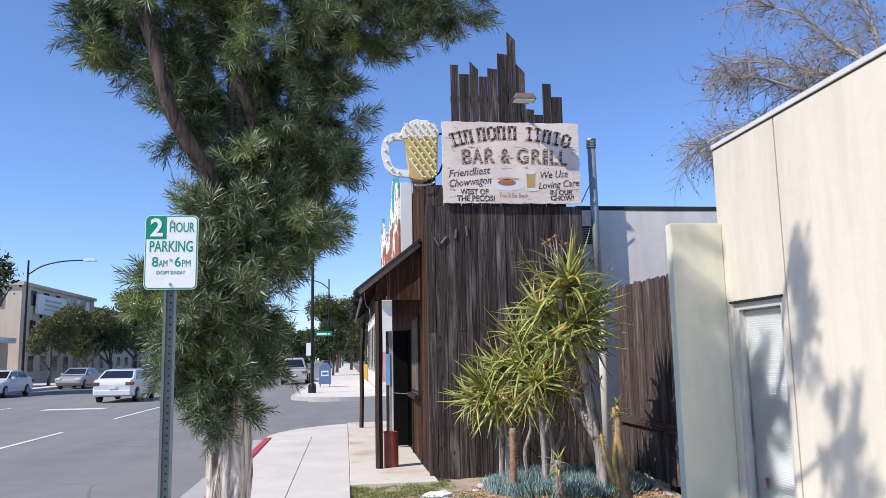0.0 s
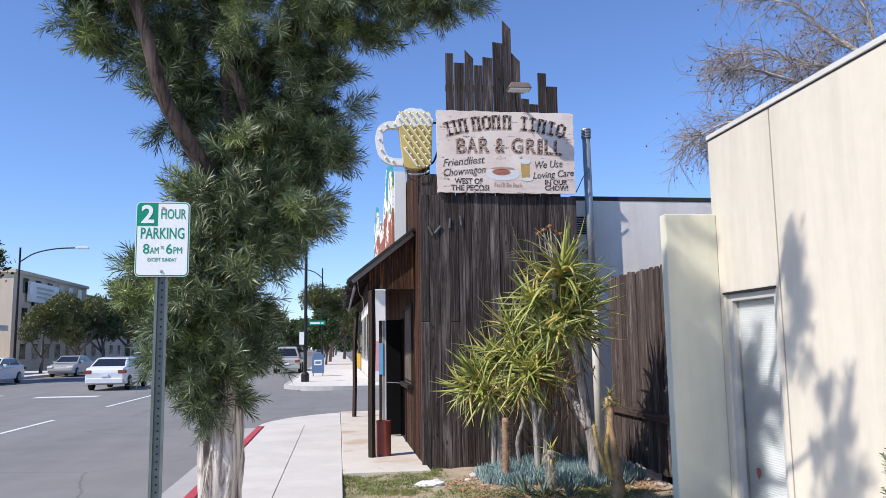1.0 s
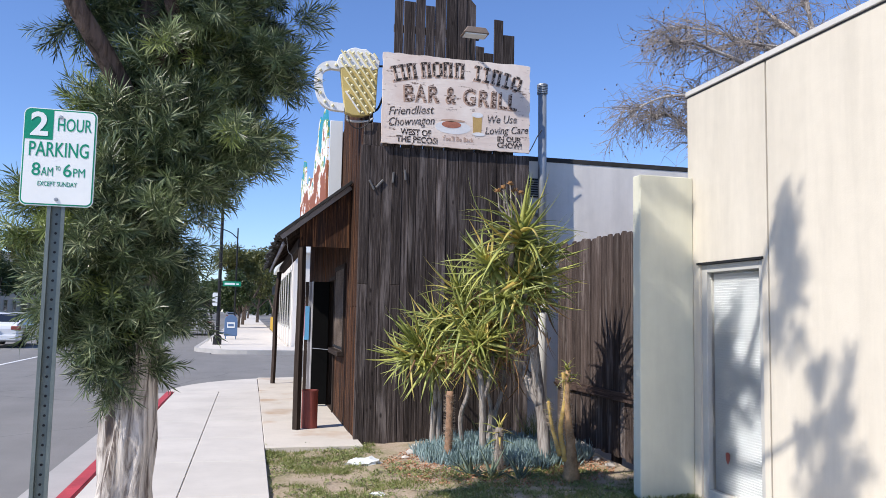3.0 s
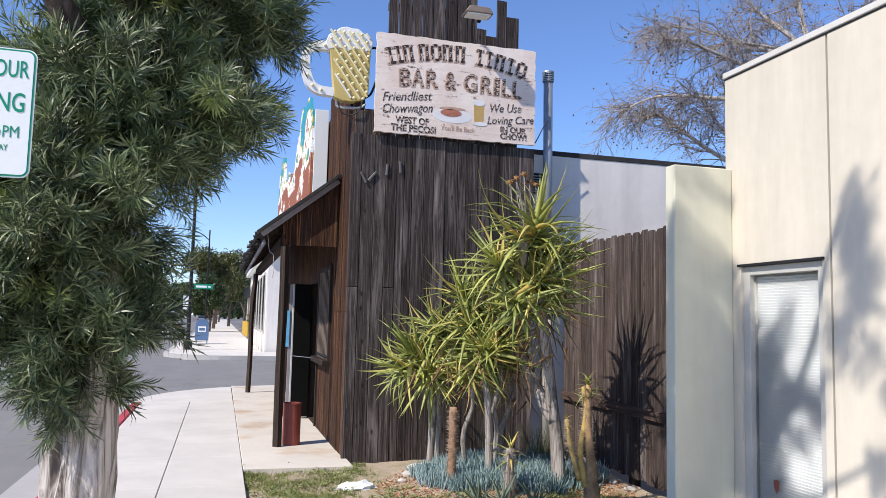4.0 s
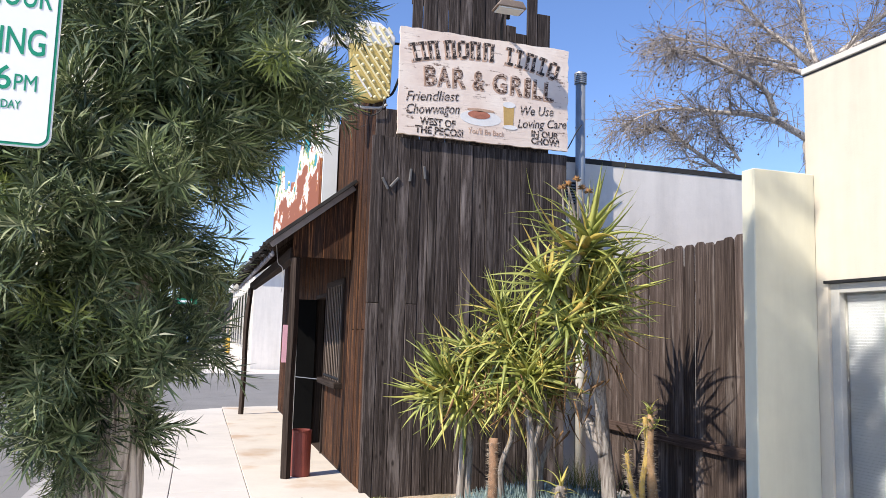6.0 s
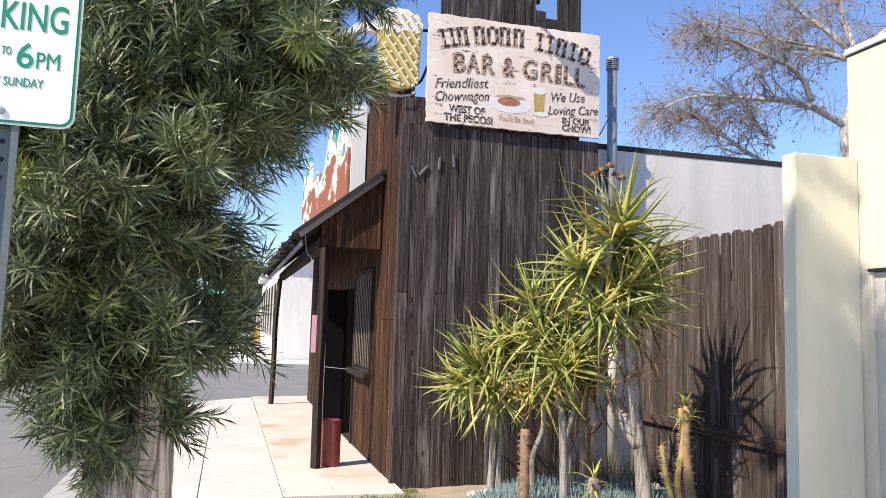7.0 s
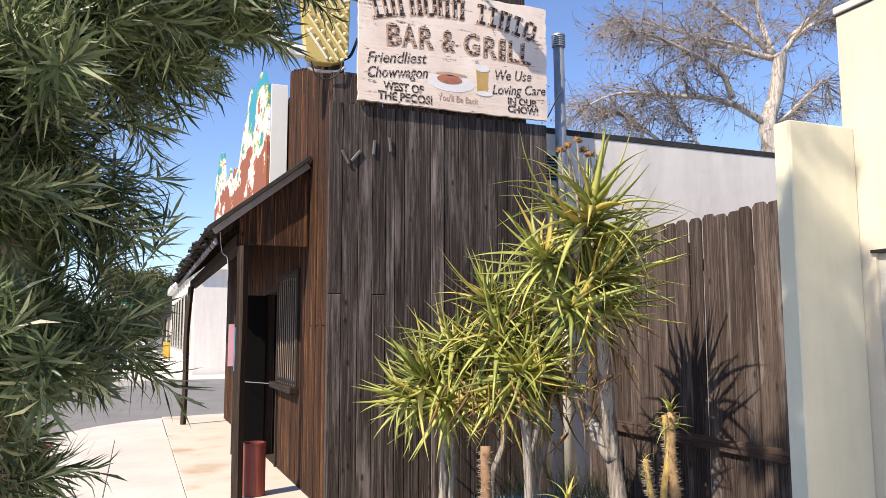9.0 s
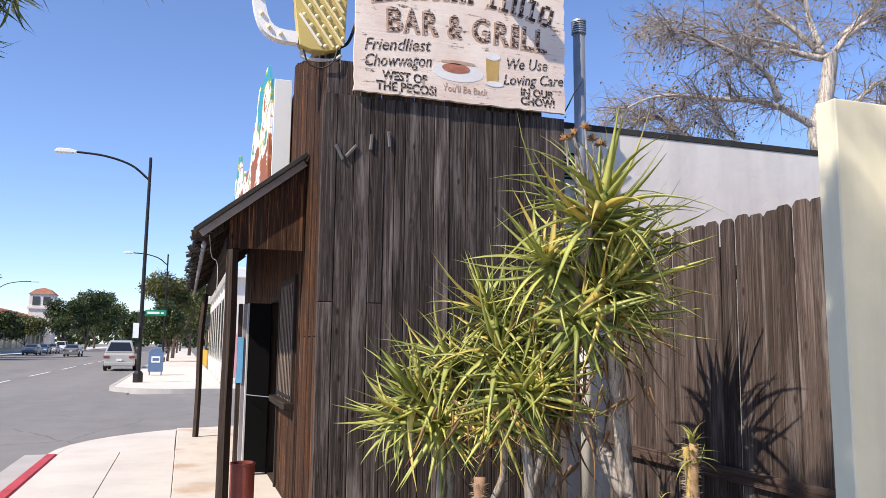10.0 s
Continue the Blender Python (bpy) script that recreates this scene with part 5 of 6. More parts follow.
M_CACTB = plain("brown_spiny_base", (0.40, 0.25, 0.13), 0.9, var=0.7, scale=45, grain=0.8)
M_SPINE = plain("grey_spines", (0.42, 0.34, 0.26), 0.8, var=0.3)
M_FLOWER = plain("dry_flower", (0.34, 0.18, 0.07), 0.9, var=0.5, scale=60)


def bed_z(x, y):
    return LAWN + 0.10 * math.exp(-((x - 2.7) ** 2 / 0.7 + (y - 9.2) ** 2 / 0.9)) + 0.02 * noise.noise(Vector((x * 2.5, y * 2.5, 0)))


rs = np.random.RandomState(31)


def scatter(n, x0, x1, y0, y1, keep):
    out = []
    while len(out) < n:
        x, y = rs.uniform(x0, x1), rs.uniform(y0, y1)
        if keep(x, y):
            out.append((x, y, bed_z(x, y)))
    return np.array(out)


def in_patch(x, y):
    w = 0.12 * noise.noise(Vector((x * 3, y * 3, 7)))
    return ((x - 2.85) / 0.95) ** 2 + ((y - 9.15) / 0.62) ** 2 < 1 + 3 * w


# blue chalksticks: upright finger leaves in tufts
fv, ff = [], []
for k in range(14):
    a, r = k * 2.399, 0.02 + 0.05 * math.sqrt(k / 14)
    h, lean = 0.10 + 0.05 * ((k * 7) % 5) / 5, 0.35 * r / 0.07
    x, y = r * math.cos(a), r * math.sin(a)
    dx, dy = math.cos(a) * lean * h, math.sin(a) * lean * h
    i = len(fv)
    for t, w in ((0, 0.004), (0.5, 0.0065), (1, 0.001)):
        for q in range(3):
            b = 2.094 * q
            fv.append((x + dx * t + w * math.cos(b), y + dy * t + w * math.sin(b), h * t))
    for t in (0, 3):
        for q in range(3):
            ff.append((i + t + q, i + t + (q + 1) % 3, i + t + 3 + (q + 1) % 3, i + t + 3 + q))
pts = scatter(650, 1.8, 3.95, 8.4, 9.9, in_patch)
up = np.tile([0, 0, 1.0], (len(pts), 1)) + rs.normal(size=(len(pts), 3)) * 0.18
chalk = swarm("ground_cover", fv, ff, frames(up, pts, 0.8 + 0.6 * rs.rand(len(pts))), M_CHALK)
tagged(chalk, "blue-grey chalkstick succulents covering the bed", "ground cover", kind="stuff")

gv = [(-0.0030, 0, 0), (0.0030, 0, 0), (0.006, 0.006, 0.018), (0.010, 0.010, 0.030)]
gf = [(0, 1, 2), (0, 2, 3)]


def on_lawn(x, y):
    n = noise.noise(Vector((x * 1.7, y * 1.7, 11))) + 0.5 * noise.noise(Vector((x * 6, y * 6, 2)))
    near = y < 7.7 or (x < 1.0 and y > 9.2)
    return not in_patch(x, y) and n + rs.normal() * 0.17 > (-0.02 if near else 0.12) and not (x > 1.6 and y > 8.4)


pts = scatter(30000, 0.31, 4.0, 7.0, 10.35, on_lawn)
up = np.tile([0, 0, 1.0], (len(pts), 1)) + rs.normal(size=(len(pts), 3)) * 0.75
tagged(swarm("lawn_grass", gv, gf, frames(up, pts, 0.7 + 1.2 * rs.rand(len(pts))), M_GRASS), "sparse patchy green and straw lawn grass", "grass", kind="stuff")

wv = [(0, 0, 0), (0.010, -0.006, 0.006), (0.020, 0, 0.009), (0.010, 0.006, 0.006)]


def in_weeds(x, y):
    n = noise.noise(Vector((x * 2.3, y * 2.3, 31))) + 0.6 * noise.noise(Vector((x * 8, y * 8, 5)))
    return not in_patch(x, y) and n > 0.12 and (y < 9.0 or x < 1.5) and not (x > 3.4 and y > 7.7)


pts = scatter(7500, 0.31, 4.0, 7.0, 10.35, in_weeds)
up = np.tile([0, 0, 1.0], (len(pts), 1)) + rs.normal(size=(len(pts), 3)) * 0.35
tagged(swarm("lawn_weed", wv, [(0, 1, 2, 3)], frames(up, pts + np.array([0, 0, 0.004]) + np.abs(rs.normal(size=(len(pts), 1))) * np.array([[0, 0, 0.014]]), 0.8 + 0.9 * rs.rand(len(pts))), M_CLOVER),
       "low green broad-leaved weeds in the dry lawn", "weeds", kind="stuff")

mv = [(-0.5, -0.5, 0), (0.5, -0.4, 0.1), (0.6, 0.5, 0), (-0.4, 0.4, 0.15)]
pts = scatter(4200, 1.3, 4.0, 7.6, 10.3, lambda x, y: ((x - 2.7) / 1.25) ** 2 + ((y - 8.9) / 1.1) ** 2 < 1)
sc = np.stack([0.012 + 0.02 * rs.rand(len(pts)), 0.010 + 0.012 * rs.rand(len(pts)), 0.01 + 0.02 * rs.rand(len(pts))], 1)
up = np.tile([0, 0, 1.0], (len(pts), 1)) + rs.normal(size=(len(pts), 3)) * 0.5
mm = frames(up, pts + np.array([0, 0, 0.008]), np.ones(len(pts)))
mm[:, :3, 0] *= sc[:, :1]
mm[:, :3, 1] *= sc[:, 1:2]
mm[:, :3, 2] *= sc[:, 2:]
tagged(swarm("mulch", mv, [(0, 1, 2, 3)], mm, M_MULCH), "scattered brown bark chips and dead leaves", "mulch", kind="stuff")


def stone(x, y, r, seed, m=None, name="stone", label="rough pale edging stone in the bed", flat=0.7):
    b = bmesh.new()
    bmesh.ops.create_icosphere(b, subdivisions=2, radius=r)
    for q in b.verts:
        f = 1 + 0.35 * noise.noise(q.co * (1.3 / r) + Vector((seed, 0, 0)))
        q.co = Vector((q.co.x * f * 1.25, q.co.y * f, q.co.z * f * flat))
    bmesh.ops.translate(b, vec=(x, y, bed_z(x, y) + r * flat * 0.55), verts=b.verts)
    tagged(finish(name, b, m or M_STONE), label, "stone", "edging stones")


for k, (x, y, r) in enumerate(((2.02, 9.72, 0.07), (2.16, 9.80, 0.06), (1.90, 9.55, 0.05), (2.32, 9.85, 0.06), (3.72, 9.35, 0.05), (3.80, 9.1, 0.045), (3.84, 8.9, 0.04), (3.88, 8.65, 0.045), (3.66, 9.6, 0.05), (1.78, 9.3, 0.035), (1.95, 9.1, 0.03))):
    stone(x, y, r, k * 3.1)


def rag(x, y, r, seed):
    b = bmesh.new()
    bmesh.ops.create_icosphere(b, subdivisions=3, radius=r)
    for q in b.verts:
        f = 1 + 0.6 * noise.noise(q.co * (2.6 / r) + Vector((seed, 0, 0)))
        q.co = Vector((q.co.x * f * 1.5, q.co.y * f, max(q.co.z, -0.2 * r) * f * 0.45))
    bmesh.ops.translate(b, vec=(x, y, bed_z(x, y) + r * 0.1), verts=b.verts)
    tagged(finish("litter", b, M_SIGNWHITE), "crumpled white paper lying on the dry lawn", "litter")


rag(1.30, 9.12, 0.11, 1.0)
rag(1.22, 7.75, 0.045, 4.0)


def spiny(name, label, stems, crowns):
    t = thing(name, label, "succulent", "spiny succulents in the bed")
    for pts, r0, r1, m in stems:
        sp = spline([(x, y, z) for x, y, z in pts], 6)
        n = len(sp)
        part("stem", tube(sp, [(r1 + (r0 - r1) * (1 - k / (n - 1)) ** 2.6) * (1 + 0.10 * (k % 2)) for k in range(n)], 12, None, 0.1), m, t, smooth=True)
        S = []
        for k in range(420):
            i = rs.randint(1, n - 1)
            r = r1 + (r0 - r1) * (1 - i / (n - 1)) ** 2.6
            a = rs.rand() * 6.28
            S.append((sp[i] + Vector((math.cos(a) * r * 0.95, math.sin(a) * r * 0.95, rs.uniform(-0.03, 0.03))), (math.cos(a), math.sin(a), rs.uniform(-0.3, 0.5))))
        tagged(swarm("spine", [(-0.0016, 0, 0), (0.0016, 0, 0), (0, 0.0016, 0), (0, 0, 0.030)], [(0, 1, 3), (1, 2, 3), (2, 0, 3)],
              frames([q[1] for q in S], [tuple(q[0]) for q in S], np.full(len(S), 1.3)), M_SPINE, t), kind="stuff")
    for c, n, ln in crowns:
        g = rosette(t, c, (0, 0, 1), n, ln, int(c[0] * 100))
        for q, curl in ((0, 0.25), (1, 0.5), (2, 0.75)):
            if g[q]:
                bv, bf = leaf_mesh(5, 1.0, 0.09, curl)
                swarm("foliage", bv, bf, g[q], M_ALOE, t)


spiny("spiny_succulent", "upright spiny brown stem cut off at the top", [([(2.12, 8.80, -0.06), (2.14, 8.83, 0.35), (2.15, 8.86, 0.74)], 0.050, 0.036, M_CACT)], [])
spiny("spiny_succulent", "forked spiny stems topped by a small leaf tuft",
      [([(3.16, 8.02, -0.06), (3.15, 8.02, 0.3), (3.11, 8.01, 0.7), (3.12, 8.01, 1.02)], 0.085, 0.026, M_CACTB),
       ([(3.10, 8.03, 0.15), (3.05, 8.03, 0.45), (3.09, 8.02, 0.75), (3.07, 8.02, 1.0)], 0.032, 0.018, M_CACTY),
       ([(3.05, 8.04, 0.2), (2.96, 8.04, 0.5), (2.93, 8.05, 0.72)], 0.024, 0.016, M_CACTY)],
      [((3.11, 8.01, 1.06), 26, 0.17), ((2.93, 8.05, 0.74), 12, 0.09)])
spiny("spiny_succulent", "short grey stem with a pale leaf tuft", [([(2.56, 8.42, -0.06), (2.55, 8.42, 0.2), (2.56, 8.43, 0.42)], 0.045, 0.04, M_ALOESTEM)], [((2.56, 8.43, 0.44), 16, 0.24)])
agave = thing("agave", "low dark grey-green agave clump", "agave")
for c, s in (((2.42, 8.25, 0.0), 1), ((2.66, 8.10, 0.0), 2), ((2.25, 8.35, 0.0), 3)):
    g = rosette(agave, c, (0, -0.1, 1), 30, 0.36, 40 + s)
    for q, curl in ((0, 0.1), (1, 0.2), (2, 0.3)):
        bv, bf = leaf_mesh(5, 1.0, 0.07, curl)
        swarm("foliage", bv, bf, g[q], leafy("agave_leaves", (0.07, 0.11, 0.085), (0.15, 0.20, 0.15), (0.20, 0.24, 0.14)) if (s, q) == (1, 0) else bpy.data.materials["agave_leaves"], agave)
weeds = thing("grass_clump", "clump of long green grass by the fence", "grass")
g = []
for c in ((3.55, 9.75), (3.45, 9.9), (3.62, 9.5), (2.95, 9.95)):
    for k in range(70):
        a, l = rs.rand() * 6.28, 0.1 + 0.5 * rs.rand()
        g.append(((math.cos(a) * l, math.sin(a) * l, 1), (c[0] + rs.normal() * 0.06, c[1] + rs.normal() * 0.06, -0.05)))
bv, bf = leaf_mesh(4, 0.5, 0.006, 0.3)
tagged(swarm("blade", bv, bf, frames([q[0] for q in g], [q[1] for q in g], 0.6 + 0.5 * rs.rand(len(g))), M_GRASS, weeds), kind="stuff")
flowers = thing("dry_flower_head", "dry brown aloe flower heads", "flower")
fl = []
for c in ((2.50, 8.23, 2.82), (2.57, 8.22, 2.86), (2.63, 8.24, 2.80), (2.44, 8.22, 2.78), (2.70, 8.26, 2.78)):
    part("stalk", tube([(2.62, 8.28, 2.42), (c[0] + 0.02, c[1] + 0.01, 2.62), c], [0.008, 0.007, 0.006], 6), M_ALOESTEM, flowers)
    for k in range(26):
        a, e = rs.rand() * 6.28, rs.uniform(-0.2, 1.2)
        fl.append(((math.cos(a) * math.cos(e), math.sin(a) * math.cos(e), math.sin(e)), c))
swarm("floret", [(-0.007, 0, 0.006), (0.007, 0, 0.006), (0, 0.009, 0.02), (0, -0.004, 0.045)], [(0, 1, 2), (0, 1, 3), (1, 2, 3), (2, 0, 3)],
      frames([q[0] for q in fl], [q[1] for q in fl], np.full(len(fl), 1.0)), M_FLOWER, flowers)
# dead hanging leaves under the crowns
dead = [((rs.normal() * 0.5, rs.normal() * 0.5, -1), (2.75 + rs.normal() * 0.16, 8.5 + rs.normal() * 0.15, 1.65 + rs.rand() * 0.35)) for _ in range(46)]
dead += [((rs.normal() * 0.5, rs.normal() * 0.5, -1), (2.35 + rs.normal() * 0.25, 9.05 + rs.normal() * 0.2, 1.05 + rs.rand() * 0.3)) for _ in range(60)]
dead += [((rs.normal() * 0.6, rs.normal() * 0.6, -0.8), (2.62 + rs.normal() * 0.22, 9.0 + rs.normal() * 0.18, 0.75 + rs.rand() * 0.6)) for _ in range(60)]
dead += [((rs.normal() * 0.6, rs.normal() * 0.6, -0.8), (2.92 + rs.normal() * 0.10, 8.5 + rs.normal() * 0.10, 1.2 + rs.rand() * 0.6)) for _ in range(40)]
bv, bf = leaf_mesh(5, 0.34, 0.014, 0.3)
dl = swarm("dead_leaves", bv, bf, frames([q[0] for q in dead], [q[1] for q in dead], 0.6 + 0.6 * rs.rand(len(dead))),
           leafy("dead_aloe_leaves", (0.14, 0.08, 0.04), (0.46, 0.27, 0.13), (0.66, 0.52, 0.14), rough=0.8))
tagged(dl, "withered tan leaves hanging under the aloe crowns", "dead leaves", kind="stuff")

shrub = thing("conifer_shrub", "small upright green conifer against the cream wall", "shrub", at=(3.78, 4.36, -0.02))
part("stem", tube([(0, 0, -0.05), (0.01, 0, 0.5), (0, 0, 1.1)], [0.03, 0.022, 0.006], 8, None, 0.1), M_LIMB, shrub)
h = rs.rand(620)
a = rs.rand(620) * 6.283
r = 0.24 * (1 - h ** 2.2) * (0.55 + 0.45 * rs.rand(620)) + 0.015
bv, bf = spray(26, 0.10, 0.035, 0.004, 0.1, 9)
swarm("crown", bv, bf, frames(np.stack([np.cos(a) * 0.8, np.sin(a) * 0.8, np.full(620, 0.9)], 1), np.stack([r * np.cos(a), r * np.sin(a), 0.04 + 1.12 * h], 1), 0.7 + 0.5 * rs.rand(620)), M_NEEDLE, shrub)

# ---- trees in the distance ----
M_TWIG = bark("bare_twigs", (0.20, 0.165, 0.145), (0.44, 0.385, 0.34))
M_SYCAMORE = bark("pale_sycamore_bark", (0.30, 0.25, 0.21), (0.66, 0.60, 0.53))
M_FARLEAF = leafy("broad_tree_leaves", (0.030, 0.050, 0.018), (0.075, 0.11, 0.035), (0.14, 0.16, 0.05), back=0.15)
M_FARYEL = leafy("olive_tree_leaves", (0.07, 0.08, 0.025), (0.15, 0.16, 0.05), (0.24, 0.22, 0.07), back=0.15)
M_FARBARK = bark("street_tree_bark", (0.06, 0.045, 0.035), (0.20, 0.16, 0.13))


def bare_tree(x, y, limbs, seed, label, fine=1.0):
    """A leafless tree: boughs as lines in x and z, then forks, drooping twigs and small hanging balls."""
    rr = random.Random(seed)
    t = thing("bare_tree", label, "tree", "leafless trees behind the buildings", at=(x, y, -0.15))
    tw, balls = [], []

    def twig(p, d, ln, r, lev):
        q, n = p.copy(), 4
        sag = -0.10 * lev
        pts = [q.copy()]
        for k in range(n):
            d = (d + Vector((rr.uniform(-1, 1), rr.uniform(-1, 1), rr.uniform(-0.8, 0.8) + sag)) * 0.22).normalized()
            q = q + d * ln / n
            pts.append(q.copy())
        for k, (a, b) in enumerate(zip(pts, pts[1:])):
            tw.append((a, b, r * (1 - 0.15 * k)))
        if lev >= 3:
            if rr.random() < 0.10:
                balls.append(q + Vector((0, 0, -0.05)))
            return
        for k in range(4 if lev == 1 else 3):
            side = Vector((rr.uniform(-1, 1), rr.uniform(-1, 1), rr.uniform(-1.0, 0.6)))
            twig(pts[rr.randint(1, n)], (d * 0.6 + side * 0.8).normalized(), ln * rr.uniform(0.45, 0.75), r * 0.55, lev + 1)

    for line, r0, r1, name in limbs:
        deep = rr.uniform(-0.6, 0.6) if name == "limb" else 0.0
        base = [(a - x, deep * k + 0.15 * rr.uniform(-1, 1), z) for k, (a, z) in enumerate(line)]
        base[0] = (base[0][0], 0.0, base[0][2])
        sp = spline(base, 6)
        n = len(sp)
        part(name, tube(sp, [r0 + (r1 - r0) * (k / (n - 1)) ** 0.7 for k in range(n)], 10, None, 0.12), M_SYCAMORE, t, smooth=True)
        if name == "trunk":
            continue
        length = sum((b - a).length for a, b in zip(sp, sp[1:]))
        for k in range(int(length * 11 * fine) + 6):
            f = rr.random() ** 0.7
            i = min(n - 2, int(f * (n - 1)))
            d = (sp[i + 1] - sp[i]).normalized()
            side = Vector((rr.uniform(-1, 1), rr.uniform(-1, 1), rr.uniform(-0.7, 0.8)))
            twig(sp[i], (d * 0.7 + side * 0.8).normalized(), rr.uniform(0.5, 1.25), rr.uniform(0.014, 0.030), 1)
    A = np.array([tuple(a) for a, b, r in tw])
    B = np.array([tuple(b) for a, b, r in tw])
    R = np.array([max(r, 0.0048) for a, b, r in tw])
    L = np.linalg.norm(B - A, axis=1)
    m = frames(B - A, A, np.ones(len(A)))
    m[:, :3, 0] *= R[:, None]
    m[:, :3, 1] *= R[:, None]
    m[:, :3, 2] *= L[:, None] * 1.03
    tagged(swarm("twig", [(1, 0, 0), (-0.5, 0.87, 0), (-0.5, -0.87, 0), (0.75, 0, 1), (-0.4, 0.65, 1), (-0.4, -0.65, 1)], [(0, 1, 4, 3), (1, 2, 5, 4), (2, 0, 3, 5)], m, M_TWIG, t), kind="stuff")
    c = [(1, 0, 0), (-1, 0, 0), (0, 1, 0), (0, -1, 0), (0, 0, 1), (0, 0, -1)]
    f = [(0, 2, 4), (2, 1, 4), (1, 3, 4), (3, 0, 4), (2, 0, 5), (1, 2, 5), (3, 1, 5), (0, 3, 5)]
    P = np.array([tuple(q) for q in balls])
    tagged(swarm("seed_ball", c, f, frames(np.tile([0, 0, 1.0], (len(P), 1)), P, np.full(len(P), 0.032)), M_FARBARK, t), kind="stuff")
    return t


bare_tree(15.6, 19.5, [
    ([(15.6, -0.1), (15.65, 3.0), (15.6, 6.6), (15.6, 7.4), (15.97, 8.35), (16.0, 9.2), (15.9, 9.4)], 0.30, 0.16, "trunk"),
    ([(15.6, 7.4), (14.4, 8.0), (13.1, 8.2), (11.6, 8.15), (10.6, 7.7)], 0.12, 0.018, "limb"),
    ([(14.4, 8.0), (13.8, 8.65), (12.3, 9.0), (11.3, 9.25), (10.7, 9.0)], 0.10, 0.012, "limb"),
    ([(15.9, 9.3), (15.1, 9.5), (14.4, 9.75), (13.6, 10.2), (12.9, 10.5), (12.2, 10.6)], 0.10, 0.018, "limb"),
    ([(15.1, 9.5), (13.8, 9.55), (12.7, 9.4)], 0.06, 0.012, "limb"),
    ([(16.0, 9.2), (16.6, 10.0), (17.3, 10.4), (18.5, 10.5)], 0.11, 0.02, "limb"),
    ([(16.6, 10.0), (17.2, 10.75), (17.8, 11.4), (18.0, 12.4)], 0.09, 0.02, "limb"),
    ([(15.9, 9.4), (15.2, 10.2), (14.8, 10.9), (14.0, 11.8), (13.0, 12.3)], 0.11, 0.02, "limb"),
    ([(15.9, 9.4), (16.0, 10.6), (15.8, 11.8), (15.2, 12.8)], 0.11, 0.02, "limb"),
    ([(15.6, 5.4), (14.3, 5.9), (13.2, 6.6), (12.2, 7.3), (11.9, 7.7), (11.4, 7.75)], 0.10, 0.03, "limb"),
    ([(13.2, 6.6), (12.8, 7.2), (12.1, 7.95)], 0.05, 0.015, "limb"),
    ([(15.7, 7.4), (16.3, 7.7), (17.1, 8.4), (17.6, 8.8), (17.9, 8.0)], 0.11, 0.02, "limb"),
], 3, "large leafless pale-barked sycamore with hanging seed balls")


def leaf_tree(x, y, h, w, seed, m, label, trunk=0.2, dense=1.0, group="street trees in the distance"):
    """A leafed tree far off: trunk, limbs, a crown of many small leaf clumps."""
    q = np.random.RandomState(seed)
    t = thing("leafy_tree", label, "tree", group, at=(x, y, -0.02))
    part("trunk", tube([(0, 0, -0.1), (0.03 * h * q.rand(), 0, h * trunk), (0.04 * h * q.normal(), 0.02 * h, h * 0.7)], [0.022 * h, 0.017 * h, 0.006 * h], 9, None, 0.15), M_FARBARK, t, smooth=True)
    for k in range(4):
        a = q.rand() * 6.28
        part("limb", tube([(0, 0, h * trunk), (math.cos(a) * w * 0.2, math.sin(a) * w * 0.2, h * (trunk + 0.15)), (math.cos(a) * w * 0.36, math.sin(a) * w * 0.36, h * (trunk + 0.35))], [0.012 * h, 0.009 * h, 0.003 * h], 7), M_FARBARK, t)
    P = []
    for k in range(9):
        a, e = q.rand() * 6.28, q.rand()
        c = np.array([math.cos(a) * w * 0.28 * (0.4 + e), math.sin(a) * w * 0.28 * (0.4 + e), h * (trunk + 0.12 + (0.88 - trunk) * q.uniform(0.15, 0.85))])
        n = int(170 * dense)
        u = q.normal(size=(n, 3))
        u /= np.linalg.norm(u, axis=1, keepdims=True)
        P.append(c + u * (0.45 + 0.55 * q.rand(n, 1)) * np.array([w * 0.24, w * 0.24, h * 0.13]))
    P = np.concatenate(P)
    V, F = [], []
    for k in range(7):
        d = q.normal(size=3) * 0.6
        s = q.normal(size=3)
        s /= np.linalg.norm(s)
        r = q.normal(size=3)
        r /= np.linalg.norm(r)
        i = len(V)
        V += [d - s * 0.5, d - r * 0.28, d + s * 0.5, d + r * 0.28]
        F.append((i, i + 1, i + 2, i + 3))
    tagged(swarm("crown", V, F, frames(q.normal(size=(len(P), 3)), P, w * (0.035 + 0.03 * q.rand(len(P)))), m, t), kind="stuff")
    return t


OPP = "dark green street tree across the street"
for k, (x, y, h, w, m) in enumerate([(-21.9, 48, 11.0, 7, M_FARLEAF), (-22, 62, 6.0, 3.4, M_FARYEL), (-22, 70, 6.6, 4.5, M_FARYEL), (-22, 77, 7.5, 5.5, M_FARLEAF), (-22, 86, 10, 7, M_FARYEL), (-22, 96, 9, 7, M_FARLEAF), (-22, 112, 5.5, 6, M_FARLEAF), (-22.5, 135, 5.5, 7, M_FARYEL), (-20.6, 160, 9.5, 8, M_FARLEAF), (-20.5, 192, 13, 12, M_FARLEAF), (-22, 225, 13, 13, M_FARLEAF)]):
    leaf_tree(x, y, h, w, 50 + k, m, OPP)
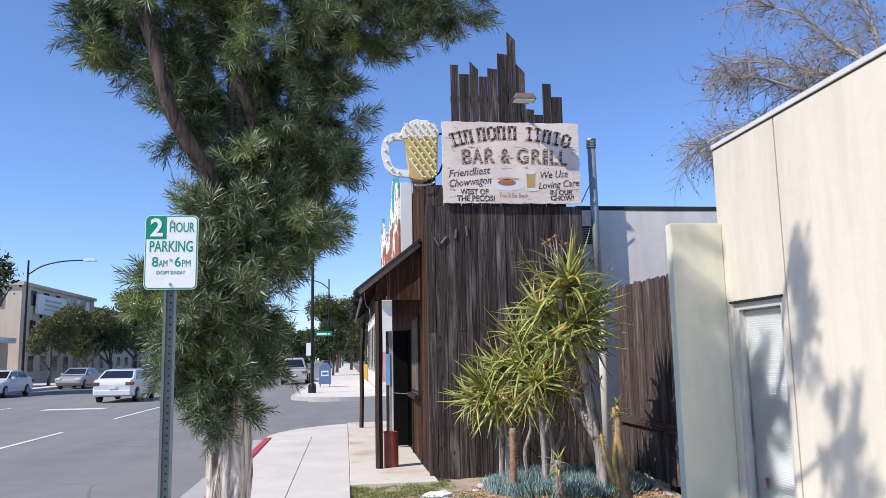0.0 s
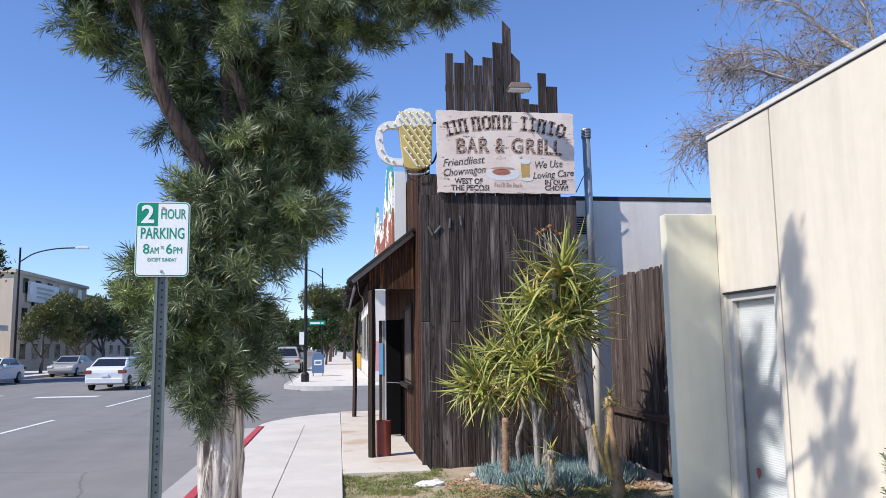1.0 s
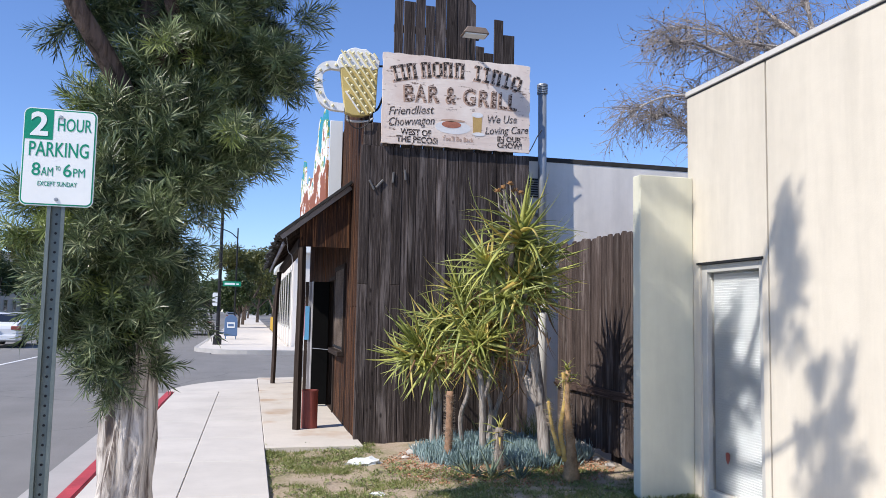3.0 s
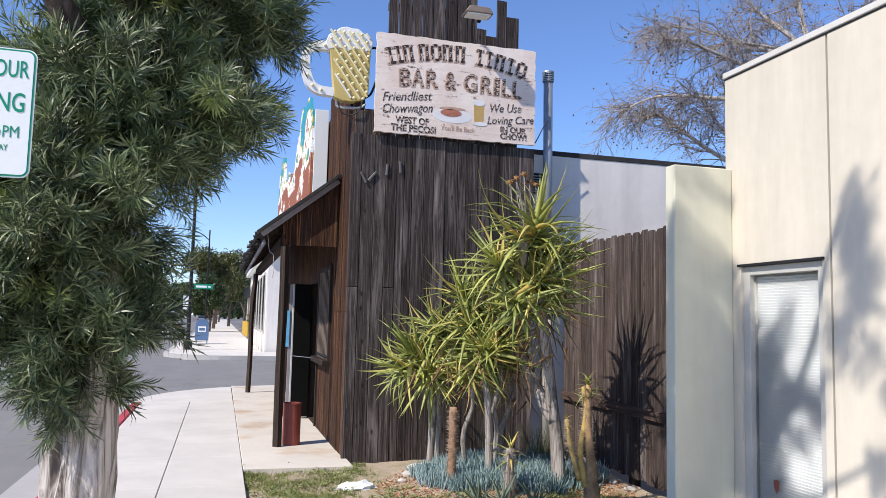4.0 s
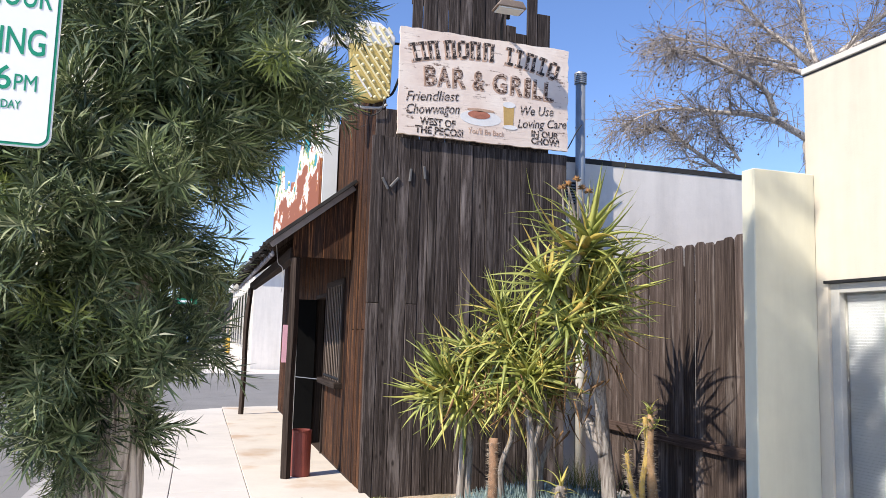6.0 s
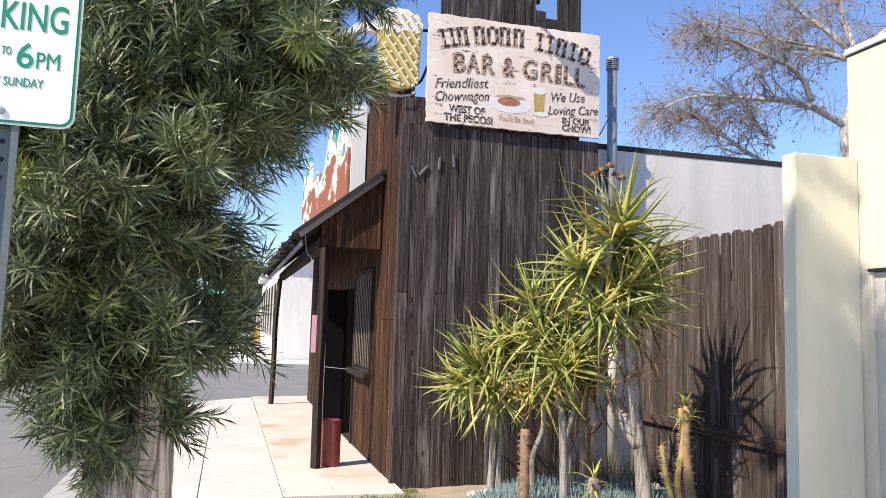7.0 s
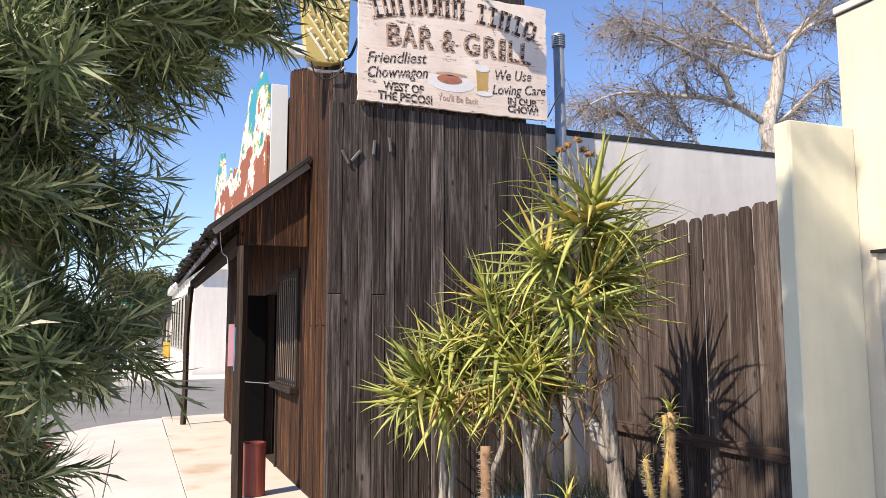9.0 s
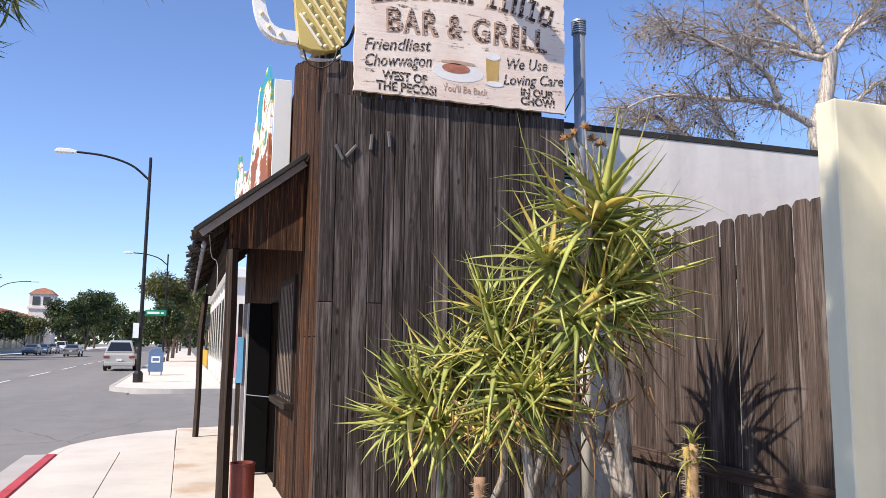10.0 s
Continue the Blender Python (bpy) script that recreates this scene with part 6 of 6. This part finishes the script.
for k, (x, y, h, w, m) in enumerate([(-1.0, 76, 5.5, 4, M_FARLEAF), (-0.8, 92, 9.0, 6.5, M_FARYEL), (1.0, 112, 10, 7.5, M_FARYEL), (3.5, 128, 10, 4, M_FARLEAF), (-0.8, 140, 8, 7, M_FARLEAF), (-0.5, 170, 9, 8, M_FARLEAF), (-5, 260, 12, 16, M_FARLEAF), (-14, 280, 12, 16, M_FARLEAF)]):
    leaf_tree(x, y, h, w, 80 + k, m, "street tree beyond the side street")

# ---- buildings in the distance ----
M_TAN = stucco("tan_stucco", (0.62, 0.52, 0.40))
M_TANDARK = stucco("tan_band", (0.58, 0.50, 0.40))
M_ROOFTILE = plain("red_roof_tiles", (0.34, 0.15, 0.09), 0.9, var=0.3)
wm, wnt, wb = mat("dark_window", 0.1, 0, 0.6)
wb.inputs["Base Color"].default_value = (0.03, 0.035, 0.04, 1)
M_WINDOW = wm
wm, wnt, wb = mat("car_glass", 0.06, 0, 0.6)
wb.inputs["Base Color"].default_value = (0.015, 0.017, 0.02, 1)
M_CARGLASS = wm


def facade_x(parent, x, y0, y1, z0, z1, n, face=1, w=1.4):
    """A row of windows in a wall that faces +x or -x."""
    for k in range(n):
        y = y0 + (y1 - y0) * (k + 0.5) / n
        o = part("window", box(x - 0.05, x + 0.06, y - w / 2, y + w / 2, z0, z1), M_TANDARK, parent)
        part("pane", box(x - 0.02 + 0.05 * face, x + 0.02 + 0.055 * face, y - w / 2 + 0.08, y + w / 2 - 0.08, z0 + 0.08, z1 - 0.08), M_WINDOW, o)


tan = thing("apartment_building", "three-storey tan stucco building behind street trees", "building", "buildings across the street")
part("wall", box(-48, -27, 69, 88, -0.2, 8.3), M_TAN, tan)
part("wall", box(-48, -29, 88, 122, -0.2, 7.8), M_TAN, tan)
part("roof", box(-48.2, -26.8, 68.8, 88.2, 8.3, 8.6), M_TANDARK, tan)
part("roof", box(-48.2, -28.8, 88.2, 122.2, 7.8, 8.15), M_TANDARK, tan)
for z in (0.9, 4.0, 6.6):
    facade_x(tan, -27, 70, 87, z, z + 1.5, 6)
    if z < 6:
        facade_x(tan, -29, 89, 121, z, z + 1.5, 9)
for k in range(5):
    o = part("window", box(-46 + k * 4, -44.4 + k * 4, 68.94, 69.06, 6.4, 7.9), M_TANDARK, tan)
    part("pane", box(-45.9 + k * 4, -44.5 + k * 4, 68.90, 68.99, 6.5, 7.8), M_WINDOW, o)
board = thing("rooftop_billboard", "white billboard with grey bars on the tan building", "billboard")
part("panel", box(-26.8, -26.6, 71.5, 78.5, 6.0, 7.75), M_SIGNWHITE, board)
for k in range(3):
    part("bar", box(-26.6, -26.56, 73.0, 77.0 - k * 0.5, 7.2 - k * 0.4, 7.38 - k * 0.4), M_FRAME, board)
part("strut", box(-27.05, -26.8, 73, 73.3, 5.7, 7.6), M_IRON, board)
part("strut", box(-27.05, -26.8, 77.4, 77.7, 5.7, 7.6), M_IRON, board)
low = thing("shop_building", "low grey shop with a pale flat roof and dark hedge", "building", "buildings across the street")
part("wall", box(-44, -25, 30, 62, -0.2, 3.2), M_TAN, low)
part("roof", box(-44.4, -24.6, 29.6, 62.4, 3.2, 3.6), M_SIGNWHITE, low)
for k in range(6):
    o = part("window", box(-25.05, -24.94, 32 + k * 5, 35.5 + k * 5, 0.4, 2.6), M_TANDARK, low)
    part("pane", box(-24.99, -24.90, 32.2 + k * 5, 35.3 + k * 5, 0.5, 2.5), M_WINDOW, o)
church = thing("church_tower", "pale church with a square belfry and red roof", "church")
part("wall", box(-57, -29.1, 172, 196, -0.2, 6.5), M_TAN, church)
part("roof", prism([(-15, 0), (15, 0), (0, 3.5)], 25, 0, None, pose(-43, 171.5, 6.5)), M_ROOFTILE, church)
part("tower", box(-29.1, -24.7, 174, 178.4, -0.2, 11.0), M_WHITE, church)
part("cornice", box(-29.4, -24.4, 173.7, 178.7, 8.1, 8.5), M_WHITE, church)
part("spire", lathe([(3.4, 0), (1.8, 1.0), (0.0, 1.4)], 4, None, pose(-26.9, 176.2, 11.0, 0, 0, 45)), M_ROOFTILE, church)
for k in range(2):
    part("belfry_opening", box(-28.5 + k * 1.9, -27.2 + k * 1.9, 173.9, 174.1, 8.8, 10.5), M_WINDOW, church)
row = thing("shop_row", "row of low far shops along the street", "building", "buildings across the street")
part("wall", box(-44, -25, 124, 168, -0.2, 4.6), M_TAN, row)
part("roof", box(-44.2, -24.8, 123.8, 168.2, 4.6, 5.0), M_ROOFTILE, row)
facade_x(row, -25, 125, 167, 0.6, 2.8, 10, 1, 2.6)

shop = thing("white_building", "white single-storey building with pilasters and tall windows", "building")
part("wall", box(1.9, 16, 36.2, 58, -0.2, 4.2), M_WHITE, shop)
part("roof", box(1.6, 16.3, 35.9, 58.3, 4.2, 4.6, 0.03), M_SIGNWHITE, shop)
for k in range(8):
    y = 36.5 + k * 2.75
    part("pilaster", box(1.86, 1.9, y, y + 0.45, -0.1, 4.2, 0.01), M_WHITE, shop)
    if k < 7:
        o = part("window", box(1.83, 1.93, y + 0.85, y + 2.3, 0.8, 3.5), M_FRAME, shop)
        part("pane", box(1.815, 1.84, y + 0.95, y + 2.2, 0.9, 3.4), M_WINDOW, o)
dark = thing("far_building", "dark low far building with a pale roof", "building")
part("wall", box(3.0, 14, 66, 100, -0.2, 3.6), M_TANDARK, dark)
part("roof", box(2.6, 14.4, 65.6, 100.4, 3.6, 4.6), M_IRON, dark)
hedge_bed = thing("hedge", "clipped yellow-green hedge by the far sidewalk", "hedge")
V = [(-0.5, 0, 0), (0, -0.28, 0), (0.5, 0, 0), (0, 0.28, 0)]
hp_ = np.stack([rs.uniform(2.0, 2.9, 900), rs.uniform(60, 65, 900), rs.uniform(0, 1.6, 900)], 1)
swarm("foliage", V, [(0, 1, 2, 3)], frames(rs.normal(size=(900, 3)), hp_, np.full(900, 0.28)), M_FARYEL, hedge_bed)
M_YELLOW = plain("yellow_paint", (0.55, 0.34, 0.05), 0.6, var=0.15)
for k in range(5):
    tagged(finish("bollard", rod((1.9, 59.5 + k * 2.4, 0), (1.9, 59.5 + k * 2.4, 1.1), 0.14, None, 12), M_YELLOW), "yellow painted steel bollard", "bollard", "yellow bollards")


# ---- street lamps, mailbox ----
def street_lamp(x, y, h, reach, label, turn=0.0):
    t = thing("street_lamp", label, "street lamp", "street lamps", at=(x, y, 0.0), rz=turn)
    part("base", lathe([(0.0, 0), (0.19, 0), (0.19, 0.35), (0.12, 0.45), (0.0, 0.45)], 12), M_IRON, t)
    part("pole", rod((0, 0, 0.4), (0, 0, h), 0.085, 0.06, 12), M_IRON, t)
    arm = spline([(0, 0, h - 0.95), (-reach * 0.25, 0, h - 0.38), (-reach * 0.6, 0, h - 0.08), (-reach, 0, h)], 5)
    part("arm", tube(arm, [0.045] * len(arm), 8), M_IRON, t)
    head = prism([(-0.42, 0.0), (0.36, 0.0), (0.40, 0.10), (0.1, 0.17), (-0.3, 0.16), (-0.42, 0.08)], 0.28, 0.02, None, pose(-reach - 0.25, -0.14, h - 0.08))
    part("head", head, M_SIGNWHITE, t, "pale cobra lamp head")
    return t


street_lamp(-1.34, 37.5, 9.15, 2.9, "black street lamp with a long curved arm at the corner")
street_lamp(-1.34, 74, 9.15, 2.9, "black street lamp farther down the street")
street_lamp(-20.5, 53.3, 8.4, 3.6, "black street lamp across the street", 180)
street_lamp(-20.5, 105, 8.6, 3.6, "black street lamp across the street", 180)
name_sign = thing("street_name_sign", "green street-name sign with plain white bars on the lamp pole", "street sign")
part("blade", box(-1.20, -0.40, 37.36, 37.39, 2.66, 2.88, 0.005), M_SIGNGREEN, name_sign)
part("bar", box(-1.12, -0.66, 37.352, 37.359, 2.72, 2.81), M_SIGNWHITE, name_sign)
part("bar", box(-0.61, -0.49, 37.352, 37.359, 2.73, 2.79), M_SIGNWHITE, name_sign)
part("clamp", box(-1.26, -1.18, 37.36, 37.42, 2.70, 2.80), M_IRON, name_sign)
signal = thing("signal_box", "small white notice on the lamp pole", "sign")
part("plate", box(-1.62, -1.40, 37.34, 37.36, 1.75, 2.35), M_SIGNWHITE, signal)
part("strap", box(-1.46, -1.30, 37.36, 37.40, 2.0, 2.04), M_IRON, signal)

M_MAIL = plain("mailbox_blue", (0.10, 0.17, 0.30), 0.45, var=0.15)
mail = thing("mailbox", "blue steel collection mailbox on the far corner", "mailbox", at=(-0.93, 44.5, 0.0))
prof = [(-0.34, 0.18)] + [(0.34, 0.18)] + [(0.34 * math.cos(a * math.pi / 12), 1.02 + 0.30 * math.sin(a * math.pi / 12)) for a in range(13)]
part("body", prism(prof, 0.62, 0.015), M_MAIL, mail)
part("label_plate", box(-0.20, 0.20, -0.012, -0.002, 0.62, 0.92), M_SIGNWHITE, mail)
part("label_mark", box(-0.15, 0.15, -0.018, -0.012, 0.70, 0.84), M_MAIL, mail)
for xx in (-0.29, 0.25):
    for yy in (0.04, 0.54):
        part("leg", box(xx, xx + 0.04, yy, yy + 0.04, 0.0, 0.19), M_MAIL, mail)


# ---- cars ----
def car(x, y, turn, coat, label, suv=False, name="car"):
    """A parked car, nose along its own +y."""
    t = thing(name, label, "car", "cars on the street", at=(x, y, -0.15), rz=turn)
    L, W = (4.85, 1.92) if suv else (4.65, 1.80)
    if suv:
        side_ = [(-2.42, 0.42), (-2.42, 1.02), (-2.30, 1.10), (0.85, 1.10), (2.05, 1.02), (2.38, 0.88), (2.42, 0.45), (2.2, 0.30), (-2.25, 0.30)]
        cab = [(-2.30, 1.09), (-2.12, 1.80), (-1.9, 1.86), (0.2, 1.84), (1.00, 1.09)]
    else:
        side_ = [(-2.32, 0.40), (-2.34, 0.85), (-2.20, 1.02), (-1.5, 1.00), (0.9, 0.95), (1.9, 0.82), (2.28, 0.66), (2.32, 0.40), (2.1, 0.24), (-2.1, 0.26)]
        cab = [(-1.95, 0.99), (-1.15, 1.40), (-0.3, 1.46), (0.25, 1.42), (1.20, 0.94)]
    b = prism([(p, z) for p, z in side_], W, 0.06, None, Matrix.Translation((W / 2, 0, 0)) @ Matrix.Rotation(radians(90), 4, "Z"))
    for v_ in b.verts:
        v_.co.x *= 1 - 0.10 * max(0, (abs(v_.co.y) - 1.4)) - 0.08 * max(0, v_.co.z - 0.7)
    part("body", b, coat, t)
    b = prism(cab, W - 0.16, 0.05, None, Matrix.Translation((W / 2 - 0.08, 0, 0)) @ Matrix.Rotation(radians(90), 4, "Z"))
    for v_ in b.verts:
        v_.co.x *= 1 - 0.32 * (v_.co.z - 0.95)
    part("cabin", b, coat, t)

    def half(z):
        return (W / 2 - 0.08) * (1 - 0.32 * (z - 0.95))

    for (ya, za), (yb, zb), nm in ((cab[0], cab[1], "rear_window"), (cab[-1], cab[-2], "windscreen")):
        g = bmesh.new()
        out = Vector((0, (zb - za), -(yb - ya))).normalized() * 0.014
        if out.z < 0:
            out = -out
        row = []
        for f_, inset in ((0.16, 0.10), (0.90, 0.13)):
            yy, zz = ya + (yb - ya) * f_, za + (zb - za) * f_
            row += [(-half(zz) + inset, yy, zz), (half(zz) - inset, yy, zz)]
        near = [g.verts.new(Vector(row[k]) + out) for k in (0, 1, 3, 2)]
        deep = [g.verts.new(Vector(row[k]) - out) for k in (0, 1, 3, 2)]
        g.faces.new(near)
        g.faces.new(deep[::-1])
        for k in range(4):
            g.faces.new((near[k], near[(k + 1) % 4], deep[(k + 1) % 4], deep[k]))
        part(nm, g, M_CARGLASS, t, "dark glass")
    zb_, zt_ = cab[0][1] + 0.05, max(z for p, z in cab) - 0.09
    back, fore = cab[0][0], cab[-1][0]
    for sx_ in (-1, 1):
        for ya, yb, ta, tb in ((back + 0.42, -0.28, back + 0.80, -0.28), (-0.20, fore - 0.22, -0.20, fore - 0.80)):
            g = bmesh.new()
            ring = [(ya, zb_), (yb, zb_), (tb, zt_), (ta, zt_)]
            near = [g.verts.new((sx_ * (half(z) + 0.012), p, z)) for p, z in ring]
            deep = [g.verts.new((sx_ * (half(z) - 0.03), p, z)) for p, z in ring]
            g.faces.new(near)
            g.faces.new(deep[::-1])
            for k in range(4):
                g.faces.new((near[k], near[(k + 1) % 4], deep[(k + 1) % 4], deep[k]))
            part("side_window", g, M_CARGLASS, t, "dark glass")
    for sx_ in (-1, 1):
        for yy in (-1.42, 1.40):
            r = 0.37 if suv else 0.33
            wv = part("wheel", lathe([(0.0, -0.11), (r * 0.7, -0.11), (r, -0.08), (r, 0.08), (r * 0.7, 0.11), (0.0, 0.11)], 20, None, pose(sx_ * (W / 2 - 0.12), yy, r, 0, 90, 0)), M_BLACK, t, "black tyre")
            part("rim", lathe([(0.0, -0.115), (r * 0.62, -0.115), (r * 0.62, 0.115), (0.0, 0.115)], 14, None, pose(sx_ * (W / 2 - 0.115), yy, r, 0, 90, 0)), M_STEEL, wv)
        zl = 0.85 if suv else 0.82
        part("tail_light", box(sx_ * 0.72 - 0.17, sx_ * 0.72 + 0.17, -L / 2 - 0.03, -L / 2 + 0.16, zl - 0.07, zl + 0.08, 0.02), M_RUST, t, "red tail light")
        part("headlight", box(sx_ * 0.66 - 0.18, sx_ * 0.66 + 0.18, L / 2 - 0.22, L / 2 - 0.02, 0.62, 0.76, 0.02), M_SIGNWHITE, t, "clear headlight")
        part("mirror", box(sx_ * (W / 2 + 0.02) - 0.09, sx_ * (W / 2 + 0.02) + 0.09, 0.62, 0.78, 0.95, 1.10, 0.02), coat, t)
    part("bumper", box(-W / 2 + 0.12, W / 2 - 0.12, -L / 2 - 0.05, -L / 2 + 0.1, 0.32, 0.55, 0.03), coat, t)
    part("number_plate", box(-0.16, 0.16, -L / 2 - 0.062, -L / 2 - 0.03, 0.62, 0.74), M_SIGNWHITE, t)
    return t


def paint(name, col):
    m, nt, b = mat(name, 0.3, 0.1, 0.5)
    b.inputs["Base Color"].default_value = (*col, 1)
    b.inputs["Coat Weight"].default_value = 0.6
    return m


P_WHITE, P_SILVER, P_GREY, P_BLUE = paint("car_white", (0.75, 0.76, 0.77)), paint("car_silver", (0.42, 0.42, 0.40)), paint("car_grey", (0.18, 0.19, 0.20)), paint("car_blue", (0.10, 0.16, 0.24))
car(-9.9, 38.0, 0, P_WHITE, "white saloon car driving away on the street")
car(-3.35, 57.5, 0, P_SILVER, "silver-gold sport utility car parked at the kerb", True)
car(-18.6, 58.3, 180, P_SILVER, "silver hatchback parked across the street")
car(-18.6, 45.6, 180, P_WHITE, "white car parked across the street")
car(-12.4, 108, 0, P_GREY, "grey saloon car far down the street")
car(-18.6, 118, 180, P_GREY, "grey car parked far across the street")
car(-18.6, 126, 180, P_BLUE, "blue car parked far across the street")
car(-18.6, 134, 180, P_SILVER, "silver car parked far across the street")
car(-18.6, 143, 180, P_WHITE, "white car parked far across the street", True)
car(-3.35, 150, 0, P_GREY, "dark car parked far along the kerb")

# far woods that close the street
q = np.random.RandomState(77)
P = []
for k in range(70):
    x = q.uniform(-170, 130)
    y = 330 + q.uniform(0, 60) if -40 < x < 20 else q.uniform(215, 380)
    r, hh = q.uniform(5, 9), q.uniform(7, 13)
    n = 150
    u = q.normal(size=(n, 3))
    u /= np.linalg.norm(u, axis=1, keepdims=True)
    P.append(np.array([x, y, hh * 0.5]) + u * np.array([r, r, hh * 0.5]) * (0.6 + 0.4 * q.rand(n, 1)))
P = np.concatenate(P)
tagged(swarm("far_woods", [(-1, 0, 0), (0, -0.6, 0.1), (1, 0, 0), (0, 0.6, 0.1)], [(0, 1, 2, 3)], frames(q.normal(size=(len(P), 3)), P, 0.8 + 0.8 * q.rand(len(P))), M_FARLEAF),
       "dark green far trees along the end of the street", "trees", kind="stuff")
